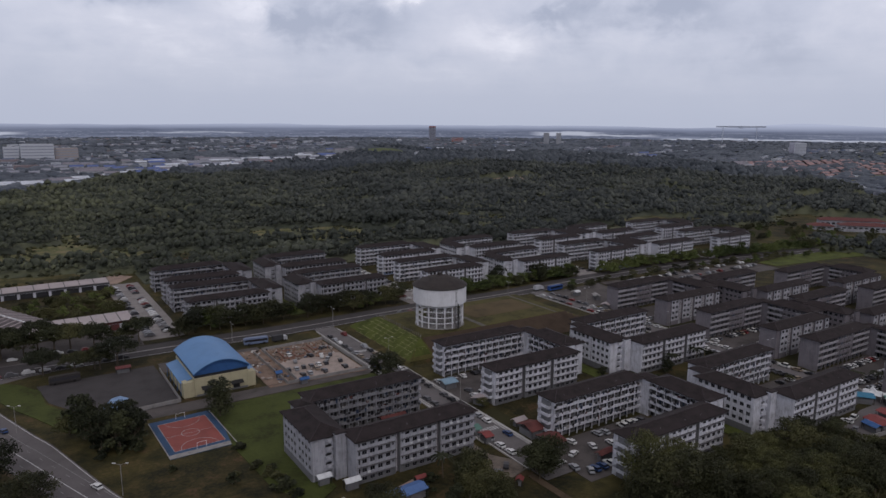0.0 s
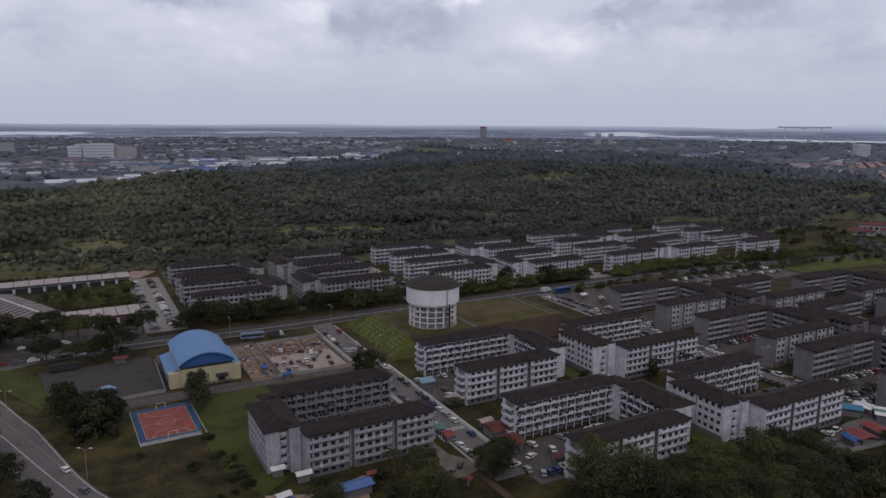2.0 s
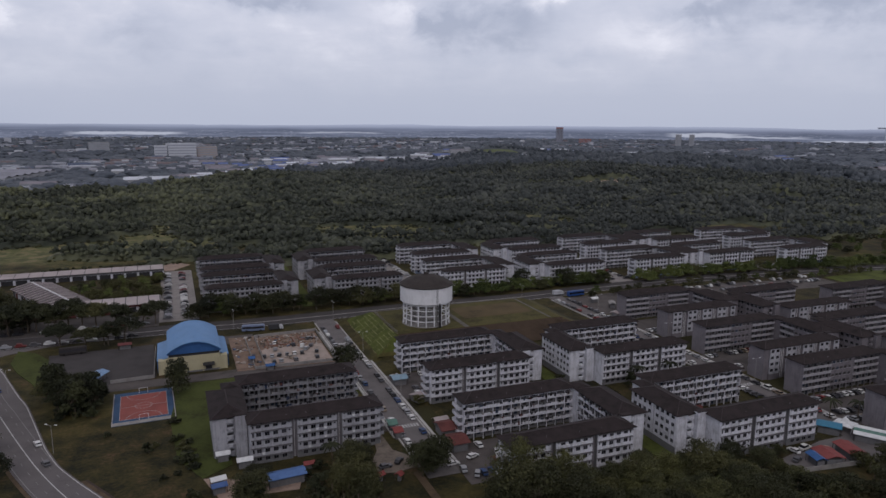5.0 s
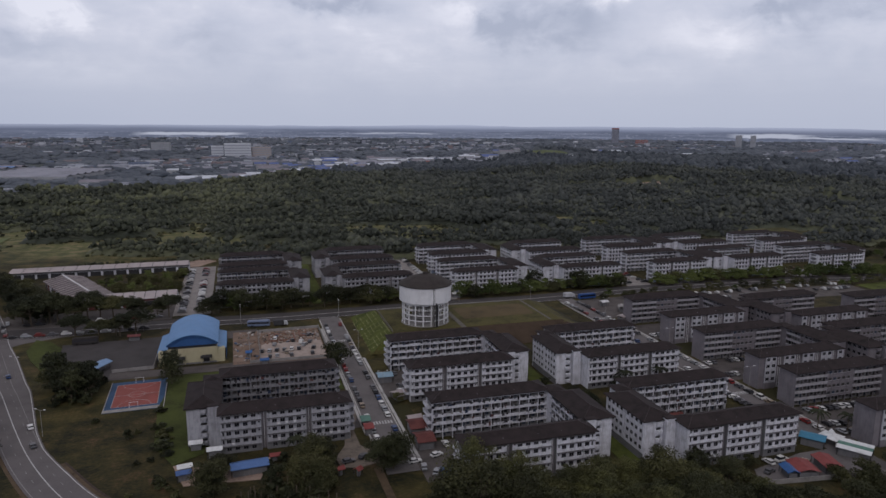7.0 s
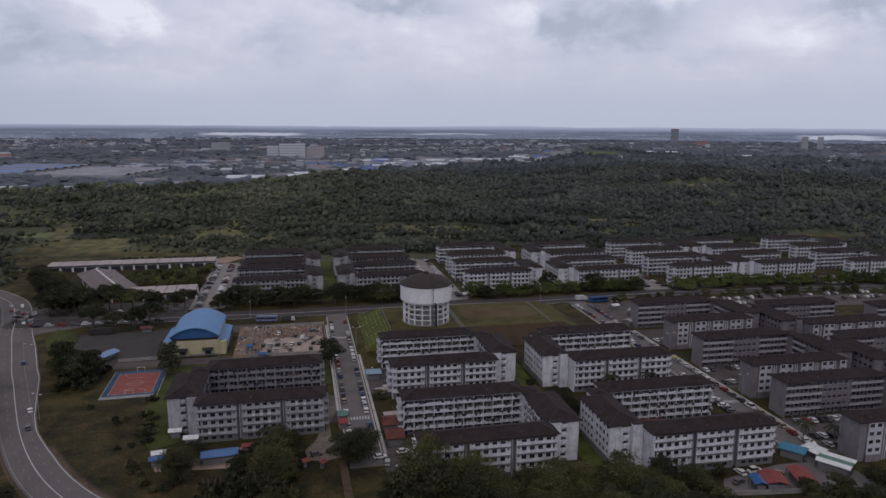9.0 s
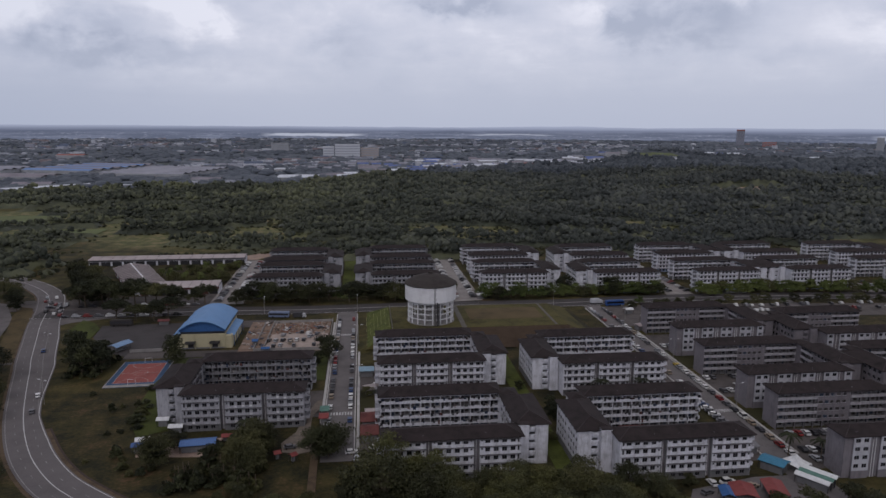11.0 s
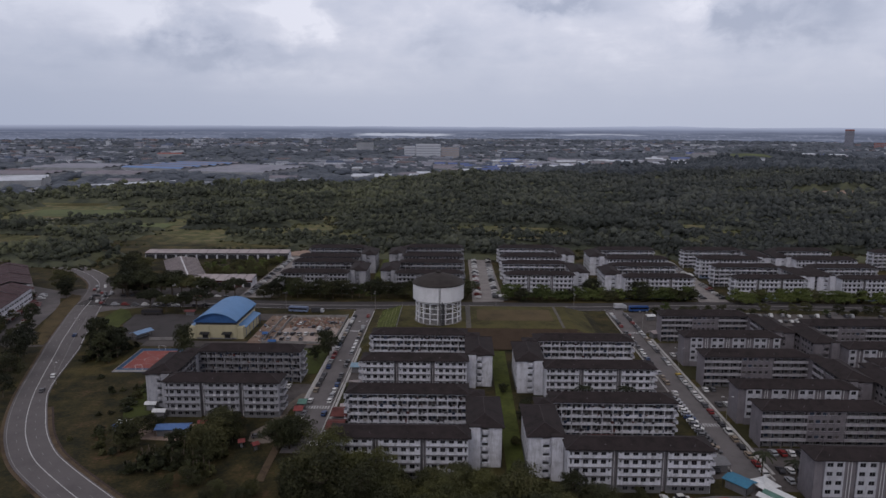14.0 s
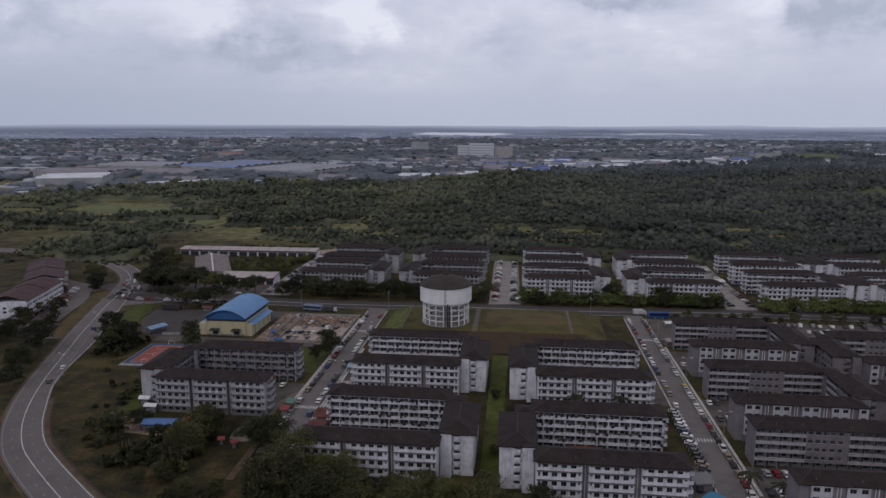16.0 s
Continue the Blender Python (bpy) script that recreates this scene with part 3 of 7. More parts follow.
patch("lawn", [(-13, 250), (-21, 272), (-29, 296), (-37, 322), (-46, 346), (-54, 350), (-50, 330), (-41, 306), (-33, 282), (-25, 260), (-20, 250)], plain("dry_orange_grass", (0.075, 0.056, 0.026), 0.95, vary=0.6, scale=0.12), "dry yellow-brown verge beside the road", "grass", 0.035)
patch("lawn", [(486, 306), (486, 290), (560, 282), (660, 262), (690, 290), (640, 330), (560, 350), (520, 346), (516, 338), (560, 312)], STRIP, "bright green open grass beyond the grey flats", "grass", 0.03)
patch("lawn", [(141, 163), (148, 163), (148, 193), (141, 193)], GRASS, "grass strip beside the side road", "grass", 0.03)
patch("lawn", [(285, 155), (330, 155), (330, 168), (285, 168)], GRASS, "grass strip between the grey flats", "grass", 0.03)
patch("lawn", [(285, 213), (330, 213), (330, 229), (285, 229)], GRASS, "grass strip between the grey flats", "grass", 0.03)
patch("lawn", [(-8, 318), (0, 312), (7, 300), (8, 284), (16, 268), (22, 256), (20, 246), (12, 254), (4, 272), (-3, 286), (-8, 300)], LAWN, "grass bank beside the road", "grass", 0.03)

# ---- the ball court ----
court = thing("ball_court", "blue and red painted ball court, white lines, rough grass round it", "sports court", at=pose(47.8, 232, 0, 0, 0, 2))
part("apron", Shape().box(-10.5, 10.5, -17, 14.6, -0.2, 0.12), COURT_BLUE, court, "faded blue painted apron")
part("playing_field", Shape().box(-8.2, 8.2, -12.5, 11.3, 0.12, 0.14), COURT_RED, court, "faded red painted playing surface")
part("worn_end", Shape().box(-10.4, 10.4, -16.9, -14.2, 0.12, 0.135), CONCRETE, court, "worn bare concrete end")
for x in (-8.2, 8.05):
    part("side_line", Shape().box(x, x + 0.18, -12.5, 11.3, 0.14, 0.15), COURT_LINE, court)
for y in (-12.5, -0.7, 11.1):
    part("cross_line", Shape().box(-8.2, 8.2, y, y + 0.18, 0.14, 0.152), COURT_LINE, court)
for cy, a0, a1, r in ((-0.6, 0, 360, 3.0), (11.1, 180, 360, 6.0), (-12.4, 0, 180, 6.0)):
    lines = Shape()
    for k in range(a0, a1, 10):
        p, q = radians(k), radians(k + 10)
        lines.poly([(r * math.cos(p), cy + r * math.sin(p), 0.156), (r * math.cos(q), cy + r * math.sin(q), 0.156), ((r - 0.18) * math.cos(q), cy + (r - 0.18) * math.sin(q), 0.156), ((r - 0.18) * math.cos(p), cy + (r - 0.18) * math.sin(p), 0.156)], [(0, 3, 2, 1)])
    part("curved_line", lines, COURT_LINE, court)
for y in (-14.0, 12.6):
    goal = Shape().rod((-1.5, y, 0.12), (-1.5, y, 2.2), 0.06).rod((1.5, y, 0.12), (1.5, y, 2.2), 0.06).rod((-1.5, y, 2.2), (1.5, y, 2.2), 0.06)
    part("goal_frame", goal, VENT, court, "white tubular goal frame")
for x in (-10.6, 10.45):
    part("low_kerb", Shape().box(x, x + 0.25, -17, 14.6, 0, 0.3), COURT_LINE, court)


# ---- flats ----
FLOOR, EAVE, LONG, DEEP, GAP, LINK = 2.75, 13.5, 42.0, 8.5, 34.5, 10.5


def window_mesh(w, h):
    """A recessed two-light window: frame, mullion and sill round a dark pane."""
    s = Shape()
    s.box(-w / 2, w / 2, 0.10, 0.14, 0, 0.07).box(-w / 2, w / 2, 0.10, 0.14, h - 0.07, h)
    s.box(-w / 2, -w / 2 + 0.07, 0.10, 0.14, 0.07, h - 0.07).box(w / 2 - 0.07, w / 2, 0.10, 0.14, 0.07, h - 0.07)
    if w > 1:
        s.box(-0.03, 0.03, 0.10, 0.14, 0.07, h - 0.07)
    n = len(s.f)
    s.poly([(-w / 2 + 0.07, 0.13, 0.07), (w / 2 - 0.07, 0.13, 0.07), (w / 2 - 0.07, 0.13, h - 0.07), (-w / 2 + 0.07, 0.13, h - 0.07)], [(0, 1, 2, 3)])
    me = s.mesh("window", FRAME)
    me.materials.append(GLASS)
    me.polygons[n].material_index = 1
    return me


WINDOW, SMALL_WINDOW, WIDE_WINDOW, SLIT_WINDOW = window_mesh(1.55, 1.35), window_mesh(0.6, 0.65), window_mesh(1.7, 1.3), window_mesh(0.6, 1.5)


def turned(shape, x0, y0, heading):
    """Moves a facade drawn along +x and facing -y to its wall: 0 faces south, 90 east, 180 north, 270 west."""
    c, s = round(math.cos(radians(heading))), round(math.sin(radians(heading)))
    out = Shape()
    out.v, out.f = [(x0 + x * c - y * s, y0 + x * s + y * c, z) for x, y, z in shape.v], shape.f
    return out


def pierced(a, b, openings, z0, z1, thick=0.3):
    """A wall from a to b along x, facing -y, with real openings (middle, width, sill, height)."""
    s = Shape()
    for k in range(5):
        row = sorted(o for o in openings if z0 + 0.01 + k * FLOOR <= o[2] < z0 + (k + 1) * FLOOR)
        lo, hi = z0 + k * FLOOR, min(z1, z0 + (k + 1) * FLOOR)
        if lo >= z1:
            break
        if not row:
            s.box(a, b, 0, thick, lo, hi)
            continue
        sill, head = min(o[2] for o in row), max(o[2] + o[3] for o in row)
        s.box(a, b, 0, thick, lo, sill).box(a, b, 0, thick, head, hi)
        x = a
        for m, w, zb, h in row:
            s.box(x, m - w / 2, 0, thick, sill, head)
            if zb > sill:
                s.box(m - w / 2, m + w / 2, 0, thick, sill, zb)
            if zb + h < head:
                s.box(m - w / 2, m + w / 2, 0, thick, zb + h, head)
            x = m + w / 2
        s.box(x, b, 0, thick, sill, head)
    return s


class Flats:
    """A U-shaped block of flats: two wings along x, a link wing at the +x end, or mirrored at the -x end."""

    def __init__(self, look_, mirrored, near, label, group):
        self.near, self.mirror = near, LONG if mirrored else None
        self.wall = {"white": WHITE_WALL, "pale": WHITE_WALL, "dull": DULL_WALL, "dull far": DULL_WALL, "grey": GREY_WALL}[look_]
        self.grey = look_ == "grey"
        self.rail = {"dull": DULL_PARAPET, "grey": GREY_PARAPET}.get(look_, self.wall)
        self.top = thing("apartment_block", label, "building", group)
        self.panes = Shape()
        rnd = random.Random(7 if look_ == "white" else 9)
        self.wing("south_wing", 0.0, rnd, look_)
        self.wing("north_wing", GAP, rnd, look_)
        self.link(rnd)
        self.roofs(rnd)
        if self.panes.f:
            part("glazing", self.panes, GLASS, self.top, "rows of dark windows", "stuff", self.mirror)

    def add(self, name, shape, mat, label="", kind="", parent=None):
        return part(name, shape, mat, parent or self.top, label, kind, self.mirror)

    def put_window(self, me, x, y, z, heading, parent):
        w, h = me.vertices[1].co.x * 2, max(v.co.z for v in me.vertices)
        if not self.near:
            s = Shape().poly([(x - w / 2, 0.12, z), (x + w / 2, 0.12, z), (x + w / 2, 0.12, z + h), (x - w / 2, 0.12, z + h)], [(0, 1, 2, 3)])
            t = turned(s, *y, heading)
            self.panes.poly(t.v, t.f)
            return
        c, s = math.cos(radians(heading)), math.sin(radians(heading))
        px, py = y[0] + x * c, y[1] + x * s
        if self.mirror is not None:
            px, heading = self.mirror - px, -heading
        part("window", me, None, parent, at=pose(px, py, z, 0, 0, heading))

    def facade(self, name, a, b, origin, heading, bays, sills, mat, plinth=True):
        """A windowed wall; bays are lists of (middle, mesh, width, height, lift)."""
        openings = [(m, w, z + lift, h) for z in sills for bay in bays for m, me, w, h, lift in bay]
        wall = self.add(name, turned(pierced(a, b, openings, 0.0 if not plinth else 2.5, EAVE), *origin, heading), mat)
        for z in sills:
            for bay in bays:
                for m, me, w, h, lift in bay:
                    self.put_window(me, m, origin, z + lift, heading, wall)
        return wall

    def wing(self, name, y0, rnd, look_):
        outer_y, inner_y = (y0, y0 + DEEP) if y0 == 0 else (y0 + DEEP, y0)
        if y0:
            core = Shape().box(0.3, LONG - 0.3, y0 + 1.6, y0 + DEEP - 0.3, 0, EAVE - 0.05)
        else:
            core = Shape().box(0.3, LONG - 0.3, y0 + 1.52, y0 + DEEP - 1.6, 0, EAVE - 0.05)
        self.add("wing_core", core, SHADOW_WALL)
        ends = [(0.0, 0.3), (LONG - 0.3, LONG)]
        for k in range(1, 1 if self.grey else 5):
            z = k * FLOOR - 0.25
            deck = Shape().box(-1.5, 0.0, y0 + 1.6, y0 + 6.9, z, z + 0.16).box(-1.62, -1.5, y0 + 1.6, y0 + 6.9, z, z + 1.05)
            deck.box(-1.5, 0.0, y0 + 1.48, y0 + 1.6, z, z + 1.05).box(-1.5, 0.0, y0 + 6.9, y0 + 7.02, z, z + 1.05)
            self.add("end_landing", deck, self.wall, "open stair landing at the wing's end", "" if self.near else "stuff")
        if not self.grey:
            # dark sheet on the solid end wall, painted-in shade behind the landings
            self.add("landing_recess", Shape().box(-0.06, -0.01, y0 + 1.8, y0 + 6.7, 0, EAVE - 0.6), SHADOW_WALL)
        for e0, e1 in ends:
            self.add("end_wall", Shape().box(e0, e1, y0 + 0.3, y0 + DEEP - 0.3, 0, EAVE), self.wall)
        sills = [2.5 + k * FLOOR + 0.95 for k in range(4)]
        if y0 == 0:
            if self.grey:
                self.grey_front()
            else:
                for b in range(3):
                    x0 = 0.25 + b * 14.45
                    bay = [(x0 + 2.4 + i * 2.6, WINDOW, 1.55, 1.35, 0.0) for i in range(4)]
                    bay += [(x0 + 0.7, SMALL_WINDOW, 0.6, 0.65, 0.6), (x0 + 11.9, *((SLIT_WINDOW, 0.6, 1.5, -0.1) if b == 2 else (SMALL_WINDOW, 0.6, 0.65, 0.6)))]
                    self.facade("facade_bay", x0, x0 + 12.6, (0, 0), 0, [bay], sills, self.wall)
                    low = pierced(x0, x0 + 12.6, [(x0 + 2.4 + i * 2.6, 1.55, 0.8, 1.35) for i in range(4)], 0.0, 2.5)
                    ground_floor = self.add("ground_floor_wall", low, *((BLUE_BASE, "dusty blue painted ground floor") if look_ == "pale" else (PLINTH, "grey rendered ground floor")))
                    for i in range(4):
                        self.put_window(WINDOW, x0 + 2.4 + i * 2.6, (0, 0), 0.8, 0, ground_floor)
                    ledge = Shape()
                    for k in range(5):
                        ledge.box(x0, x0 + 12.6, -0.75, 0.0, 2.42 + k * FLOOR if k < 4 else 13.0, 2.54 + k * FLOOR if k < 4 else 13.1)
                    self.add("sun_ledge", ledge, LEDGE_DARK, "mould-darkened ledges", "stuff")
                for k in range(14 if self.near else 0):
                    x, z = 0.25 + rnd.randrange(3) * 14.45 + 3.7 + rnd.randrange(3) * 2.6, 2.5 + rnd.randrange(4) * FLOOR + rnd.uniform(0.25, 0.6)
                    self.add("air_conditioner", Shape().box(x - 0.42, x + 0.42, -0.34, 0.0, z, z + 0.58).box(x - 0.3, x + 0.2, -0.36, -0.34, z + 0.08, z + 0.5), VENT)
                for b in range(2):
                    x0 = 12.85 + b * 14.45
                    # back wall in grey render, darker than the bays beside it
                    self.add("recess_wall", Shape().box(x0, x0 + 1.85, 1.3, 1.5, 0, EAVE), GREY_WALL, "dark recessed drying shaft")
                    for x in (x0, x0 + 1.65):
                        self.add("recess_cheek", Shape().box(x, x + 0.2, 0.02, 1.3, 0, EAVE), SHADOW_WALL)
                    self.add("drain_pipe", Shape().rod((x0 + 0.9, 1.15, 0), (x0 + 0.9, 1.15, EAVE), 0.1, sides=6), VENT)
        else:
            back = Shape().box(0, LONG, y0 + DEEP - 0.3, y0 + DEEP, 0, EAVE)
            self.add("back_wall", back, self.wall)
        self.corridor("corridor", 0.0, LONG, (0, inner_y) if y0 else (LONG, inner_y), 0 if y0 else 180, rnd)

    def grey_front(self):
        """White stacked bays with paired windows between dark recesses with drain pipes."""
        sills = [2.2 + k * FLOOR + 0.95 for k in range(4)]
        recess = Shape()
        for x0, x1 in ((0, 2.6), (8.0, 11.6), (17.4, 21.0), (26.8, 30.4), (36.2, 39.0)):
            recess.box(x0, x1, 0.25, 0.5, 0, EAVE)
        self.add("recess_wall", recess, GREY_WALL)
        for x0, x1 in ((2.6, 8.0), (11.6, 17.4), (21.0, 26.8), (30.4, 36.2), (39.0, 42.0)):
            count = 2 if x1 - x0 > 4 else 1
            bay = [(x0 + (x1 - x0) * (i + 0.5) / count, WIDE_WINDOW, 1.7, 1.3, 0.0) for i in range(count)]
            self.facade("facade_bay", x0, x1, (0, -0.5), 0, [bay], [z + 0.3 for z in sills], BAY_WALL)
            self.add("bay_cheek", Shape().box(x0, x0 + 0.25, -0.2, 0.3, 0, EAVE).box(x1 - 0.25, x1, -0.2, 0.3, 0, EAVE).box(x0, x1, -0.45, 0.3, 0, 2.5), GREY_WALL)
        for x in (9.4, 10.3, 18.8, 19.7, 28.2, 29.1, 37.3):
            self.add("drain_pipe", Shape().rod((x, 0.1, 0), (x, 0.1, EAVE + 0.4), 0.12, sides=6), VENT)

    def corridor(self, name, a, b, origin, heading, rnd):
        """Open access galleries: floor slabs, parapets, columns, doors and hung washing."""
        slabs, rails, columns, doors, wash, caps = Shape(), [], Shape(), Shape(), Shape(), Shape()
        n = round((b - a) / 3.5)
        for k in range(5):
            z = k * FLOOR + (0 if k == 0 else -0.25)
            if k:
                slabs.box(a, b, 0.0, 1.6, z - 0.0, z + 0.18)
                if self.grey:
                    for c0, c1 in ((a, a + (b - a) * 0.36), (a + (b - a) * 0.66, b)):
                        rails.append(Shape().box(c0 + 0.1, c1 - 0.1, -0.12, 0.18, z + 0.1, z + 0.95).box(c0, c1, -0.2, 0.22, z + 0.95, z + 1.1))
                    m0, m1 = a + (b - a) * 0.36, a + (b - a) * 0.66
                    slabs.box(m0, m1, 0.15, 0.4, z + 0.1, z + FLOOR)
                    for i in range(int((m1 - m0) / 2.2)):
                        u = m0 + 0.5 + i * 2.2
                        doors.box(u, u + 1.4, 0.06, 0.15, z + 1.15, z + 2.15)
                        caps.box(u - 0.15, u + 1.55, -0.02, 0.15, z + 1.0, z + 1.12)
                else:
                    rails.append(Shape().box(a, b, -0.06, 0.08, z, z + 1.12))
            for i in range(n):
                x = a + (i + 0.5) * (b - a) / n
                doors.box(x - 1.2, x - 0.3, 1.5, 1.63, z + 0.2, z + 2.2)
                doors.box(x + 0.1, x + 1.3, 1.5, 1.63, z + 1.1, z + 2.1)
                if not self.grey and k:
                    for _ in range(4):
                        if rnd.random() < 0.6:
                            w, h, u = rnd.uniform(0.25, 1.3) * rnd.uniform(0.5, 1.2), rnd.uniform(0.3, 1.0), x + rnd.uniform(-1.7, 1.7)
                            wash.box(u - w / 2, u + w / 2, rnd.uniform(-0.3, -0.12), -0.1, z + 1.15 - h * rnd.uniform(0.1, 1.0), z + 1.15 + h * 0.6)
        for i in range(n + 1):
            x = min(b - 0.25, a + i * (b - a) / n)
            columns.box(x, x + 0.25, 0.05, 0.35, 0, EAVE)
        top = Shape().box(a, b, -0.06, 0.1, EAVE - 0.55, EAVE)
        slabs.poly(top.v, top.f)
        gallery = self.add(name, turned(slabs, *origin, heading), GREY_WALL if self.grey else self.rail)
        if not self.near:
            joined = Shape()
            for r in rails:
                joined.poly(r.v, r.f)
            rails = [joined]
        for r in rails:
            self.add("parapet", turned(r, *origin, heading), self.rail, "long gallery parapet", "" if self.near else "stuff", parent=gallery)
        self.add("gallery_framing", turned(columns, *origin, heading), self.wall if not self.grey else GREY_WALL, kind="stuff", parent=gallery)
        self.add("gallery_joinery", turned(doors, *origin, heading), DOORS, "dark flat doors", "stuff", gallery)
        if caps.f:
            self.add("window_sill", turned(caps, *origin, heading), GREY_PARAPET, "pale window sills", "stuff", gallery)
        if wash.f:
            self.add("hung_washing", turned(wash, *origin, heading), WASHING, "mixed clothes hung over the parapets", "stuff", gallery)

    def link(self, rnd):
        x0, x1, y0, y1 = LONG, LONG + LINK, DEEP - 0.5, GAP - 3.0
        self.add("link_core", Shape().box(x0 + 1.6, x1 - 0.32, y0 + 2.2, y1 - 0.3, 0, EAVE - 0.05), SHADOW_WALL)
        self.add("back_wall", Shape().box(x0, x1, y1 - 0.3, y1, 0, EAVE), self.wall)
        self.add("stair_tower", Shape().box(x0 + 0.05, x0 + 5.5, y1 + 0.02, GAP + 3.5, 0, EAVE - 0.05), self.wall)
        sills = [2.5 + k * FLOOR + 0.95 for k in range(4)]
        step = (y1 - y0) / 2
        for b in range(2):
            bay = [(b * step + 1.9 + i * 2.6, WINDOW, 1.55, 1.35, 0.0) for i in range(4)]
            self.facade("facade_bay", b * step + 0.3 * (b == 0), (b + 1) * step - 0.5 * (b == 0), (x1, y0), 90, [bay], sills, self.wall)
        self.add("plinth_wall", Shape().box(x1 - 0.32, x1 - 0.02, y0 + 0.3, y1 - 0.3, 0, 2.5), PLINTH)
        self.add("pier", Shape().box(x1 - 0.4, x1 - 0.25, y0 + step - 0.6, y0 + step + 0.1, 2.5, EAVE), GREY_WALL)
        # the open landings, the slab tower beside them and the blank end wall
        opens = [(5.2, 1.9, 0.4 + k * FLOOR + 0.75, 1.5) for k in range(5)]
        stair = self.add("stair_wall", turned(pierced(0, LINK - 0.3, opens, 0.0, EAVE), x0, y0, 0), self.wall, "stair wall with open landings")
        for k in range(5):
            z = 0.95 + k * FLOOR
            lip = Shape().poly([(4.1, 0, z), (4.1, -0.7, z), (4.6, -1.15, z), (5.8, -1.15, z), (6.3, -0.7, z), (6.3, 0, z), (4.1, 0, z + 0.95), (4.1, -0.7, z + 0.95), (4.6, -1.15, z + 0.95), (5.8, -1.15, z + 0.95), (6.3, -0.7, z + 0.95), (6.3, 0, z + 0.95)],
                               [(5, 4, 3, 2, 1, 0), (6, 7, 8, 9, 10, 11), (0, 1, 7, 6), (1, 2, 8, 7), (2, 3, 9, 8), (3, 4, 10, 9), (4, 5, 11, 10)])
            self.add("landing", turned(lip, x0, y0, 0), self.wall, "rounded landing parapet", parent=stair)
        tower = self.add("slab_tower", turned(Shape().box(0.25, 3.7, -1.9, -0.02, 0, EAVE + 0.75), x0, y0, 0), self.wall, "blank stained stair tower")
        self.add("tower_cap", turned(Shape().box(0.1, 3.85, -2.1, 0.2, EAVE + 0.75, EAVE + 1.0), x0, y0, 0), ROOF, parent=tower)
        self.corridor("corridor", 0.3, y1 - y0 - 0.3, (x0, y1), 270, rnd)

    def roofs(self, rnd):
        o = 0.8
        for nm, box in (("roof", (-o, LONG + o, -o, DEEP + o)), ("roof", (-o, LONG + o, GAP - o, GAP + DEEP + o)), ("roof", (LONG - o + 0.05, LONG + LINK + o, DEEP - 0.5 - o, GAP - 3 + o)), ("roof", (LONG - 0.5, LONG + 6.2, GAP - 3.2, GAP + 4.2))):
            h = Shape().hip(*box, EAVE - (0.06 if box[0] > 10 else 0.0), 2.1 if box[1] - box[0] > 15 else (2.35 if box[3] - box[2] > 10 else 1.2))
            roof = self.add(nm, h, ROOF, "dark brown low hipped roof")
            if self.near and box[1] - box[0] > 11:
                a, b, top = Vector(h.v[8]), Vector(h.v[9]), Vector((0, 0, 0.05))
                cap = Shape().rod(a + top, b + top, 0.16, sides=5)
                for e, corners in ((a, (4, 7) if box[1] - box[0] > box[3] - box[2] else (4, 5)), (b, (5, 6) if box[1] - box[0] > box[3] - box[2] else (6, 7))):
                    for k in corners:
                        cap.rod(e + top, Vector(h.v[k]) + top, 0.12, sides=4)
                self.add("ridge_cap", cap, RIDGE, "weathered paler ridge and hip capping", parent=roof)
        for y, count in ((1.2, 3 if self.grey else 4), (GAP + 1.2, 3)) if self.near else ():
            for i in range(count):
                x = 4.5 + i * 36.0 / count + rnd.uniform(-2.5, 2.5)
                self.add("vent_pipe", Shape().rod((x, y, EAVE + 0.3), (x, y, EAVE + 1.1), 0.08, sides=6), FRAME)


DOORS = islands("flat_doors", [(0.03, 0.03, 0.035), (0.05, 0.045, 0.045), (0.02, 0.02, 0.025), (0.1, 0.09, 0.09), (0.035, 0.05, 0.08)], 0.7)
WASHING = islands("washing", [(0.04, 0.04, 0.05), (0.2, 0.2, 0.23), (0.03, 0.045, 0.085), (0.02, 0.02, 0.025), (0.11, 0.045, 0.04), (0.02, 0.02, 0.025), (0.08, 0.085, 0.08), (0.3, 0.29, 0.29), (0.035, 0.03, 0.035), (0.09, 0.09, 0.1)], 0.9)

#: first wing's south-west corner, link on the far (+1) or near (-1) x side
WHITE = [(80.4, 169.8, -1), (149.4, 194.6, 1), (148.9, 126.6, 1), (221.8, 188.0, -1), (219.6, 120.4, -1)]
GREY = [(288.5, 229.5, 1), (288.3, 169.0, 1), (288.5, 115.5, 1), (352.5, 214.5, -1), (352.5, 159, -1), (410, 203, 1), (410, 152, 1), (352.5, 104, -1)]
FAR = [(76.5, 356.5, 1), (76.5, 410.5, 1), (149.0, 357, -1), (149.0, 414.5, -1), (218.5, 355, 1), (219.5, 415, 1), (290.8, 350, -1), (292.5, 409, -1),
       (358, 349, 1), (357.5, 410, 1), (422.5, 349, -1), (424, 410, -1), (492, 345, 1), (495, 405, 1)]
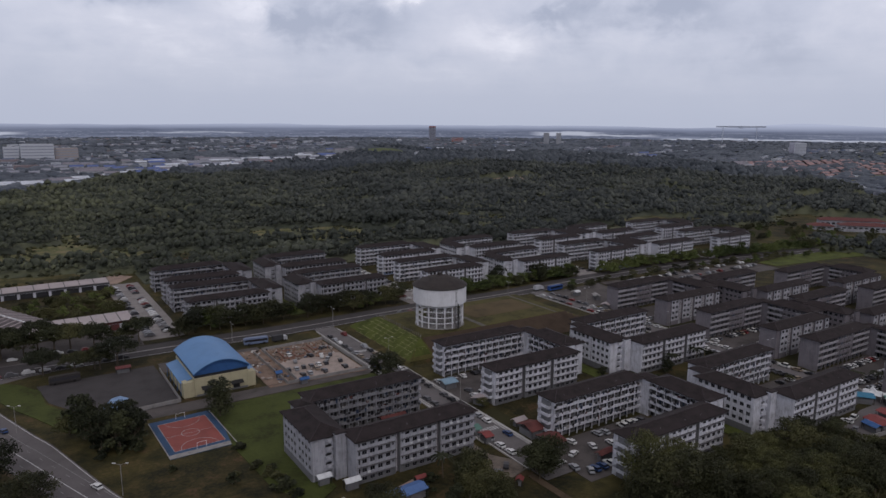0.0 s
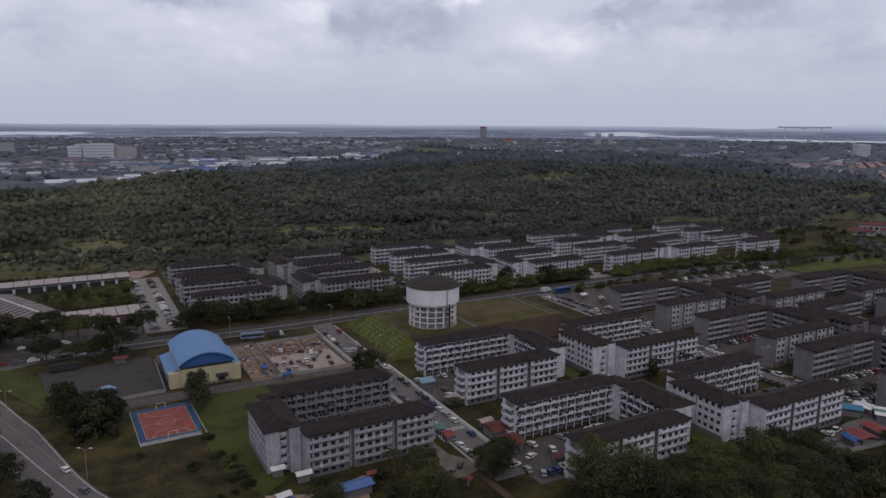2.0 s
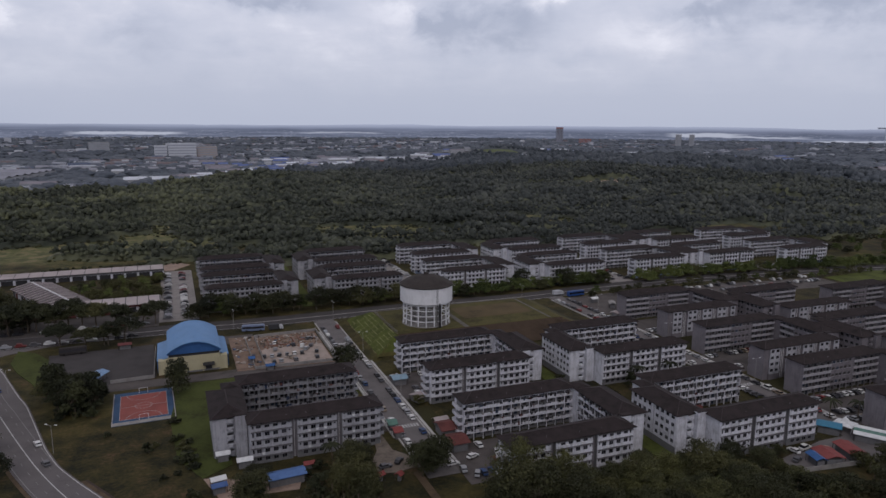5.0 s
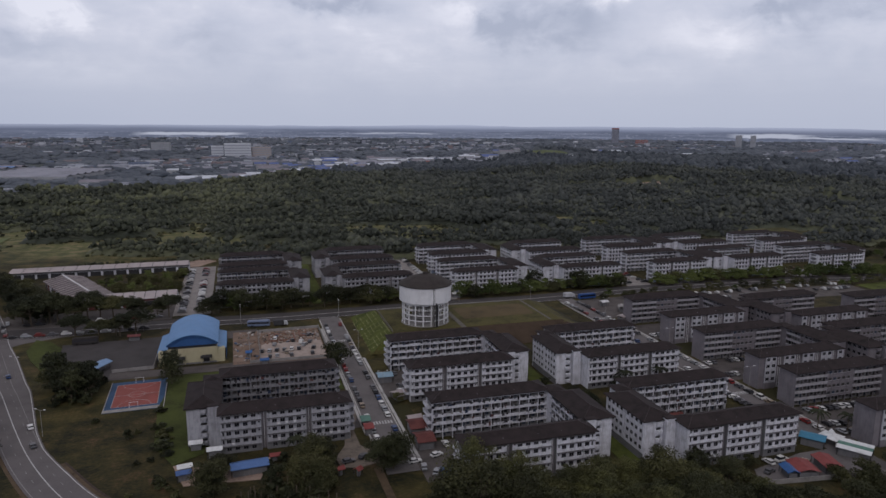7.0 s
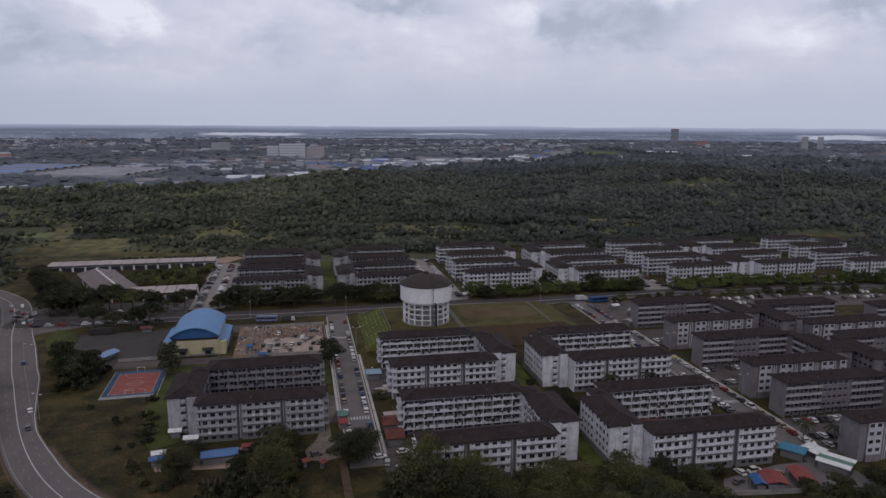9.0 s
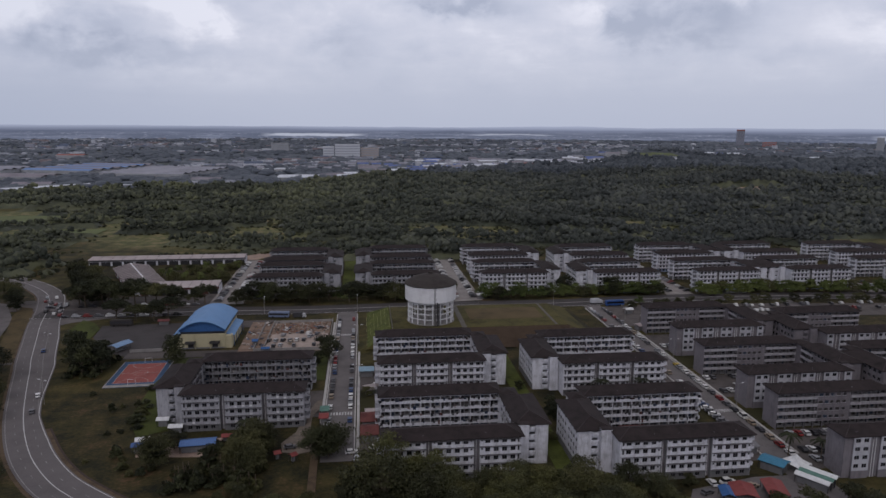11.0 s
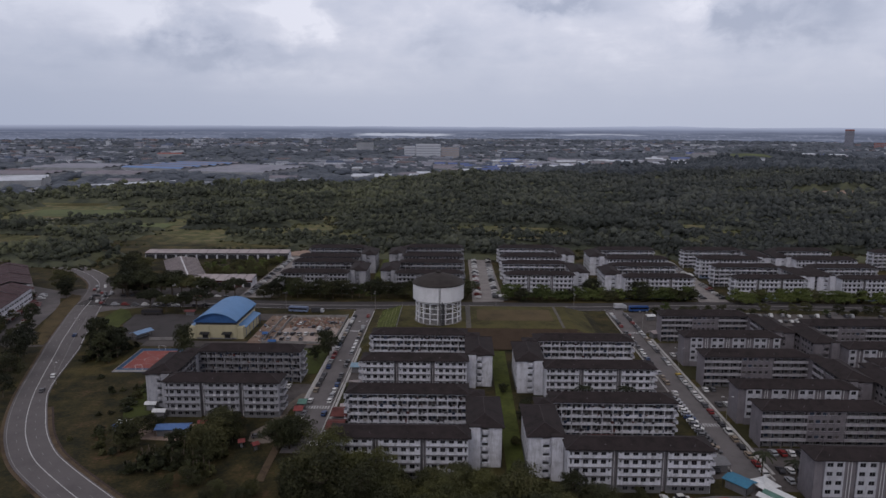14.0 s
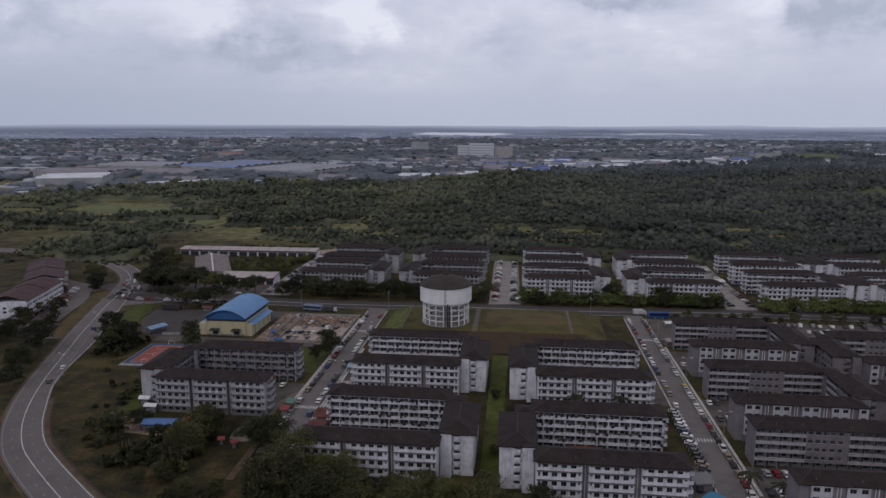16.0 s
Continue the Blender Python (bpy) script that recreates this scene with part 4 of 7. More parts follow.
for look_, near, rows, label, group in (
    ("dull", True, WHITE[:1], "dull grey-white rain-stained five-storey flats with dark roofs", "white flats"),
    ("white", True, WHITE[1:], "white rain-stained five-storey flats with dark brown roofs", "white flats"),
    ("grey", True, GREY, "grey five-storey flats with white window bays and dark roofs", "grey flats"),
    ("dull far", False, FAR[:4], "dull grey stained flats with dark roofs before the woods", "far flats"),
    ("pale", False, FAR[4:], "pale stained flats with dark roofs before the woods", "far flats"),
):
    made = {}
    for x, y, side in rows:
        if side in made:
            copy_thing(made[side], pose(x, y, 0))
        else:
            made[side] = Flats(look_, side < 0, near, label, group).top
            made[side].matrix_basis = pose(x, y, 0)


# ---- the water tank ----
tank = thing("water_tank", "large white round concrete water tank on columns, dark conical roof", "water tank", at=pose(177.8, 277.5, 7.0))
part("drum", Shape().lathe([(0, 11.0), (12.0, 11.0), (13.0, 11.7), (13.0, 19.3), (12.6, 19.6), (0, 19.6)], 96), TANK_WHITE, tank, "white painted drum", smooth=False)
part("roof", Shape().lathe([(13.4, 19.5), (13.4, 19.9), (9.5, 22.2), (5, 23.7), (1.6, 24.4), (0, 24.5)], 48), TANK_ROOF, tank, "dark weathered domed roof")
part("roof_hatch", Shape().lathe([(1.3, 24.2), (1.3, 25.4), (0, 25.7)], 16), TANK_ROOF, tank)
for i in range(18):
    a = 2 * math.pi * (i + 0.5) / 18
    c, s = math.cos(a), math.sin(a)
    part("column", Shape().rod((11.4 * c, 11.4 * s, -0.6), (11.4 * c, 11.4 * s, 11.1), 0.34), TANK_WHITE, tank)
for i in range(8):
    a = 2 * math.pi * (i + 0.5) / 8
    c, s = math.cos(a), math.sin(a)
    part("inner_column", Shape().rod((6.2 * c, 6.2 * s, -0.6), (6.2 * c, 6.2 * s, 11.1), 0.38), CONCRETE, tank)
for z in (2.7, 5.4, 8.1, 10.6):
    ring = Shape().lathe([(11.1, z), (11.75, z), (11.75, z + 0.34), (11.1, z + 0.34), (11.1, z)], 48)
    part("ring_beam", ring, TANK_WHITE, tank)
    part("inner_ring_beam", Shape().lathe([(5.9, z), (6.5, z), (6.5, z + 0.45), (5.9, z + 0.45), (5.9, z)], 24), CONCRETE, tank)
part("stair_shaft", Shape().rod((1.0, -11.9, -0.4), (1.0, -11.9, 10.8), 0.5), CONCRETE, tank)
ladder = Shape().rod((0.6, -13.15, 0), (0.6, -13.15, 20), 0.06, sides=5).rod((1.3, -13.15, 0), (1.3, -13.15, 20), 0.06, sides=5)
for k in range(40):
    ladder.rod((0.6, -13.15, k * 0.5), (1.3, -13.15, k * 0.5), 0.04, sides=4)
part("pipe_stack", Shape().rod((2.2, -13.1, 0), (2.2, -13.1, 12.2), 0.3, sides=8).rod((3.0, -12.4, 0), (3.0, -12.4, 11.2), 0.25, sides=8), DARK_METAL, tank, "dark rusty riser pipes")
part("ladder", ladder, DARK_METAL, tank, "dark steel access ladder")
part("base_slab", Shape().lathe([(12.2, -0.8), (12.2, 0.3), (0, 0.3)], 40), CONCRETE, tank)

# the plateau's grass, worn earth and paths
def draped(name, x0, x1, y0, y1, mat, label, category, lift=0.1, step=2.0, kind="structure"):
    """A sheet that follows the land."""
    nx, ny = max(1, round((x1 - x0) / step)), max(1, round((y1 - y0) / step))
    pts = [(x0 + (x1 - x0) * i / nx, y0 + (y1 - y0) * j / ny) for j in range(ny + 1) for i in range(nx + 1)]
    s = Shape().poly([(x, y, ground_z(x, y) + lift) for x, y in pts], [(j * (nx + 1) + i, j * (nx + 1) + i + 1, (j + 1) * (nx + 1) + i + 1, (j + 1) * (nx + 1) + i) for j in range(ny) for i in range(nx)])
    return single(name, s, mat, label, category, kind=kind)


draped("embankment_grass", 141, 262, 250, 316, DRY_GRASS, "dry yellow-green grass on the tank's embankment", "grass", 0.12)
draped("embankment_grass", 142.5, 157, 252, 312, STRIP, "bright green terraced slope below the tank", "grass", 0.2)
draped("earth_slope", 158, 262, 248.6, 261, plain("brown_bank_earth", (0.055, 0.038, 0.026), 0.95, vary=0.4, scale=0.15), "bare brown earth bank above the flats", "ground", 0.22)
draped("earth_patch", 198, 237, 275, 296, plain("worn_turf", (0.085, 0.062, 0.03), 0.95, vary=0.4, scale=0.1), "worn reddish turf on the plateau", "ground", 0.2)
PATH_GREY = plain("dark_path_concrete", (0.1, 0.092, 0.08), vary=0.4, scale=0.3)
draped("path", 192, 194.5, 261, 303, PATH_GREY, "narrow concrete drain across the plateau", "path", 0.28)
draped("path", 156, 246, 302.6, 303.8, PATH_GREY, "narrow concrete drain along the plateau's edge", "path", 0.28)
draped("path", 239.6, 241, 262, 303, PATH_GREY, "narrow concrete drain across the plateau", "path", 0.28)
# concrete lattice on the slope
lattice = thing("slope_lattice", "pale concrete drain lattice on the grass slope below the tank", "retaining lattice")
rnd = random.Random(5)
for i in range(7):
    x = 145.0 + i * 1.9
    for j in range(11):
        y = 255 + j * 4.6
        if rnd.random() < 0.7:
            s = Shape().poly(*(lambda b: (b.v, b.f))(Shape().box(x - 0.09, x + 0.09, y, y + rnd.uniform(2.2, 4.4), ground_z(x, y) + 0.05, ground_z(x, y) + 0.42)))
            part("rib", s, PALE_LINE, lattice)
for i in range(9):
    y = 256 + i * 5.5
    s = Shape()
    for k in range(13):
        x = 143.4 + k
        s.poly([(x, y, ground_z(x, y) + 0.38), (x + 1, y, ground_z(x + 1, y) + 0.38), (x + 1, y + 0.22, ground_z(x + 1, y) + 0.38), (x, y + 0.22, ground_z(x, y) + 0.38)], [(0, 1, 2, 3)])
    part("step_drain", s, PALE_LINE, lattice)
fence = thing("perimeter_fence", "thin grey mesh fence round the tank's plateau", "fence")
for k in range(24):
    x, y = (157.5, 262 + k * 1.75) if k < 24 else (0, 0)
    part("post", Shape().rod((x, y, ground_z(x, y)), (x, y, ground_z(x, y) + 1.9), 0.07, sides=5), CONCRETE, fence)
for h in (0.5, 1.1, 1.8):
    part("rail", Shape().rod((157.5, 262, 7 + h), (157.5, 302.5, 7 + h), 0.03, sides=4), DARK_METAL, fence)

# ---- the hall with the blue vault ----
hall = thing("sports_hall", "cream community hall with a blue vaulted metal roof", "building", at=pose(67.2, 262.5, 0))
part("main_wall", Shape().box(-10.4, 10.4, 0, 32, 0, 7.3), CREAM, hall, "cream rendered walls")
# Solid dark block put in for the shade of the gap under the vault.
part("clerestory", Shape().box(-10.2, 10.2, 0.25, 31.7, 7.3, 9.2), DARK_METAL, hall, "dark open gap under the vault")


def arch(half, y0, y1, z, rise, thick, n=24):
    """A shallow vault in one piece, with its thickness."""
    s, pts = Shape(), []
    for i in range(n + 1):
        u = -1 + 2 * i / n
        x, zz = u * half, z + rise * (1 - u * u)
        pts += [(x, y0, zz), (x, y1, zz), (x, y1, zz + thick), (x, y0, zz + thick)]
    faces = []
    for i in range(n):
        a, b = 4 * i, 4 * i + 4
        faces += [(a, a + 1, b + 1, b), (a + 3, b + 3, b + 2, a + 2), (a, b, b + 3, a + 3), (a + 1, a + 2, b + 2, b + 1)]
    return s.poly(pts, faces + [(0, 3, 2, 1), (4 * n, 4 * n + 1, 4 * n + 2, 4 * n + 3)])


vault = part("roof", arch(10.9, -1.4, 33.2, 9.2, 4.2, 0.35), BLUE_ROOF, hall, "light blue vaulted metal roof")
for k in range(16):
    part("roof_seam", arch(10.92, -1.3 + k * 2.28, -1.32 + k * 2.28, 9.53, 4.2, 0.05, 14), BLUE_ROOF, vault)
gable = Shape()
for i in range(16):
    u0, u1 = -1 + i / 8, -1 + (i + 1) / 8
    for y, o in ((-0.1, 1),):
        q = [(u0 * 10.8, y, 8.5), (u1 * 10.8, y, 8.5), (u1 * 10.8, y, 9.3 + 4.2 * (1 - u1 * u1)), (u0 * 10.8, y, 9.3 + 4.2 * (1 - u0 * u0))]
        gable.poly(q, [(0, 1, 2, 3)[::o]])
part("gable_cladding", gable, DARK_BLUE, hall, "dark blue gable cladding")
for sx in (-1, 1):
    s = Shape()
    a, b = (10.4 * sx, 15.0 * sx if sx < 0 else 14.2)
    s.poly([(a, 3, 6.4), (b, 3, 5.2), (b, 29, 5.2), (a, 29, 6.4), (a, 3, 6.6), (b, 3, 5.4), (b, 29, 5.4), (a, 29, 6.6)], [(0, 1, 2, 3), (4, 7, 6, 5), (0, 4, 5, 1), (1, 5, 6, 2), (2, 6, 7, 3)])
    part("side_canopy", s, BLUE_ROOF, hall, "blue lean-to canopy")
    part("side_aisle", Shape().box(min(a, b - sx), max(a, b - sx), 4.02, 28, 0, 5.2), CREAM, hall)
    for k in range(5):
        part("canopy_post", Shape().rod((b - sx * 0.2, 3.5 + k * 6.2, 0), (b - sx * 0.2, 3.5 + k * 6.2, 5.2), 0.12, sides=6), DARK_BLUE, hall)
for x in (-5.6, 5.6):
    door = part("door", Shape().box(x - 1.3, x + 1.3, -0.12, 0.0, 0, 2.6), DARK_METAL, hall, "dark double door")
    part("awning", Shape().poly([(x - 2.4, 0, 3.6), (x + 2.4, 0, 3.6), (x + 2.4, -2.2, 2.9), (x - 2.4, -2.2, 2.9), (x - 2.4, 0, 3.75), (x + 2.4, 0, 3.75), (x + 2.4, -2.2, 3.05), (x - 2.4, -2.2, 3.05)], [(0, 1, 2, 3)[::-1], (4, 5, 6, 7)[::-1], (2, 3, 7, 6)]), DARK_METAL, door)
for x in (-10.3, -3.6, 3.3, 10.0):
    part("pilaster", Shape().box(x, x + 0.35, -0.3, 0, 0, 7.3), CREAM, hall)
part("base_course", Shape().box(-10.5, 10.5, -0.14, 32.1, 0, 0.7), PLINTH, hall)
for x0, x1 in ((-14.4, -10.42), (10.42, 13.4)):
    part("front_wing", Shape().box(x0, x1, 0.3, 4.0, 0, 6.0), CREAM, hall)
shed = thing("blue_shelter", "small blue-roofed open shelter on the asphalt yard", "shelter", at=pose(29, 264, 0, 0, 0, 62))
part("roof", Shape().gable(-5.0, 5.0, -3.0, 3.0, 2.9, 0.9), plain("faded_pale_blue_sheet", (0.17, 0.27, 0.43), 0.6), shed)
for x in (-4, 4):
    for y in (-2, 2):
        part("post", Shape().rod((x, y, 0), (x, y, 2.95), 0.09, sides=6), DARK_METAL, shed)
part("counter", Shape().box(-3.5, 3.5, -0.4, 1.6, 0, 1.1), PLINTH, shed)
for (x0, y0), (x1, y1) in (((34.5, 259.5), (51, 260.5)), ((51, 260.5), (51, 300)), ((91.5, 256), (126.5, 255)), ((126.8, 255), (126.8, 305)), ((91.5, 256), (91.5, 300)), ((96, 258), (96, 302)), ((96, 302), (126.5, 303)), ((230, 106), (284, 99.5))):
    d = Vector((x1 - x0, y1 - y0)).normalized() * 0.12
    n = Vector((-d.y, d.x))
    w = Shape()
    c = [(x0 + n.x, y0 + n.y), (x0 - n.x, y0 - n.y), (x1 - n.x, y1 - n.y), (x1 + n.x, y1 + n.y)]
    w.poly([(*p, 0) for p in c] + [(*p, 1.5) for p in c], [(4, 5, 6, 7), (0, 1, 5, 4), (1, 2, 6, 5), (2, 3, 7, 6), (3, 0, 4, 7)])
    single("boundary_wall", w, CONCRETE, "low stained concrete wall round the yard", "wall", kind="structure")

# ruined footings and rubble on the earth lot
rnd = random.Random(17)
ruin = thing("ruined_footing", "broken low brick footings on bare earth", "ruin", at=pose(0, 0, 0))
FOOTING = plain("broken_brick", (0.2, 0.11, 0.085), 0.95, vary=0.5, scale=0.5)
for x0, x1, y0, y1 in ((101, 113, 285, 285.5), (101, 101.5, 285.5, 296), (113, 113.5, 285, 294), (101.5, 110, 296, 296.5), (106, 106.4, 285.5, 291), (116, 124, 290, 290.5), (116, 116.5, 290.5, 298)):
    part("footing", Shape().box(x0, x1, y0, y1, 0, rnd.uniform(0.5, 1.1)), FOOTING, ruin)
rubble = Shape()
for _ in range(420):
    x, y, r = rnd.uniform(97, 125), rnd.uniform(282, 301), rnd.uniform(0.15, 0.75) * rnd.uniform(0.4, 1)
    rubble.rod((x, y, 0), (x + rnd.uniform(-0.3, 0.3), y + rnd.uniform(-0.3, 0.3), r * 1.3), r * 1.3, r * 0.5, 5)
single("rubble", rubble, islands("rubble_pieces", [(0.3, 0.26, 0.23), (0.17, 0.12, 0.09), (0.4, 0.37, 0.35), (0.24, 0.13, 0.09), (0.1, 0.09, 0.08)], 0.95), "scattered broken brick and concrete rubble", "rubble", kind="stuff")


debris = Shape()
for _ in range(150):
    x, y, w, d = rnd.uniform(85, 125), rnd.uniform(256, 303), rnd.uniform(0.4, 2.6), rnd.uniform(0.3, 1.4)
    if 96 < x < 125 and y < 281 and rnd.random() < 0.95:
        continue
    a, h = rnd.uniform(0, 3.14), rnd.uniform(0.2, 0.9)
    ca, sa = math.cos(a), math.sin(a)
    q = [(x + u * ca - v * sa, y + u * sa + v * ca) for u, v in ((-w / 2, -d / 2), (w / 2, -d / 2), (w / 2, d / 2), (-w / 2, d / 2))]
    debris.poly([(*p, 0.0) for p in q] + [(*p, h * rnd.uniform(0.6, 1.2)) for p in q], [(4, 5, 6, 7), (0, 1, 5, 4), (1, 2, 6, 5), (2, 3, 7, 6), (3, 0, 4, 7)])
single("building_debris", debris, islands("debris_pieces", [(0.36, 0.31, 0.28), (0.07, 0.06, 0.055), (0.22, 0.15, 0.11), (0.5, 0.48, 0.46), (0.1, 0.13, 0.2), (0.16, 0.13, 0.11), (0.24, 0.14, 0.1)], 0.9), "stacked boards, sheets and blocks on the earth lot", "debris", kind="stuff")


# ---- market sheds, shop terraces, stalls ----
def shed_row(at, length, depth, bays, roof_mat, label, trim):
    row = thing("market_shed", label, "shed", at=at)
    part("main_wall", Shape().box(0, length, 0.4, depth - 0.4, 0, 4.6), PALE_WALL, row)
    part("trim_band", Shape().box(-0.1, length + 0.1, 0.2, 0.4, 3.2, 4.4), trim, row, "dark red fascia band")
    step = length / bays
    for i in range(bays):
        x = i * step
        s = Shape().poly([(x, -1, 4.6), (x + step - 0.5, -1, 4.6), (x + step - 0.5, depth + 1, 5.6), (x, depth + 1, 5.6), (x, -1, 4.9), (x + step - 0.5, -1, 4.9), (x + step - 0.5, depth + 1, 5.9), (x, depth + 1, 5.9)],
                         [(0, 3, 2, 1), (4, 5, 6, 7), (0, 1, 5, 4), (1, 2, 6, 5), (2, 3, 7, 6), (3, 0, 4, 7)])
        part("roof_panel", s, roof_mat, row, "pale weathered metal roof")
        part("roof_gutter", Shape().poly([(x + step - 0.5, -1, 4.7), (x + step, -1, 4.7), (x + step, depth + 1, 5.7), (x + step - 0.5, depth + 1, 5.7)], [(0, 1, 2, 3)]), DARK_METAL, row)
        part("shutter", Shape().box(x + 0.6, x + step - 0.9, 0.3, 0.41, 0, 3.0), DARK_METAL if i % 3 or trim == PLINTH else RED_TRIM, row)
    return row


shed_row(pose(5, 371, 0, 0, 0, 2), 48, 13, 8, SHED_ROOF, "long market shed with pale metal roof and red trim", RED_TRIM)
shed_row(pose(-60, 467, 0, 0, 0, 1), 114, 9, 14, SHED_ROOF, "long low shed with pale metal roof", PLINTH)
ribbed = thing("market_shed", "wide market shed with ribbed brownish-mauve metal roof, red shopfronts", "shed", at=pose(19, 383, 0, 0, 0, 115.5))
part("main_wall", Shape().box(0, 70, 1, 22, 0, 4.4), PALE_WALL, ribbed)
for i in range(14):
    x = i * 5.0
    for side, (ya, yb) in enumerate(((-0.6, 11.4), (23.4, 11.6))):
        q = [(x, ya, 4.4), (x + 4.3, ya, 4.4), (x + 4.3, yb, 6.9), (x, yb, 6.9)]
        part("roof_panel", Shape().poly(q + [(p, r, z + 0.25) for p, r, z in q], [(0, 1, 2, 3)[::-1], (4, 5, 6, 7), (0, 1, 5, 4), (1, 2, 6, 5), (2, 3, 7, 6), (3, 0, 4, 7)]), MAUVE_ROOF, ribbed, "brownish-mauve metal roof panel")
        part("roof_gutter", Shape().poly([(x + 4.3, ya, 4.35), (x + 5.0, ya, 4.35), (x + 5.0, yb, 6.8), (x + 4.3, yb, 6.8)], [(0, 1, 2, 3)]), DARK_METAL, ribbed)
        part("roof_rib", Shape().poly([(x + 3.6, ya, 4.65), (x + 4.3, ya, 4.65), (x + 4.3, yb, 7.15), (x + 3.6, yb, 7.15), (x + 3.6, ya, 4.95), (x + 4.3, ya, 4.95), (x + 4.3, yb, 7.45), (x + 3.6, yb, 7.45)], [(4, 5, 6, 7), (0, 1, 5, 4), (1, 2, 6, 5), (3, 0, 4, 7)]), SHED_ROOF, ribbed, "pale raised rib")
        part("shutter", Shape().box(x + 0.6, x + 4.2, *((0.88, 1.0) if side == 0 else (22.0, 22.12)), 0, 3.0), (RED_TRIM, DARK_METAL, PALE_WALL)[i % 3], ribbed)
part("ridge_cap", Shape().box(0, 70, 11.0, 12.0, 7.0, 7.35), VENT, ribbed, "pale ridge capping")


def terrace(at, units, label, deep=20):
    row = thing("shop_terrace", label, "building", at=at)
    for i in range(units):
        x, z = i * 7.0, 10.8 + (i // 4) * 0.25
        part("main_wall", Shape().box(x, x + 6.96, 0, deep, 0, z), PALE_WALL, row)
        part("roof", Shape().gable(x - 0.1, x + 6.9, -1.2, deep + 1.2, z, 3.2), BROWN_ROOF, row, "weathered red-brown pitched roof")
        part("party_wall", Shape().gable(x - 0.25, x + 0.15, -1.3, deep + 1.3, z + 0.12, 3.2), MAUVE_ROOF, row, "faded raised party wall")
        for zz in (4.6, 7.6):
            for u in (1.2, 4.2):
                part("window", Shape().box(x + u, x + u + 1.7, -0.08, 0.0, zz, zz + 1.1), GLASS, row)
        part("shopfront", Shape().box(x + 0.5, x + 6.4, -0.1, 0, 0.1, 2.9), DARK_METAL if i % 2 else RED_TRIM, row)
        part("canopy", Shape().box(x, x + 6.9, -2.4, 0, 3.2, 3.4), RED_TRIM if i % 3 == 0 else CONCRETE, row)
    for u in (3.5, 10.5):
        for zz in (4.4, 6.6):
            part("window", Shape().box(-0.1, 0.0, u, u + 1.7, zz, zz + 1.1), GLASS, row)
            part("window", Shape().box(units * 7 - 0.05, units * 7 + 0.08, u, u + 1.7, zz, zz + 1.1), GLASS, row)
    return row


terrace(pose(-51, 276, 0, 0, 0, 104), 7, "two-storey shop terrace, pale walls, weathered red-brown roofs")
terrace(pose(-68, 331, 0, 0, 0, 124), 9, "two-storey shop terrace, pale walls, weathered red-brown roofs")
terrace(pose(-37, 224, 0, 0, 0, 104), 2, "two-storey shop terrace end with white walls")


def stall(at, w, d, h, mat, label, category="stall", peak=0.8):
    s = thing("stall", label, category, "stalls and shacks", at=at)
    part("roof", Shape().gable(-w / 2, w / 2, -d / 2, d / 2, h, peak), mat, s)
    for x in (-w / 2 + 0.3, w / 2 - 0.3):
        for y in (-d / 2 + 0.3, d / 2 - 0.3):
            part("post", Shape().rod((x, y, 0), (x, y, h + 0.1), 0.08, sides=5), DARK_METAL, s)
    part("body", Shape().box(-w / 2 + 0.7, w / 2 - 0.7, -d / 2 + 0.7, d / 2 - 0.9, 0, h * 0.8), PLINTH, s)
    return s


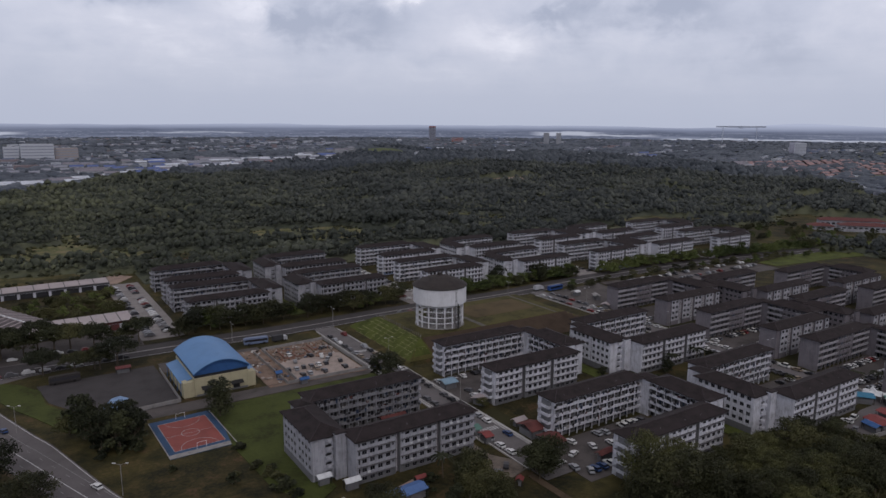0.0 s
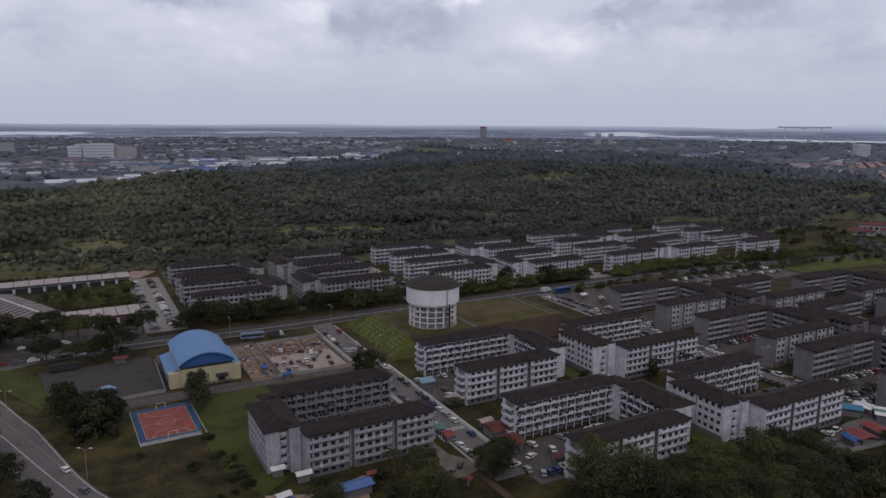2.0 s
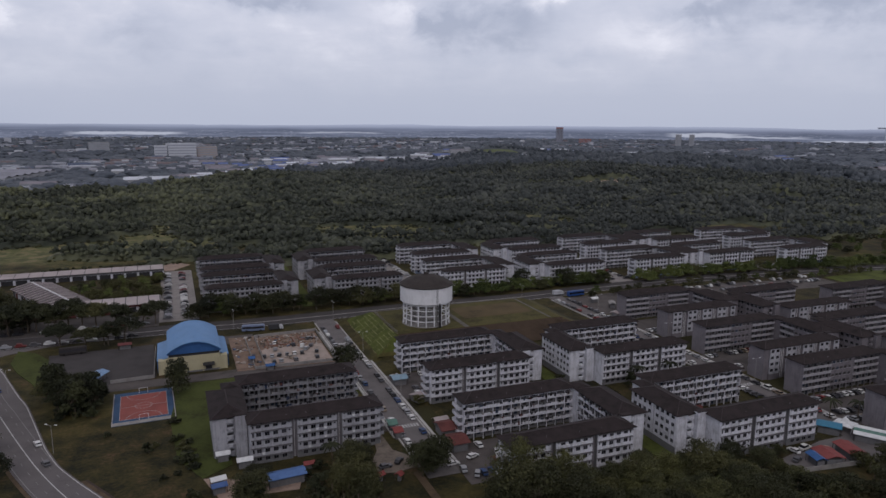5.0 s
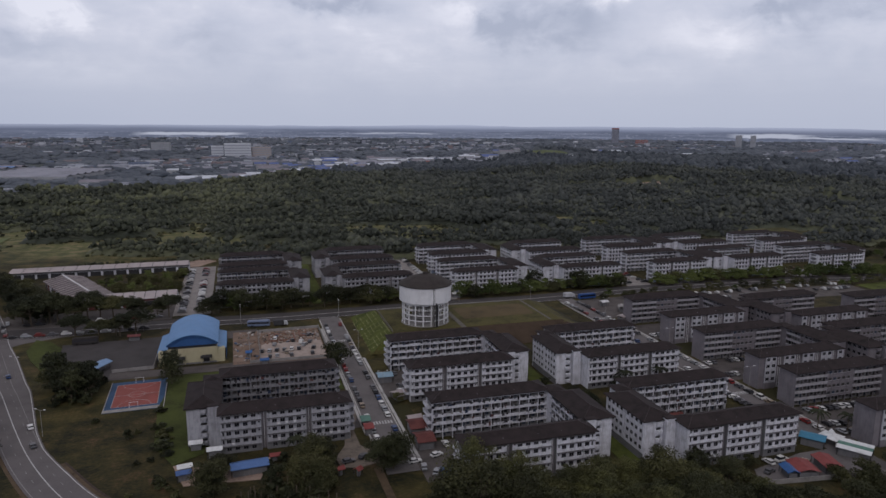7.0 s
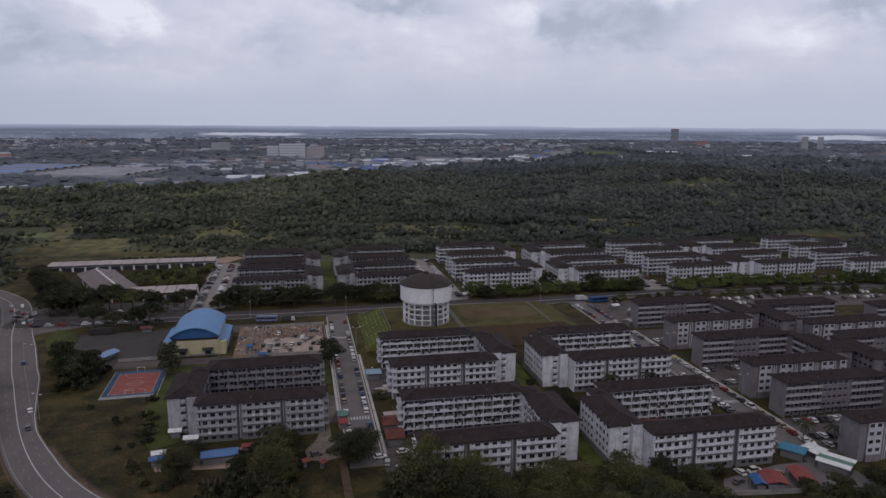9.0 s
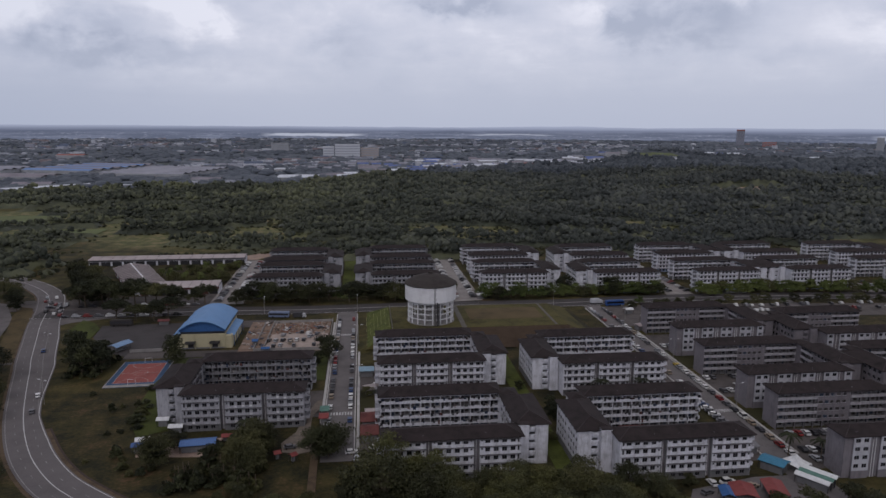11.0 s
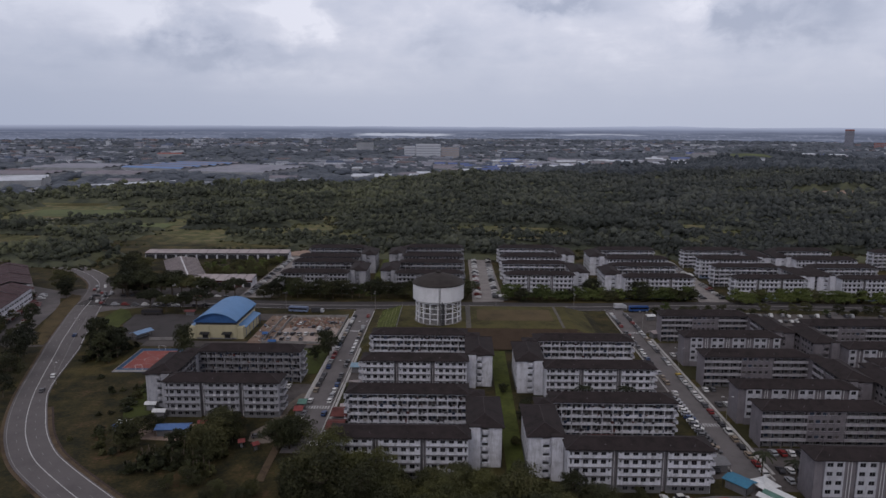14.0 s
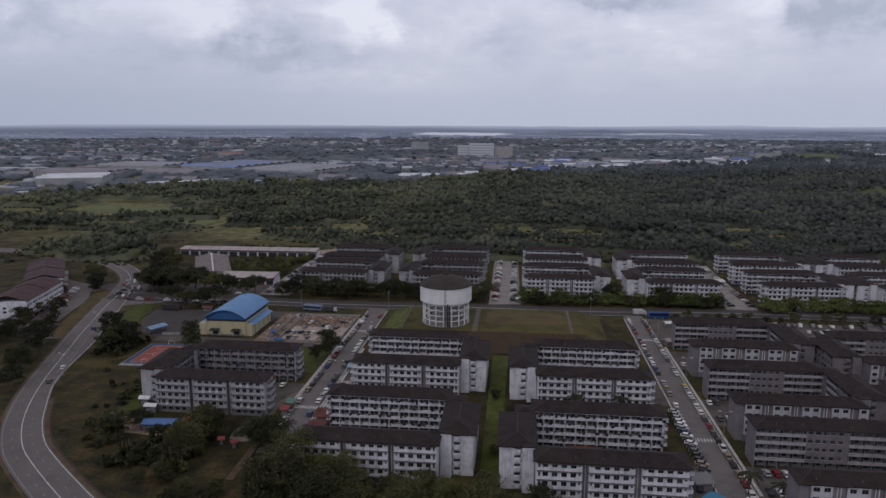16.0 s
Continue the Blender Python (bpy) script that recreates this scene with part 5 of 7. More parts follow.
RED_SHEET = plain("red_sheet_roof", (0.2, 0.05, 0.048), 0.7, vary=0.3)
GREEN_SHEET = plain("green_awning", (0.1, 0.19, 0.16), 0.8)
WHITE_SHEET = plain("white_awning", (0.6, 0.61, 0.62), 0.8, vary=0.25)
TEAL_SHEET = plain("teal_blue_sheet", (0.045, 0.17, 0.27), 0.7)
for x, y, rz, w, d, h, mat, label, *more in (
    (271, 123, 128, 8, 6, 2.9, TEAL_SHEET, "stall with a teal blue sheet roof"),
    (262, 108, 75, 9, 6, 2.7, RED_SHEET, "shack with a red sheet roof"),
    (252, 107.5, 75, 8, 7, 2.8, RED_SHEET, "shack with a red sheet roof"),
    (247, 107.5, 75, 6, 4, 2.6, DARK_BLUE, "shack with a dark blue sheet roof"),
    (276.2, 111.5, 124, 10, 2.7, 2.8, WHITE_SHEET, "stall with a white awning"),
    (278.5, 113.1, 124, 10, 2.7, 2.8, GREEN_SHEET, "stall with a green awning"),
    (280.8, 114.7, 124, 10, 2.7, 2.8, WHITE_SHEET, "stall with a white awning"),
    (89, 155.5, 4, 11.5, 5.5, 2.7, plain("faded_blue_sheet", (0.08, 0.15, 0.33), 0.6), "shack with a faded blue sheet roof"),
    (70, 160, 10, 4.6, 3, 2.4, WHITE_SHEET, "shack with a white sheet roof"),
    (70, 156, 8, 4.6, 3, 2.4, plain("blue_sheet", (0.06, 0.11, 0.26), 0.6), "shack with a blue sheet roof"),) + (
    (72.5, 175.5, 0, 4.5, 3, 2.6, WHITE_SHEET, "white sheet canopy beside the flats"),
    (78.5, 169, 0, 5, 3, 2.6, WHITE_SHEET, "white sheet canopy beside the flats"),
    (144.5, 219, 0, 6.5, 6, 2.8, plain("pale_blue_sheet", (0.2, 0.3, 0.38), 0.6), "shelter with a pale blue sheet roof"),
    (147, 199.5, 20, 7, 6, 2.3, SHED_ROOF, "low shack with rusty pale roof"),
    (146.3, 176.5, 5, 5.5, 3.4, 2.2, SHED_ROOF, "pale flat canopy beside the red-brown shack"),
    (145, 168.5, 0, 6, 8.5, 3.2, RED_ROOF, "red-brown roofed shack against the flats", "shack", 1.3),
    (145.2, 158.5, 0, 6.4, 8.5, 2.9, RED_ROOF, "red-brown roofed shack against the flats", "shack", 1.2),
    (129, 172.5, 0, 3.5, 5, 2.6, RED_SHEET, "kiosk with a red roof"),
    (129, 179, 0, 3.5, 5, 2.6, GREEN_SHEET, "kiosk with a pale green roof"),
    (382, 344, 0, 17, 5, 2.8, plain("pale_blue_awning", (0.35, 0.45, 0.65), 0.6), "long shelter with a pale blue roof"),
    (91, 265.5, 0, 3, 3, 2.2, DARK_BLUE, "blue tarpaulin shelter on the earth lot"),) + (
    (97.5, 253.5, 0, 4, 2.2, 2.0, DARK_BLUE, "blue tarpaulin shelter on the earth lot"),
    (37.7, 305.5, 0, 6, 3, 2.2, RED_TRIM, "small dark red kiosk at the yard's edge"),
    (216, 345, 0, 6, 4, 2.6, WHITE_SHEET, "white canopy by the parking lane"),
    (345, 404, 20, 10, 8, 3.5, WHITE_SHEET, "white canopy by the parking lane"),
    (97, 161.5, 0, 3.6, 2.2, 1.6, RED_SHEET, "low red tarpaulin cover beside the shack"),
    (115.5, 146.5, 20, 2.4, 2.4, 2.0, RED_SHEET, "small red tent on the grass"), (120.7, 144.5, 40, 2.4, 2.4, 2.0, RED_SHEET, "small red tent on the grass"), (269, 136, 10, 6, 7, 2.6, PLINTH, "dark weathered kiosk beside the parking bays"),
    (154, 143, 5, 7, 3, 2.3, RED_ROOF, "long red-brown lean-to roof in the court"),
    (236, 152, 0, 9, 3, 2.4, RED_ROOF, "long red-brown lean-to roof in the court"), (262, 218, 15, 6, 4, 2.4, RED_SHEET, "red canopy in the court"), (110, 202, 0, 10, 3, 2.4, RED_ROOF, "long red-brown lean-to roof in the court"),
    (288, 272, 25, 6, 5, 2.6, SHED_ROOF, "low shack with a pale roof on the bare plot"), (298, 290, 60, 7, 4, 2.6, CONCRETE, "grey-roofed hut on the bare plot"), (294, 303, 10, 5, 4, 2.5, WHITE_SHEET, "white canopy on the bare plot"),
    (545, 372, 0, 30, 7, 4, SHED_ROOF, "long pale-roofed shed on the slope"),
):
    stall(pose(x, y, 0, 0, 0, rz), w, d, h, mat, label, *more)
tent = thing("marquee", "white pointed marquee beside the stalls", "tent", at=pose(278, 122.5, 0, 0, 0, 20))
part("canopy", Shape().poly([(-3.3, -3.3, 2.5), (3.3, -3.3, 2.5), (3.3, 3.3, 2.5), (-3.3, 3.3, 2.5), (-1.2, -1.2, 3.3), (1.2, -1.2, 3.3), (1.2, 1.2, 3.3), (-1.2, 1.2, 3.3), (0, 0, 5.2)], [(0, 1, 5, 4), (1, 2, 6, 5), (2, 3, 7, 6), (3, 0, 4, 7), (4, 5, 8), (5, 6, 8), (6, 7, 8), (7, 4, 8)]), WHITE_SHEET, tent)
for x in (-3.2, 3.2):
    for y in (-3.2, 3.2):
        part("pole", Shape().rod((x, y, 0), (x, y, 2.5), 0.06, sides=5), VENT, tent)

# ---- the red-roofed school on the slope ----
SCHOOL_ROOF = plain("dark_red_tiles", (0.12, 0.045, 0.042), 0.85, vary=0.35, scale=0.3)
school = thing("school", "dark red-roofed school buildings on a cleared slope", "building", at=pose(722, 345, ground_z(722, 345), 0, 0, -48))
for x, y, w, d, h in ((0, 0, 44, 13, 6), (-6, 22, 60, 12, 8), (-38, 4, 22, 12, 4), (34, 10, 16, 30, 6)):
    wing = part("wing", Shape().box(x - w / 2, x + w / 2, y - d / 2, y + d / 2, 0, h), DULL_WALL, school)
    part("roof", Shape().hip(x - w / 2 - 1, x + w / 2 + 1, y - d / 2 - 1, y + d / 2 + 1, h, 2.8), SCHOOL_ROOF, wing, "dark red tiled hipped roof")
    for i in range(int(w / 5)):
        part("window", Shape().box(x - w / 2 + 1.5 + i * 5, x - w / 2 + 4.5 + i * 5, y - d / 2 - 0.1, y - d / 2, h * 0.5, h * 0.75), GLASS, wing)


# ---- vehicles ----
def car_meshes(paint, tall=0.0, long_=0.0):
    """Body, cabin glass and wheel of a small saloon or van, nose to +x."""
    l, h = 2.1 + long_, 0.85 + tall * 0.2
    side = [(-l, 0.35), (l, 0.35), (l + 0.05, 0.65), (l - 0.15, h - 0.02), (0.95 + long_ * 0.5, h + 0.08), (0.35, 1.4 + tall), (-1.3 - long_ * 0.6, 1.42 + tall), (-1.85 - long_ * 0.6, h + 0.12), (-l, h)]
    n = len(side)
    b = Shape().poly([(x, -0.8, z) for x, z in side] + [(x, 0.8, z) for x, z in side], [tuple(range(n)), tuple(range(n, 2 * n))[::-1]] + [(i, n + i, n + (i + 1) % n, (i + 1) % n) for i in range(n)])
    body = b.mesh("body", paint)
    zt, zb = 1.36 + tall, h + 0.15
    f0, f1, r0, r1 = 0.92 + long_ * 0.5, 0.36, -1.86 - long_ * 0.6, -1.34 - long_ * 0.6
    g = Shape().poly([(f0, -0.815, zb), (f0, 0.815, zb), (r0, 0.815, zb), (r0, -0.815, zb), (f1 + 0.06, -0.815, zt), (f1 + 0.06, 0.815, zt), (r1 - 0.06, 0.815, zt), (r1 - 0.06, -0.815, zt)],
                     [(0, 1, 5, 4), (1, 2, 6, 5), (2, 3, 7, 6), (3, 0, 4, 7)])
    wheel = Shape().rod((0, -0.1, 0), (0, 0.1, 0), 0.31, sides=10).mesh("wheel", RUBBER)
    return body, g.mesh("window_glass", GLASS), wheel, l


CARS = []
for colour, name, tall, long_ in (((0.62, 0.62, 0.62), "white", 0, 0), ((0.3, 0.31, 0.33), "silver", 0, 0), ((0.03, 0.03, 0.035), "black", 0, 0), ((0.1, 0.1, 0.11), "dark grey", 0, 0), ((0.22, 0.025, 0.025), "red", 0, 0),
                                  ((0.03, 0.06, 0.15), "blue", 0, 0), ((0.6, 0.6, 0.58), "white", 0.5, 0.35), ((0.25, 0.2, 0.15), "brown", 0.1, 0.1), ((0.5, 0.36, 0.04), "yellow", 0, 0)):
    paint = plain("car_paint_" + name.replace(" ", "_"), colour, 0.3, vary=0.05)
    body, glass, wheel, l = car_meshes(paint, tall, long_)
    kind = "van" if tall > 0.3 else "car"
    car = thing("parked_" + kind, f"{name} parked {kind} on the asphalt", kind, "parked cars", at=pose(0, -900, 0))
    shell = part("body", body, None, car, f"{name} painted body")
    part("cabin_glass", glass, None, shell)
    for x in (-l + 0.75, l - 0.75):
        for y in (-0.74, 0.74):
            part("wheel", wheel, None, car, at=pose(x, y, 0.31))
    CARS.append(car)
rnd = random.Random(11)
CHOICE = [0, 0, 0, 0, 1, 1, 1, 2, 2, 2, 3, 3, 3, 0, 1, 2, 3, 0, 7, 4, 5, 6]
spots = []
for y in np.arange(150, 306, 5.7):
    if rnd.random() < 0.9 and abs(y - 177) > 2:
        spots.append((130.7, y + rnd.uniform(-0.4, 0.4), 90))
    if y > 168 and rnd.random() < 0.8 and abs(y - 179) > 2:
        spots.append((138.2, y + rnd.uniform(-0.4, 0.4), 90))
for y in np.arange(132, 312, 5.8):
    if rnd.random() < 0.88:
        spots.append((282.2, y, 90))
    if y > 195 and rnd.random() < 0.85:
        spots.append((274.6, y, 90))
for y in np.arange(146, 192, 2.9):
    spots.append((272.6, y, rnd.uniform(-22, -14)))
for x0, x1, y, step, rz, keep in ((84, 120, 181.5, 2.9, 90, 0.6), (84, 120, 199.5, 2.9, 90, 0.4), (145, 186, 206, 3.0, 90, 0.6), (144, 188, 225.5, 3.0, 90, 0.5), (143, 186, 139, 3.0, 90, 0.6), (143, 186, 156, 3.0, 90, 0.5),
                                  (228, 270, 200, 3.0, 90, 0.5), (226, 270, 134, 3.0, 90, 0.5), (226, 270, 150, 3.0, 90, 0.5), (288, 328, 127, 2.9, 90, 0.85), (288, 328, 133.5, 2.9, 90, 0.75),) + ( (288, 328, 145, 2.9, 90, 0.7),
                                  (288, 326, 185, 3.0, 90, 0.6), (288, 326, 200, 3.0, 90, 0.6), (288, 326, 243, 3.0, 90, 0.6), (97, 122, 262, 3.2, 90, 0.5), (97, 122, 270, 3.4, 80, 0.75), (99, 122, 279, 4.2, 75, 0.45),
                                  (-36, 46, 345, 5.8, 0, 0.7), (-20, 46, 323.6, 6.0, 3, 0.85), (60, 130, 322, 6.5, 0, 0.35), (146, 190, 322.5, 7, 0, 0.3), (338, 476, 300, 3.2, 80, 0.55), (338, 476, 311, 3.2, 80, 0.5)):
    for x in np.arange(x0, x1, step):
        if rnd.random() < keep:
            spots.append((x, y + rnd.uniform(-0.4, 0.4), rz + rnd.uniform(-4, 4)))
for x0, x1, y0, y1 in ((55, 66, 352, 470), (199, 212, 348, 470), (338, 352, 350, 460), (470, 484, 345, 450)):
    for y in np.arange(y0, y1, 3.4):
        for x in (x0 + 1.5, x1 - 0.5):
            if rnd.random() < 0.75:
                spots.append((x, y, rnd.choice((0, 180)) + rnd.uniform(-6, 6)))
for y in np.arange(268, 350, 3.4):
    if rnd.random() < 0.7:
        spots.append((-37 - (y - 268) * 0.42, y, 24))
for i in (52, 67, 84):
    q, d = HWY[i], HWY[i + 1] - HWY[i - 1]
    off = rnd.choice((-4.2, -1.5, 1.6, 4.4))
    w = Vector((d.y, -d.x)).normalized() * off
    spots.append((q.x + w.x, q.y + w.y, math.degrees(math.atan2(d.y, d.x))))
spots += [(-38, 346, 100), (-45, 360, 108), (-40.5, 356, 105), (-35, 337, 98), (-42, 368, 112), (-48, 369, 112), (-86, 420, 140), (21, 192, 113), (-36, 352, 102), (252, 112, 10), (247, 116, 95), (243, 111, 20), (258, 113, 12), (147, 149.6, 20), (156, 150.4, 70), (139.2, 147.3, 5), (144, 139, 60), (124, 155, 50), (119, 153, 10), (-31, 343, 100), (-27, 336, 98), (-33, 350, 103), (-24, 328, 96), (-29, 350, 103), (141, 143, 80), (163, 149, 85), (152, 206, 10), (149, 211, 100)]
spots.sort(key=lambda p: p[1])
rest = Shape()
for i, (x, y, rz) in enumerate(spots):
    if i < 235:
        copy_thing(CARS[8 if rnd.random() < 0.008 else rnd.choice(CHOICE)], pose(x, y, 0.22, 0, 0, rz))
        continue
    m, me = pose(x, y, 0.22, 0, 0, rz), next(c for c in CARS[rnd.choice((0, 0, 6))].children if c.name.startswith("body")).data
    rest.poly([m @ v.co for v in me.vertices], [tuple(p.vertices) for p in me.polygons])
single("far_parked_cars", rest, islands("far_car_paint", [(0.6, 0.6, 0.6), (0.3, 0.31, 0.33), (0.04, 0.04, 0.045), (0.12, 0.12, 0.13), (0.62, 0.62, 0.62), (0.2, 0.2, 0.21), (0.03, 0.03, 0.035), (0.5, 0.5, 0.5), (0.16, 0.04, 0.04), (0.06, 0.06, 0.07)], 0.35),
       "rows of parked cars between the far flats", "cars", kind="stuff")
for car, (x, y, rz) in zip(CARS, ((104, 288, 80), (117, 275, 60), (112, 283, 95), (121, 290, 20), (282.3, 178, 90), (131, 222, 90), (252, 116, 8), (108, 266, 85), (282.3, 216, 90))):
    car.matrix_basis = pose(x, y, 0.22, 0, 0, rz)


def coach(at, paint, label):
    c = thing("coach", label, "bus", at=at)
    body = part("body", Shape().box(-5.6, 5.6, -1.25, 1.25, 0.45, 3.1).box(-5.3, 5.0, -1.1, 1.1, 3.1, 3.35), paint, c)
    for y in (-1.27, 1.25):
        part("window_band", Shape().box(-5.2, 5.3, y, y + 0.02, 1.6, 2.6), GLASS, body)
    for x in (-3.6, 3.4):
        for y in (-1.15, 1.15):
            part("wheel", Shape().rod((x, y - 0.15, 0.5), (x, y + 0.15, 0.5), 0.5, sides=10), RUBBER, c)
    return c


BLUE_BUS, WHITE_BUS = plain("blue_bus_paint", (0.025, 0.07, 0.22), 0.35), plain("white_bus_paint", (0.42, 0.43, 0.46), 0.35)
coach(pose(292, 320, 0.2, 0, 0, 4), BLUE_BUS, "blue coach parked beside the junction")


def lorry(at, box_mat, label):
    v = thing("lorry", label, "truck", at=at)
    part("chassis", Shape().box(-3.4, 3.6, -0.9, 0.9, 0.55, 0.8), DARK_METAL, v)
    part("box_body", Shape().box(-3.5, 1.7, -1.15, 1.15, 0.8, 3.2), box_mat, v)
    cab = part("cab", Shape().poly([(1.9, -1.1, 0.5), (3.8, -1.1, 0.5), (3.8, -1.1, 1.5), (3.4, -1.1, 2.4), (1.9, -1.1, 2.4), (1.9, 1.1, 0.5), (3.8, 1.1, 0.5), (3.8, 1.1, 1.5), (3.4, 1.1, 2.4), (1.9, 1.1, 2.4)],
                                   [(0, 1, 2, 3, 4), (9, 8, 7, 6, 5), (1, 6, 7, 2), (2, 7, 8, 3), (3, 8, 9, 4), (4, 9, 5, 0), (0, 5, 6, 1)]), WHITE_BUS, v)
    part("windscreen", Shape().poly([(3.79, -1.0, 1.6), (3.79, 1.0, 1.6), (3.45, 1.0, 2.32), (3.45, -1.0, 2.32)], [(0, 1, 2, 3)]), GLASS, cab)
    for x in (-2.3, 2.7):
        for y in (-1.0, 1.0):
            part("wheel", Shape().rod((x, y - 0.13, 0.45), (x, y + 0.13, 0.45), 0.45, sides=10), RUBBER, v)
    return v


lorry(pose(282.5, 325, 0.24, 0, 0, 4), WHITE_BUS, "white box lorry on the main road")
lorry(pose(108, 312, 0.09, 0, 0, 3), plain("dark_tarpaulin", (0.05, 0.05, 0.055), 0.8), "dark tarpaulined lorry parked beside the main road")
coach(pose(97, 313.6, 0.09, 0, 0, 172), plain("pale_blue_bus_paint", (0.15, 0.19, 0.29), 0.4), "dull blue coach parked beside the main road")
coach(pose(16, 305.5, 0.09, 0, 0, 2), plain("dark_bus_paint", (0.04, 0.035, 0.035), 0.5), "dark parked coach at the yard's edge")


def lamp_post(at):
    p = thing("street_lamp", "thin grey street lamp with twin arms", "street lamp", "street lamps", at=at)
    part("pole", Shape().rod((0, 0, 0), (0, 0, 9.5), 0.11, 0.07, 6), CONCRETE, p)
    for s in (-1, 1):
        arm = part("arm", Shape().rod((0, 0, 9.4), (0, s * 1.8, 9.9), 0.05, sides=5), CONCRETE, p)
        part("lantern", Shape().box(-0.15, 0.15, s * 1.8 - 0.45, s * 1.8 + 0.45, 9.85, 10.0), VENT, arm)
    return p


lp = lamp_post(pose(88, 321, 0))
for x, y, r in ((40, 321, 0), (140, 321, 0), (210, 321, 0), (255, 321, 0), (-2, 262, 60), (22, 200, 60), (140.9, 262, 90), (140.9, 205, 90), (285.0, 285, 90), (285.0, 225, 90), (285.0, 170, 90)):
    copy_thing(lp, pose(x, y, 0, 0, 0, r))


# ---- trees ----
def sprays(centres, radii, count, size, rng, flat=0.75, low=-0.25, ruffle=0.5, inner=0.62):
    """Leaf sprays: small bent quads scattered through the outer shell of each lobe."""
    n = len(centres) * count
    d = rng.normal(size=(n, 3))
    d /= np.linalg.norm(d, axis=1)[:, None]
    d[:, 2] = np.where(d[:, 2] < low, -d[:, 2], d[:, 2])
    c, r = np.repeat(centres, count, 0), np.repeat(radii, count)
    reach = r * rng.uniform(inner, 1.06, n)
    p = c + d * reach[:, None] * [1, 1, flat]
    nrm = d + rng.normal(scale=ruffle, size=(n, 3))
    nrm /= np.linalg.norm(nrm, axis=1)[:, None]
    u = np.cross(nrm, rng.normal(size=(n, 3)))
    u /= np.linalg.norm(u, axis=1)[:, None]
    w = np.cross(nrm, u)
    s = (size * rng.uniform(0.6, 1.3, n) * (r / r.mean()) ** 0.5)[:, None]
    v = np.stack([p - u * s, p - w * s * 0.7 - nrm * s * 0.2, p + u * s, p + w * s * 0.7 - nrm * s * 0.2], 1).reshape(-1, 3)
    return v


def quads(name, v, mat):
    me = bpy.data.meshes.new(name)
    n = len(v) // 4
    me.vertices.add(len(v))
    me.vertices.foreach_set("co", v.astype(np.float32).ravel())
    me.loops.add(4 * n)
    me.loops.foreach_set("vertex_index", np.arange(4 * n, dtype=np.int32))
    me.polygons.add(n)
    me.polygons.foreach_set("loop_start", np.arange(0, 4 * n, 4, dtype=np.int32))
    me.materials.append(mat)
    me.update(calc_edges=True)
    return me


def tree(name, height, spread, mat, label, seed, lobes=9, count=110, size=0.5, crown_low=0.35, at=None):
    rng, rd = np.random.default_rng(seed), random.Random(seed)
    top = thing(name, label, "tree", "trees", at=at)
    trunk = Shape().rod((0, 0, -0.3), (0.1, 0, height * 0.45), 0.09 + height * 0.018, 0.05 + height * 0.01, 7)
    cs, rs = [], []
    for i in range(lobes):
        a, k = 2 * math.pi * i / lobes * 1.7 + rd.uniform(-0.6, 0.6), rd.uniform(0.2, 0.8) if i else 0.0
        z = height * rd.uniform(crown_low + 0.1, 0.82) if i else height * 0.8
        c = (math.cos(a) * spread * k, math.sin(a) * spread * k, z)
        cs.append(c)
        rs.append(spread * rd.uniform(0.22, 0.46))
        trunk.rod((0.1, 0, height * rd.uniform(0.2, 0.43)), (c[0], c[1], c[2] - 0.3), 0.05 + height * 0.007, 0.04, 5)
    part("trunk", trunk, BARK, top)
    part("crown", quads("crown", sprays(np.array(cs), np.array(rs), count, size, rng, ruffle=0.8, inner=0.4), mat), None, top)
    return top


def palm(seed, at):
    rd = random.Random(seed)
    top = thing("palm_tree", "slender palm with drooping green fronds", "tree", "palms", at=at)
    part("trunk", Shape().rod((0, 0, -0.2), (0.3, 0.1, 7.5), 0.2, 0.13, 7), BARK, top)
    for i in range(14):
        a, droop = 2 * math.pi * i / 14 + rd.uniform(-0.2, 0.2), rd.uniform(0.2, 1.0)
        s, n = Shape(), 7
        for k in range(n):
            t0, t1 = k / n, (k + 1) / n
            p = [(0.3 + math.cos(a) * 3.6 * t, 0.1 + math.sin(a) * 3.6 * t, 7.5 + 1.5 * t - (1.2 + 2.2 * droop) * t * t) for t in (t0, t1)]
            wd = 0.5 * (1 - t0 * 0.7)
            ox, oy = -math.sin(a) * wd, math.cos(a) * wd
            for sg in (-1, 1):
                s.poly([p[0], p[1], (p[1][0] + sg * ox, p[1][1] + sg * oy, p[1][2] - 0.35), (p[0][0] + sg * ox, p[0][1] + sg * oy, p[0][2] - 0.35)], [(0, 1, 2, 3)])
        part("frond", s, LEAF_DARK, top)
    return top


PARK = [tree("tree", 10, 6.0, LEAF_DARK, "broad dark green street tree", 1, 22, 150, 0.25, 0.18), tree("tree", 8, 5.0, LEAF, "rounded green tree beside the road", 2, 22, 140, 0.24, 0.18), tree("tree", 12, 7.0, LEAF, "spreading green tree on the slope", 3, 34, 170, 0.25, 0.16),
        tree("tree", 7, 4.2, LEAF_LIGHT, "pale green leafy tree on the slope", 4, 18, 130, 0.24, 0.15), tree("tree", 9, 4.0, LEAF_DARK, "dense dark green tree beside buildings", 5, 22, 130, 0.25, 0.08), tree("tree", 6, 4.6, LEAF, "low bushy green tree on rough grass", 6, 20, 130, 0.24, 0.05)]
OLIVE = [tree("tree", 13, 7.5, LEAF_OLIVE, "tall feathery olive-green tree on the slope", 14, 46, 170, 0.22, 0.12), tree("tree", 9, 5.5, LEAF_OLIVE, "feathery olive-green tree on the slope", 15, 30, 160, 0.22, 0.08)]
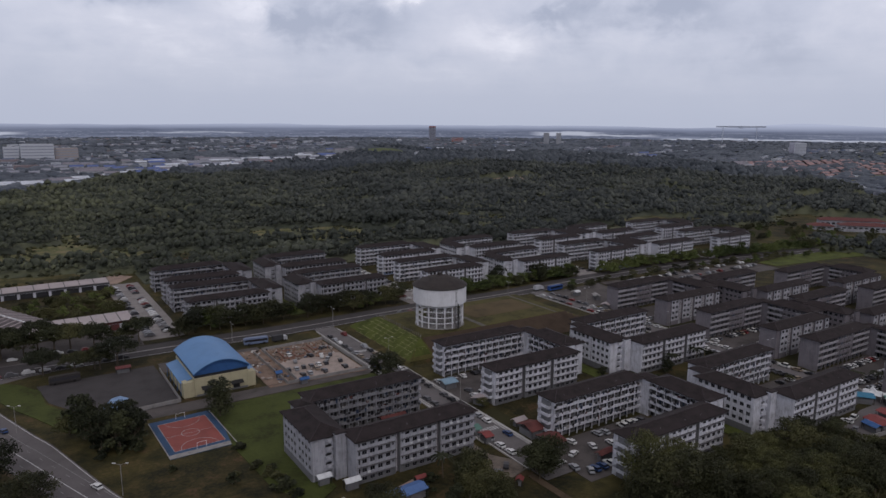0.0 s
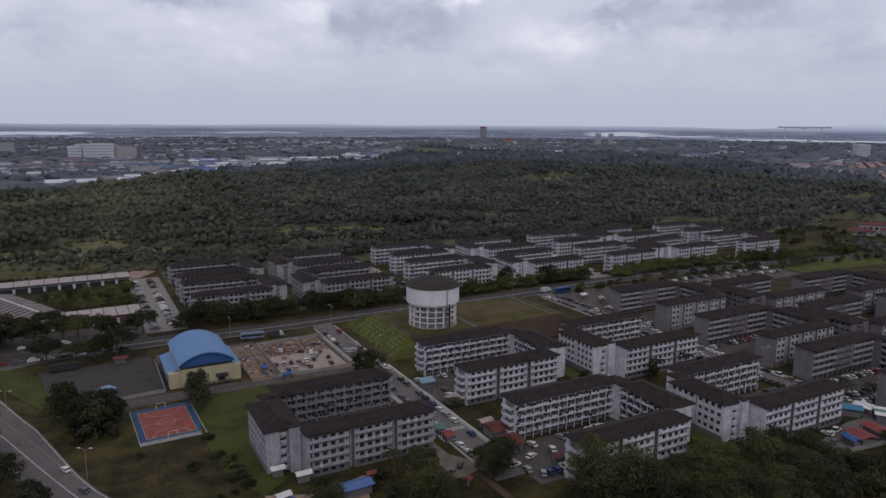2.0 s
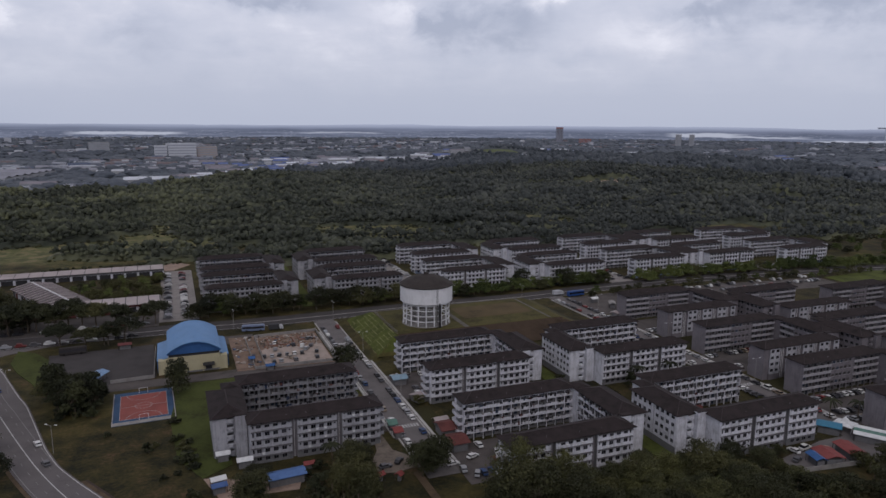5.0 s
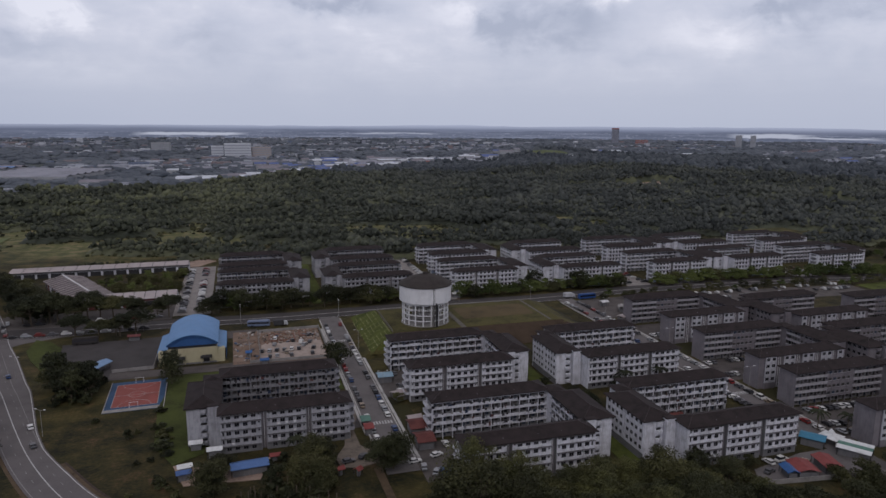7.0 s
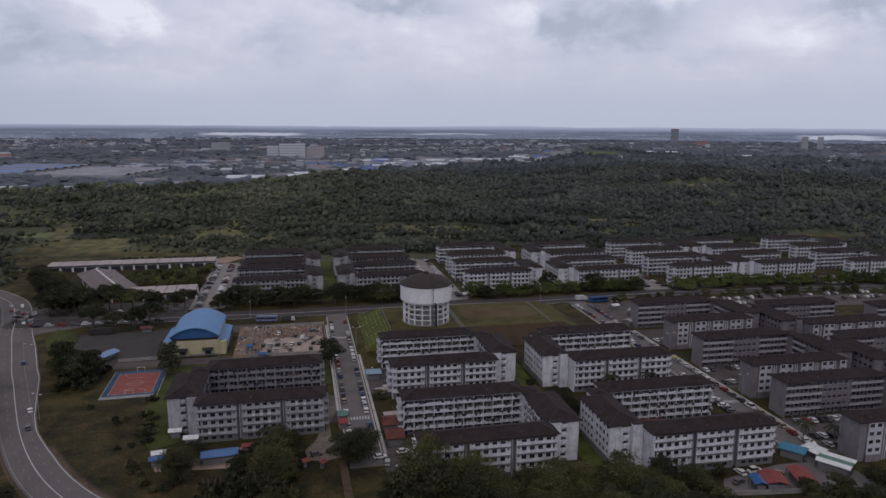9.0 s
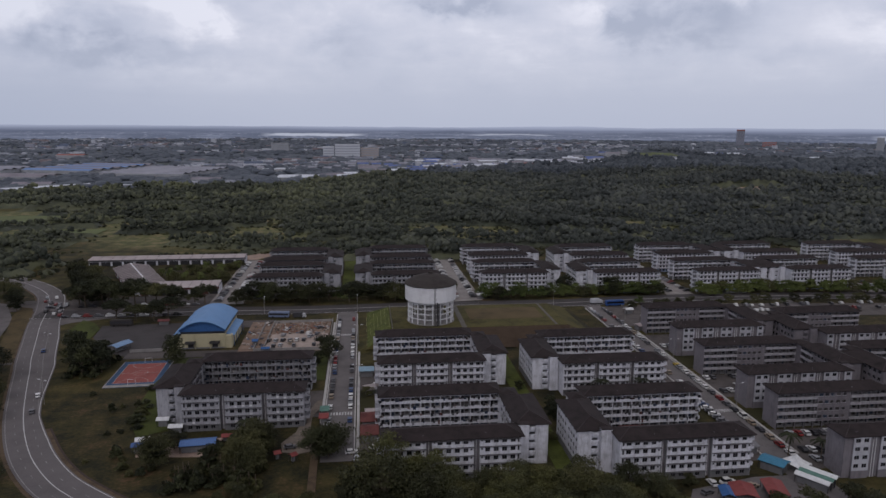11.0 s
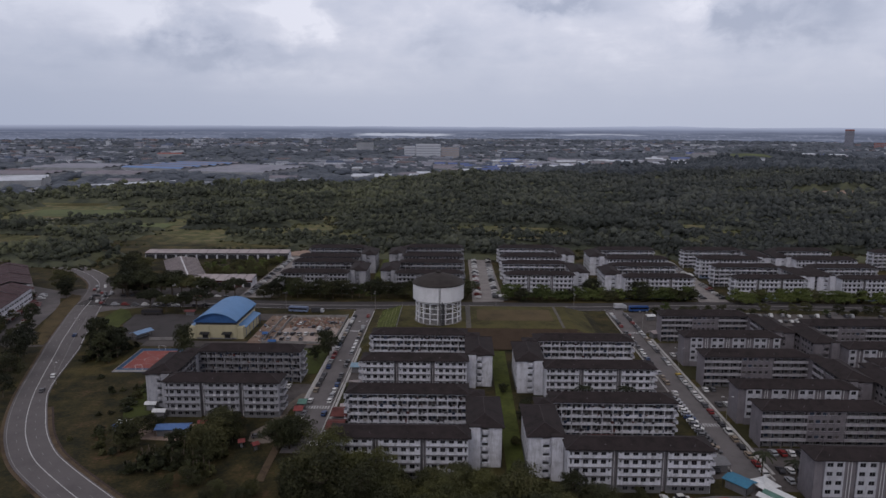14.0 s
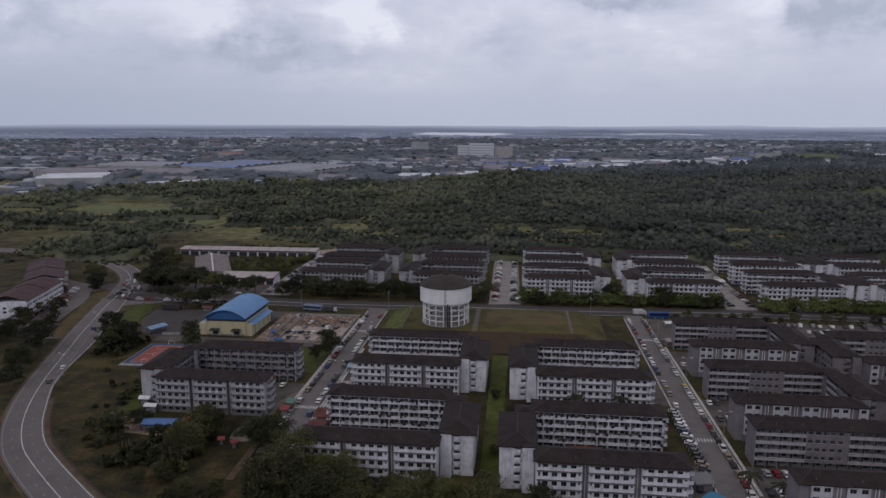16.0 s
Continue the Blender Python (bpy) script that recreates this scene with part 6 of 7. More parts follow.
def umbrella_tree(height, spread, mat, label, seed, at=None):
    """A rain tree: a clear trunk that forks low into a wide flat-topped crown."""
    rng, rd = np.random.default_rng(seed), random.Random(seed)
    top = thing("tree", label, "tree", "trees", at=at)
    trunk = Shape().rod((0, 0, -0.3), (0.1, 0, height * 0.42), 0.34, 0.24, 8)
    cs, rs = [], []
    for i in range(30):
        a, k = 2.4 * i + rd.uniform(-0.3, 0.3), math.sqrt((i + 0.5) / 30)
        c = (math.cos(a) * spread * k * 0.85, math.sin(a) * spread * k * 0.85, height * (0.86 - 0.22 * k * k) + rd.uniform(-1.6, 0.5))
        cs.append(c)
        rs.append(spread * rd.uniform(0.2, 0.31))
        if i % 3 == 0:
            trunk.rod((0.1, 0, height * 0.4), (c[0], c[1], c[2] - 0.4), 0.14, 0.05, 5)
    part("trunk", trunk, BARK, top)
    part("crown", quads("crown", sprays(np.array(cs), np.array(rs), 150, 0.27, rng, flat=0.75, ruffle=0.6, inner=0.45), mat), None, top)
    return top


RAIN = [umbrella_tree(11, 7.5, LEAF_DARK, "umbrella-crowned dark green tree beside the road", 41), umbrella_tree(9.5, 6.0, LEAF, "umbrella-crowned green tree beside the road", 42)]
BUSH = [tree("bush", 2.6, 2.2, LEAF, "low rough green bush on the slope", 7, 6, 50, 0.38, 0.0), tree("bush", 3.4, 2.6, LEAF_DARK, "dark overgrown bush on the slope", 8, 6, 55, 0.41, 0.0)]
rnd = random.Random(21)


def plant(kinds, x, y, scale=1.0, squat=1.0):
    if 145 < x < 200 and 123 < y < 137:
        y -= 15
    if min((q.x - x) ** 2 + (q.y - y) ** 2 for q in HWY) < 10.5**2:
        return None
    s = scale * rnd.uniform(0.82, 1.18)
    ob = copy_thing(rnd.choice(kinds), pose(0, 0, 0))
    ob.matrix_basis = pose(x, y, ground_z(x, y), 0, 0, rnd.uniform(0, 360)) @ Matrix.Diagonal((s, s, s * squat * rnd.uniform(0.88, 1.12), 1))
    return ob


def thicket(name, spots_, kinds, label, scale):
    """Crowns and stems too close to count, joined into one."""
    rg, crowns, stems = np.random.default_rng(len(spots_)), [], Shape()
    for x, y in spots_:
        k = kinds[rg.integers(len(kinds))]
        crown = next(c for c in k.children if c.name.startswith("crown"))
        me = crown.data
        v = np.empty(len(me.vertices) * 3, np.float32)
        me.vertices.foreach_get("co", v)
        a, s = rg.uniform(0, 6.28), scale * rg.uniform(0.8, 1.2)
        v = v.reshape(-1, 3) * s @ np.array([[math.cos(a), math.sin(a), 0], [-math.sin(a), math.cos(a), 0], [0, 0, rg.uniform(0.85, 1.15)]])
        v = v.reshape(-1, 4, 3)[::2]
        v = (v - v.mean(1, keepdims=True)) * 1.35 + v.mean(1, keepdims=True)
        crowns.append((me.materials[0], v.reshape(-1, 3) + [x, y, ground_z(x, y)]))
        stems.rod((x, y, -0.2), (x, y, 4 * s), 0.22, 0.12, 5)
    top = tagged(new(name), label, "trees", kind="stuff")
    for m in {id(m): m for m, _ in crowns}.values():
        part("canopy", quads("canopy", np.concatenate([v for mm, v in crowns if mm is m]), m), None, top, kind="stuff")
    part("stem_cluster", stems, BARK, top, kind="stuff")


for i, p in enumerate(PARK + BUSH + OLIVE + RAIN):
    p.matrix_basis = pose(*[(19, 250), (152, 118), (108, 150), (141, 117), (96, 142), (108, 136), (58, 195), (50, 190), (163, 120), (169, 119), (9, 319), (30, 314.5)][i], 0, 0, 0, 40 * i)
# the tall feathery tree at the corner of the flats, and its neighbours
for x, y, k, s, high in ((148.5, 120.5, 0, 1.15, 1.3), (157, 119.5, 1, 1.1, 1.25), (188, 117.5, 1, 1.0, 1.15)):
    copy_thing(OLIVE[k], pose(x, y, 0, 0, 0, 70 * x) @ Matrix.Diagonal((s, s, s * high, 1)))
# singled-out trees
for x, y, k, s in ((25, 231, 4, 1.75), (31, 234, 4, 1.4), (20, 238, 0, 1.3), (17, 245, 4, 1.5), (25, 243, 0, 1.3), (29, 240, 4, 1.4), (13, 250, 1, 1.0), (128, 238, 0, 1.05), (123, 232, 4, 1.0), (126, 245, 4, 0.9), (212, 165, 4, 1.0), (213, 172, 4, 0.8),
                   (134, 150, 0, 0.95), (128, 144, 0, 1.0), (81, 156.5, 1, 0.95), (268, 178, 4, 0.8), (232, 183, 4, 0.75),) + ( (262, 184, 4, 0.55), (330, 350, 3, 1.35), (300, 344, 0, 1.3), (320, 344, 1, 1.1), (270, 352, 0, 1.1),
                   (-9, 224, 0, 1.2), (0, 203, 2, 1.1), (-15, 238, 0, 1.1), (9, 186, 0, 1.0), (24, 158, 2, 1.0), (33, 140, 5, 1.0), (148, 111, 2, 1.2), (160, 108, 2, 1.1), (172, 112, 5, 1.1), (152, 120, 3, 1.05), (165, 120, 5, 0.9), (183, 114, 2, 1.0),) + ( (196, 116, 5, 1.1), (206, 112, 2, 0.95)):
    plant([PARK[k]], x, y, s)
# the dense oval tree between the court and the hall
oval = thing("tree", "tall dense dark oval tree beside the court", "tree", "trees", at=pose(60, 239.5, 0) @ Matrix.Diagonal((1.1, 1.1, 1.22, 1)))
part("trunk", Shape().rod((0, 0, -0.3), (0, 0, 8), 0.28, 0.1, 7), BARK, oval)
zs = [1.8 + 1.25 * i for i in range(8)]
centres = [(math.cos(2.4 * k + i) * 1.9, math.sin(2.4 * k + i) * 1.9, z) for i, z in enumerate(zs) for k in range(3)]
part("crown", quads("crown", sprays(np.array(centres), np.array([2.6 * math.sin(math.pi * (0.2 + 0.68 * (z / 11.5))) + 0.35 for _, _, z in centres]), 110, 0.34, np.random.default_rng(33)), LEAF_DARK), None, oval)
thicket("court_undergrowth", [(18 + 16 * rnd.random(), 226 + 24 * rnd.random()) for _ in range(18)], [BUSH[0], BUSH[1]], "tangled bushes under the trees beside the court", 1.1)
for x, y, k, s in ((-33, 258, 1, 0.8), (-31, 266, 0, 0.75), (-36, 272, 1, 0.7), (-39, 281, 4, 0.7), (-44, 292, 0, 0.8), (-58, 350, 0, 1.2), (-64, 358, 2, 1.0), (-52, 340, 4, 1.1)):
    plant([PARK[k]], x, y, s)
# the street trees along the main road
for x in np.arange(67, 197, 5.6):
    plant([PARK[0], PARK[1], PARK[3], PARK[1]], x + rnd.uniform(-2, 2), 345.5 + rnd.uniform(-2.5, 3), 1.3)
thicket("roadside_hedge", [(x + rnd.uniform(-1.5, 1.5), 344.5 + rnd.uniform(-2, 2)) for x in np.arange(217, 334, 3.4)], [PARK[3], PARK[3], PARK[3], PARK[5]], "dense green roadside hedge trees before the far flats", 1.15)
thicket("roadside_hedge", [(x + rnd.uniform(-3, 3), 342 - max(0, x - 430) * 0.13 + rnd.uniform(-5, 4)) for x in np.arange(356, 640, 3.4)], [PARK[1], PARK[3], PARK[3], PARK[3]], "mixed green roadside trees before the far flats", 1.1)
thicket("roadside_scrub", [(x, 318 - max(0, x - 430) * 0.13 + rnd.uniform(-5, 4)) for x in np.arange(300, 620, 8.0)], [PARK[1], PARK[5], PARK[3]], "low green scrub along the main road", 0.7)
thicket("grove", [(rnd.uniform(8, 54) - (yy - 395) * 0.22 * (yy < 440), yy) for yy in [rnd.uniform(398, 456) for _ in range(58)]], [PARK[5], PARK[5], PARK[1], PARK[3]], "dense green grove between the sheds", 0.78)
thicket("slope_scrub", [(rnd.uniform(560, 690), rnd.uniform(300, 420)) for _ in range(60)], [PARK[1], PARK[5], PARK[3]], "scattered green scrub on the open slope", 0.9)
for x in np.arange(-30, 54, 6.6):
    plant([RAIN[0], RAIN[0], RAIN[1]], x + rnd.uniform(-2, 2), (347 if x < 30 else 345) + rnd.uniform(-3, 4), 1.3 if x < 8 else (1.2 if x < 30 else 0.95))
for x, y in ((9, 319), (20.5, 314), (37, 316.5), (28, 316)):
    plant(RAIN, x, y, 1.15)
for _ in range(30):
    y = rnd.uniform(350, 440)
    plant([PARK[0], PARK[4], PARK[2]], -14 - (y - 345) * 0.47 + rnd.uniform(-6, 10), y, 1.1)
for _ in range(16):
    y = rnd.uniform(215, 350)
    plant([PARK[0], PARK[4], PARK[1]], -20 - (y - 215) * 0.33 + rnd.uniform(-14, -6), y, 0.85)
# the overgrown slope in front of the flats
for _ in range(80):
    x = rnd.uniform(140, 222)
    plant([PARK[2], PARK[5], PARK[1], OLIVE[1], OLIVE[1], OLIVE[0], PARK[3], BUSH[1]], x, rnd.uniform(88, 150 - max(0.0, x - 92) * 0.55 if x < 145 else 118), 0.8)
for x, y, s in ((171, 130, 0.8), (178, 119, 0.8), (190, 121, 0.7), (203, 119, 0.75), (214, 113, 0.8), (228, 111, 0.7), (118, 114, 0.7), (150, 110, 0.9)):
    plant(OLIVE, x, y, s)
thicket("slope_wood", [(rnd.uniform(190, 300), rnd.uniform(74, 103)) for _ in range(80)], [PARK[5], OLIVE[1], PARK[1], OLIVE[1], BUSH[0]], "rough green trees and scrub below the stalls", 0.75)
thicket("slope_scrub", [(rnd.uniform(150, 232), rnd.uniform(84, 119)) for _ in range(170)], [BUSH[0], BUSH[0], BUSH[1], PARK[5]], "tangled scrub in front of the flats", 0.85)
for _ in range(7):
    plant(BUSH, rnd.uniform(45, 70), rnd.uniform(150, 215), rnd.uniform(0.8, 1.5), 0.5)
for _ in range(12):
    plant(BUSH, rnd.uniform(60, 100), rnd.uniform(122, 160), 1.2, 0.7)
# the dark thicket below the first block
for cx, cy, rx, ry, count, kinds, s in ((77, 147, 2.5, 3, 4, (2, 0, 1), 0.8), (107, 142, 4, 3.5, 5, (2, 1, 2), 0.85), (98, 135, 9, 3.5, 9, (5, 5, 1), 0.62), (109, 151, 4, 3, 4, (1, 5, 2), 0.8), (124, 112, 12, 5, 3, (2, 5, 1), 0.7), (131, 147, 2, 2.5, 3, (0, 4, 0), 0.95), (146, 117, 7, 5, 5, (2, 1, 2), 0.8), (152, 106, 10, 6, 6, (2, 1, 5), 0.8), (106, 122, 8, 5, 4, (5, 1), 0.6)):
    for _ in range(count):
        a, k = rnd.uniform(0, 6.28), math.sqrt(rnd.random())
        plant([PARK[i] for i in kinds], cx + rx * k * math.cos(a), cy + ry * k * math.sin(a), s)
thicket("slope_undergrowth", [(rnd.uniform(86, 112), rnd.uniform(127, 140)) for _ in range(34)] + [(rnd.uniform(138, 160), rnd.uniform(106, 121)) for _ in range(32)], [BUSH[0], BUSH[1], BUSH[0]], "tangled low undergrowth between the slope's trees", 1.25)
for _ in range(12):
    plant([BUSH[0], BUSH[1]], rnd.uniform(28, 66), rnd.uniform(165, 215), rnd.uniform(0.7, 1.7), 0.5)
for x, y in ((145, 196), (207, 150), (206, 195), (334, 218), (334, 160), (322, 160), (340, 186), (352, 205), (300, 216), (316, 222), (268, 150), (240, 116), (410, 225), (345, 228)):
    plant([PARK[4], PARK[1], PARK[5]], x, y, 0.6)
for i, (x, y) in enumerate(((281, 131), (252, 183.5), (236, 184), (104, 160), (289, 126))):
    palm(i, pose(x, y, 0, 0, 0, 50 * i))


# ---- woods ----
EDGE_HEAD = [-60, -39, -28, -15, 0, 11, 22, 29, 43, 50, 56, 65, 80]
EDGE_DIST = [850, 900, 980, 1060, 1120, 1400, 1800, 2350, 2450, 2100, 1750, 1200, 1100]


def wooded(x, y, d0, d1, more=0.0):
    """Where trees stand between two distances: inside the woods' outline, off the clearings."""
    dist, head = np.hypot(x, y), np.degrees(np.arctan2(x, y))
    keep = (dist >= d0) & (dist < d1) & (head > -46) & (head < 72) & (dist < np.interp(head, EDGE_HEAD, EDGE_DIST) + 14 * np.sin(head * 2.3) + 9 * np.sin(head * 7.1))
    keep &= (y > 505) | ((x > 76) & (y > 474)) | (x > 585) | ((x < -75) & (y > 420))
    keep &= ~((abs(x - 705) < 75) & (abs(y - 352) < 60))
    field = np.full(x.shape, 9.0)
    field[keep] = [noise.noise((a * 0.011, b * 0.017, 3.1)) + 0.5 * noise.noise((a * 0.04, b * 0.05, 7.7)) for a, b in zip(x[keep], y[keep])]
    openness = np.where((y < 560) & (x > 76), 0.12, np.where(y < 560, -0.12, np.where(y < 600, 0.08, np.where((x < 60) & (y < 860), 0.14, np.where(y < 760, 0.36, 0.55)))))
    openness = np.where((x > 585) & (y < 480), 0.05, openness)
    fields = ((-255, 735, 75, 40), (-150, 640, 60, 30), (332, 1028, 34, 11), (700, 884, 48, 30), (808, 1338, 16, 26), (1000, 1880, 70, 55), (330, 1240, 40, 14), (-320, 830, 60, 25), (-70, 555, 42, 26), (600, 520, 40, 20), (-195, 592, 32, 12), (66, 560, 16, 10), (-285, 770, 60, 42))
    for fx, fy, fw, fd in fields:
        openness = np.where((abs(x - fx) < fw) & (abs(y - fy) < fd), -1.0, openness)
    # meadows with ragged outlines
    for fx, fy, fw, fd in ((-75, 598, 60, 18), (-14, 585, 30, 14), (240, 642, 55, 16), (437, 655, 26, 14), (-96, 757, 30, 14), (-347, 683, 60, 26), (-229, 562, 40, 18), (-187, 633, 40, 20), (256, 574, 34, 18), (355, 585, 30, 12), (62, 580, 30, 10), (326, 976, 30, 12), (20, 524, 34, 9), (700, 398, 60, 30)):
        openness = openness - 1.1 * np.exp(-(((x - fx) / fw) ** 2 + ((y - fy) / fd) ** 2))
    return field < openness + more


def stand(x, y):
    """How tall the wood grows at a place: low thickets and tall stands in long drifts."""
    return 1.0 + 0.75 * noise.noise((x * 0.0075, y * 0.013, 21.0)) + 0.45 * noise.noise((x * 0.022, y * 0.035, 4.0))


def wood_points(d0, d1, step, rng, more=0.0):
    """Tree places on a jittered grid."""
    xs, ys = np.meshgrid(np.arange(-1300, 2300, step), np.arange(120, 2300, step))
    x = xs.ravel() + rng.uniform(-0.5, 0.5, xs.size) * step
    y = ys.ravel() + rng.uniform(-0.5, 0.5, xs.size) * step
    k = wooded(x, y, d0, d1, more)
    return x[k], y[k]


def undergrowth(name, d0, d1, step, tall, mat):
    """The closed leaf layer under the crowns: one lumpy sheet that comes down to the ground at the clearings."""
    nx, ny = int(3600 / step), int(2200 / step)
    xs, ys = np.meshgrid(-1300 + step * np.arange(nx), 120 + step * np.arange(ny))
    x, y = xs.ravel(), ys.ravel()
    inside = wooded(x, y, d0 - step, d1 + step)
    cells = inside.reshape(ny, nx)
    use = cells[:-1, :-1] | cells[1:, :-1] | cells[:-1, 1:] | cells[1:, 1:]
    j, i = np.nonzero(use)
    corner = np.stack([j * nx + i, j * nx + i + 1, (j + 1) * nx + i + 1, (j + 1) * nx + i], 1)
    ids, inverse = np.unique(corner, return_inverse=True)
    pts = [(x[k], y[k], ground_z(x[k], y[k]) + (tall * max(0.3, stand(x[k], y[k])) * (0.8 + 0.5 * noise.noise((x[k] * 0.05, y[k] * 0.05, 2.0)) + 0.6 * noise.noise((x[k] * 0.13, y[k] * 0.13, 9.0))) if inside[k] else 0.1)) for k in ids]
    me = bpy.data.meshes.new(name)
    me.from_pydata(pts, [], [tuple(int(q) for q in f) for f in inverse.reshape(-1, 4)])
    me.polygons.foreach_set("use_smooth", [True] * len(me.polygons))
    me.materials.append(mat)
    tagged(new(name, me), "closed leafy undergrowth beneath the woodland crowns", "trees", kind="stuff")


undergrowth("wood_understorey", 300, 830, 5.0, 4.2, UNDER_LEAF)
undergrowth("wood_understorey", 830, 1330, 8.0, 7.6, UNDER_LEAF)
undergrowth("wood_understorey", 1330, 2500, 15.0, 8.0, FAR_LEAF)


def crown_domes(c, r, flat, rng, sides=8):
    """Uneven leafy domes, one for each crown, as vertices and faces."""
    rings = ((-0.35, 0.86), (0.15, 1.0), (0.62, 0.78), (0.92, 0.36))
    n, m = len(c), sides * len(rings) + 1
    unit = np.array([(w * math.cos(2 * math.pi * (i + 0.5 * k) / sides), w * math.sin(2 * math.pi * (i + 0.5 * k) / sides), h) for k, (h, w) in enumerate(rings) for i in range(sides)] + [(0, 0, 1.02)])
    v = c[:, None, :] + unit[None] * (r[:, None] * rng.uniform(0.7, 1.25, (n, m)))[:, :, None] * [1, 1, flat]
    one = [(k * sides + i, k * sides + (i + 1) % sides, (k + 1) * sides + (i + 1) % sides, (k + 1) * sides + i) for k in range(len(rings) - 1) for i in range(sides)]
    quads_ = (np.array(one)[None] + (np.arange(n) * m)[:, None, None]).reshape(-1, 4)
    caps_ = (np.array([((len(rings) - 1) * sides + i, (len(rings) - 1) * sides + (i + 1) % sides, m - 1) for i in range(sides)])[None] + (np.arange(n) * m)[:, None, None]).reshape(-1, 3)
    return v.reshape(-1, 3), quads_, caps_


def crown_mesh(name, v, quads_, caps_, mat):
    me = bpy.data.meshes.new(name)
    me.vertices.add(len(v))
    me.vertices.foreach_set("co", v.astype(np.float32).ravel())
    loops = np.concatenate([quads_.ravel(), caps_.ravel()]).astype(np.int32)
    me.loops.add(len(loops))
    me.loops.foreach_set("vertex_index", loops)
    me.polygons.add(len(quads_) + len(caps_))
    me.polygons.foreach_set("loop_start", np.concatenate([np.arange(len(quads_)) * 4, 4 * len(quads_) + np.arange(len(caps_)) * 3]).astype(np.int32))
    me.polygons.foreach_set("use_smooth", [True] * len(me.polygons))
    me.materials.append(mat)
    me.update(calc_edges=True)
    return me


rng = np.random.default_rng(3)
for name, d0, d1, step, count, size, rad, tall, mat in (
    ("wood_near", 300, 830, 4.5, 12, 0.62, (1.6, 4.4), (4.5, 10.5), WOOD_LEAF),
    ("wood_middle", 830, 1330, 6.2, 4, 0.95, (2.3, 5.6), (7, 12.5), WOOD_LEAF),
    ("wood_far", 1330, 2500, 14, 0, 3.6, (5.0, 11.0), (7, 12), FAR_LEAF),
):
    x, y = wood_points(d0, d1, step, rng)
    q = rng.beta(1.0, 2.2, x.size)
    r, h = rad[0] + (rad[1] - rad[0]) * q, tall[0] + (tall[1] - tall[0]) * np.clip(q + rng.normal(0, 0.15, x.size), 0, 1.2)
    z, grown = np.array([ground_z(a, b) for a, b in zip(x, y)]), np.array([stand(a, b) for a, b in zip(x, y)])
    r, h = r * np.clip(0.45 + 0.55 * grown, 0.5, 1.5), h * np.clip(grown, 0.35, 1.35)
    c = np.stack([x, y, z + h - r * 0.35], 1)
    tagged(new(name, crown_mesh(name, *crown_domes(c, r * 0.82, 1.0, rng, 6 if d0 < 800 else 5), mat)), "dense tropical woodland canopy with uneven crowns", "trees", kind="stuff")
    if count:
        tagged(new(name + "_leaves", quads(name, sprays(c, r, count, size, rng, 0.95, -0.1, 0.4, 0.8), mat)), "leaf sprays over the woodland crowns", "trees", kind="stuff")


# low scrub along the wood's margin and in its clearings
x, y = wood_points(300, 900, 4.2, rng, 0.34)
k = ~wooded(x, y, 0, 9000, -0.06) & (rng.random(x.size) < 0.6)
x, y = x[k], y[k]
r = rng.uniform(0.7, 2.3, x.size)
c = np.stack([x, y, np.array([ground_z(a, b) for a, b in zip(x, y)]) + r * 0.3], 1)
tagged(new("margin_scrub", crown_mesh("margin_scrub", *crown_domes(c, r, 0.75, rng, 5), LEAF)), "low green scrub along the wood's margin", "trees", kind="stuff")


# ---- the industrial estate and the distant town ----
def far_hall(x, y, w, d, h, rz, roof_mat, label, second=None):
    b = thing("warehouse", label, "building", "distant warehouses", at=pose(x, y, ground_z(x, y) - 0.2, 0, 0, rz))
    part("main_wall", Shape().box(-w / 2, w / 2, -d / 2, d / 2, 0, h), FAR_WALL, b)
    n = max(1, round(d / 28))
    for i in range(n):
        y0 = -d / 2 + i * d / n
        part("roof", Shape().gable(-w / 2 - 0.5, w / 2 + 0.5, y0, y0 + d / n, h, 3.0), second if second and i % 2 else roof_mat, b)
    return b


# Walls and grey, white and brown roofs carry the haze as a pale blue tint.
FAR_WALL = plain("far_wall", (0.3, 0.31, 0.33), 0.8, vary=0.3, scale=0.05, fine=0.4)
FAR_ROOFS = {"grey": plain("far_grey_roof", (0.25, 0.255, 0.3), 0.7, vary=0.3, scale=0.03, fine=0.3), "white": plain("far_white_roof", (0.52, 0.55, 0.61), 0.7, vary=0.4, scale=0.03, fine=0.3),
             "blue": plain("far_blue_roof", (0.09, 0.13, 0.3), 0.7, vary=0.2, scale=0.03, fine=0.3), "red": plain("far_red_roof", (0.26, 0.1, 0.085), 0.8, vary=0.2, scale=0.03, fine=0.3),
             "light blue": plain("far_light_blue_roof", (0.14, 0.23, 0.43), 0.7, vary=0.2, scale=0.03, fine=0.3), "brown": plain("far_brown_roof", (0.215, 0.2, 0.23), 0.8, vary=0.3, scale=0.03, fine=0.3)}
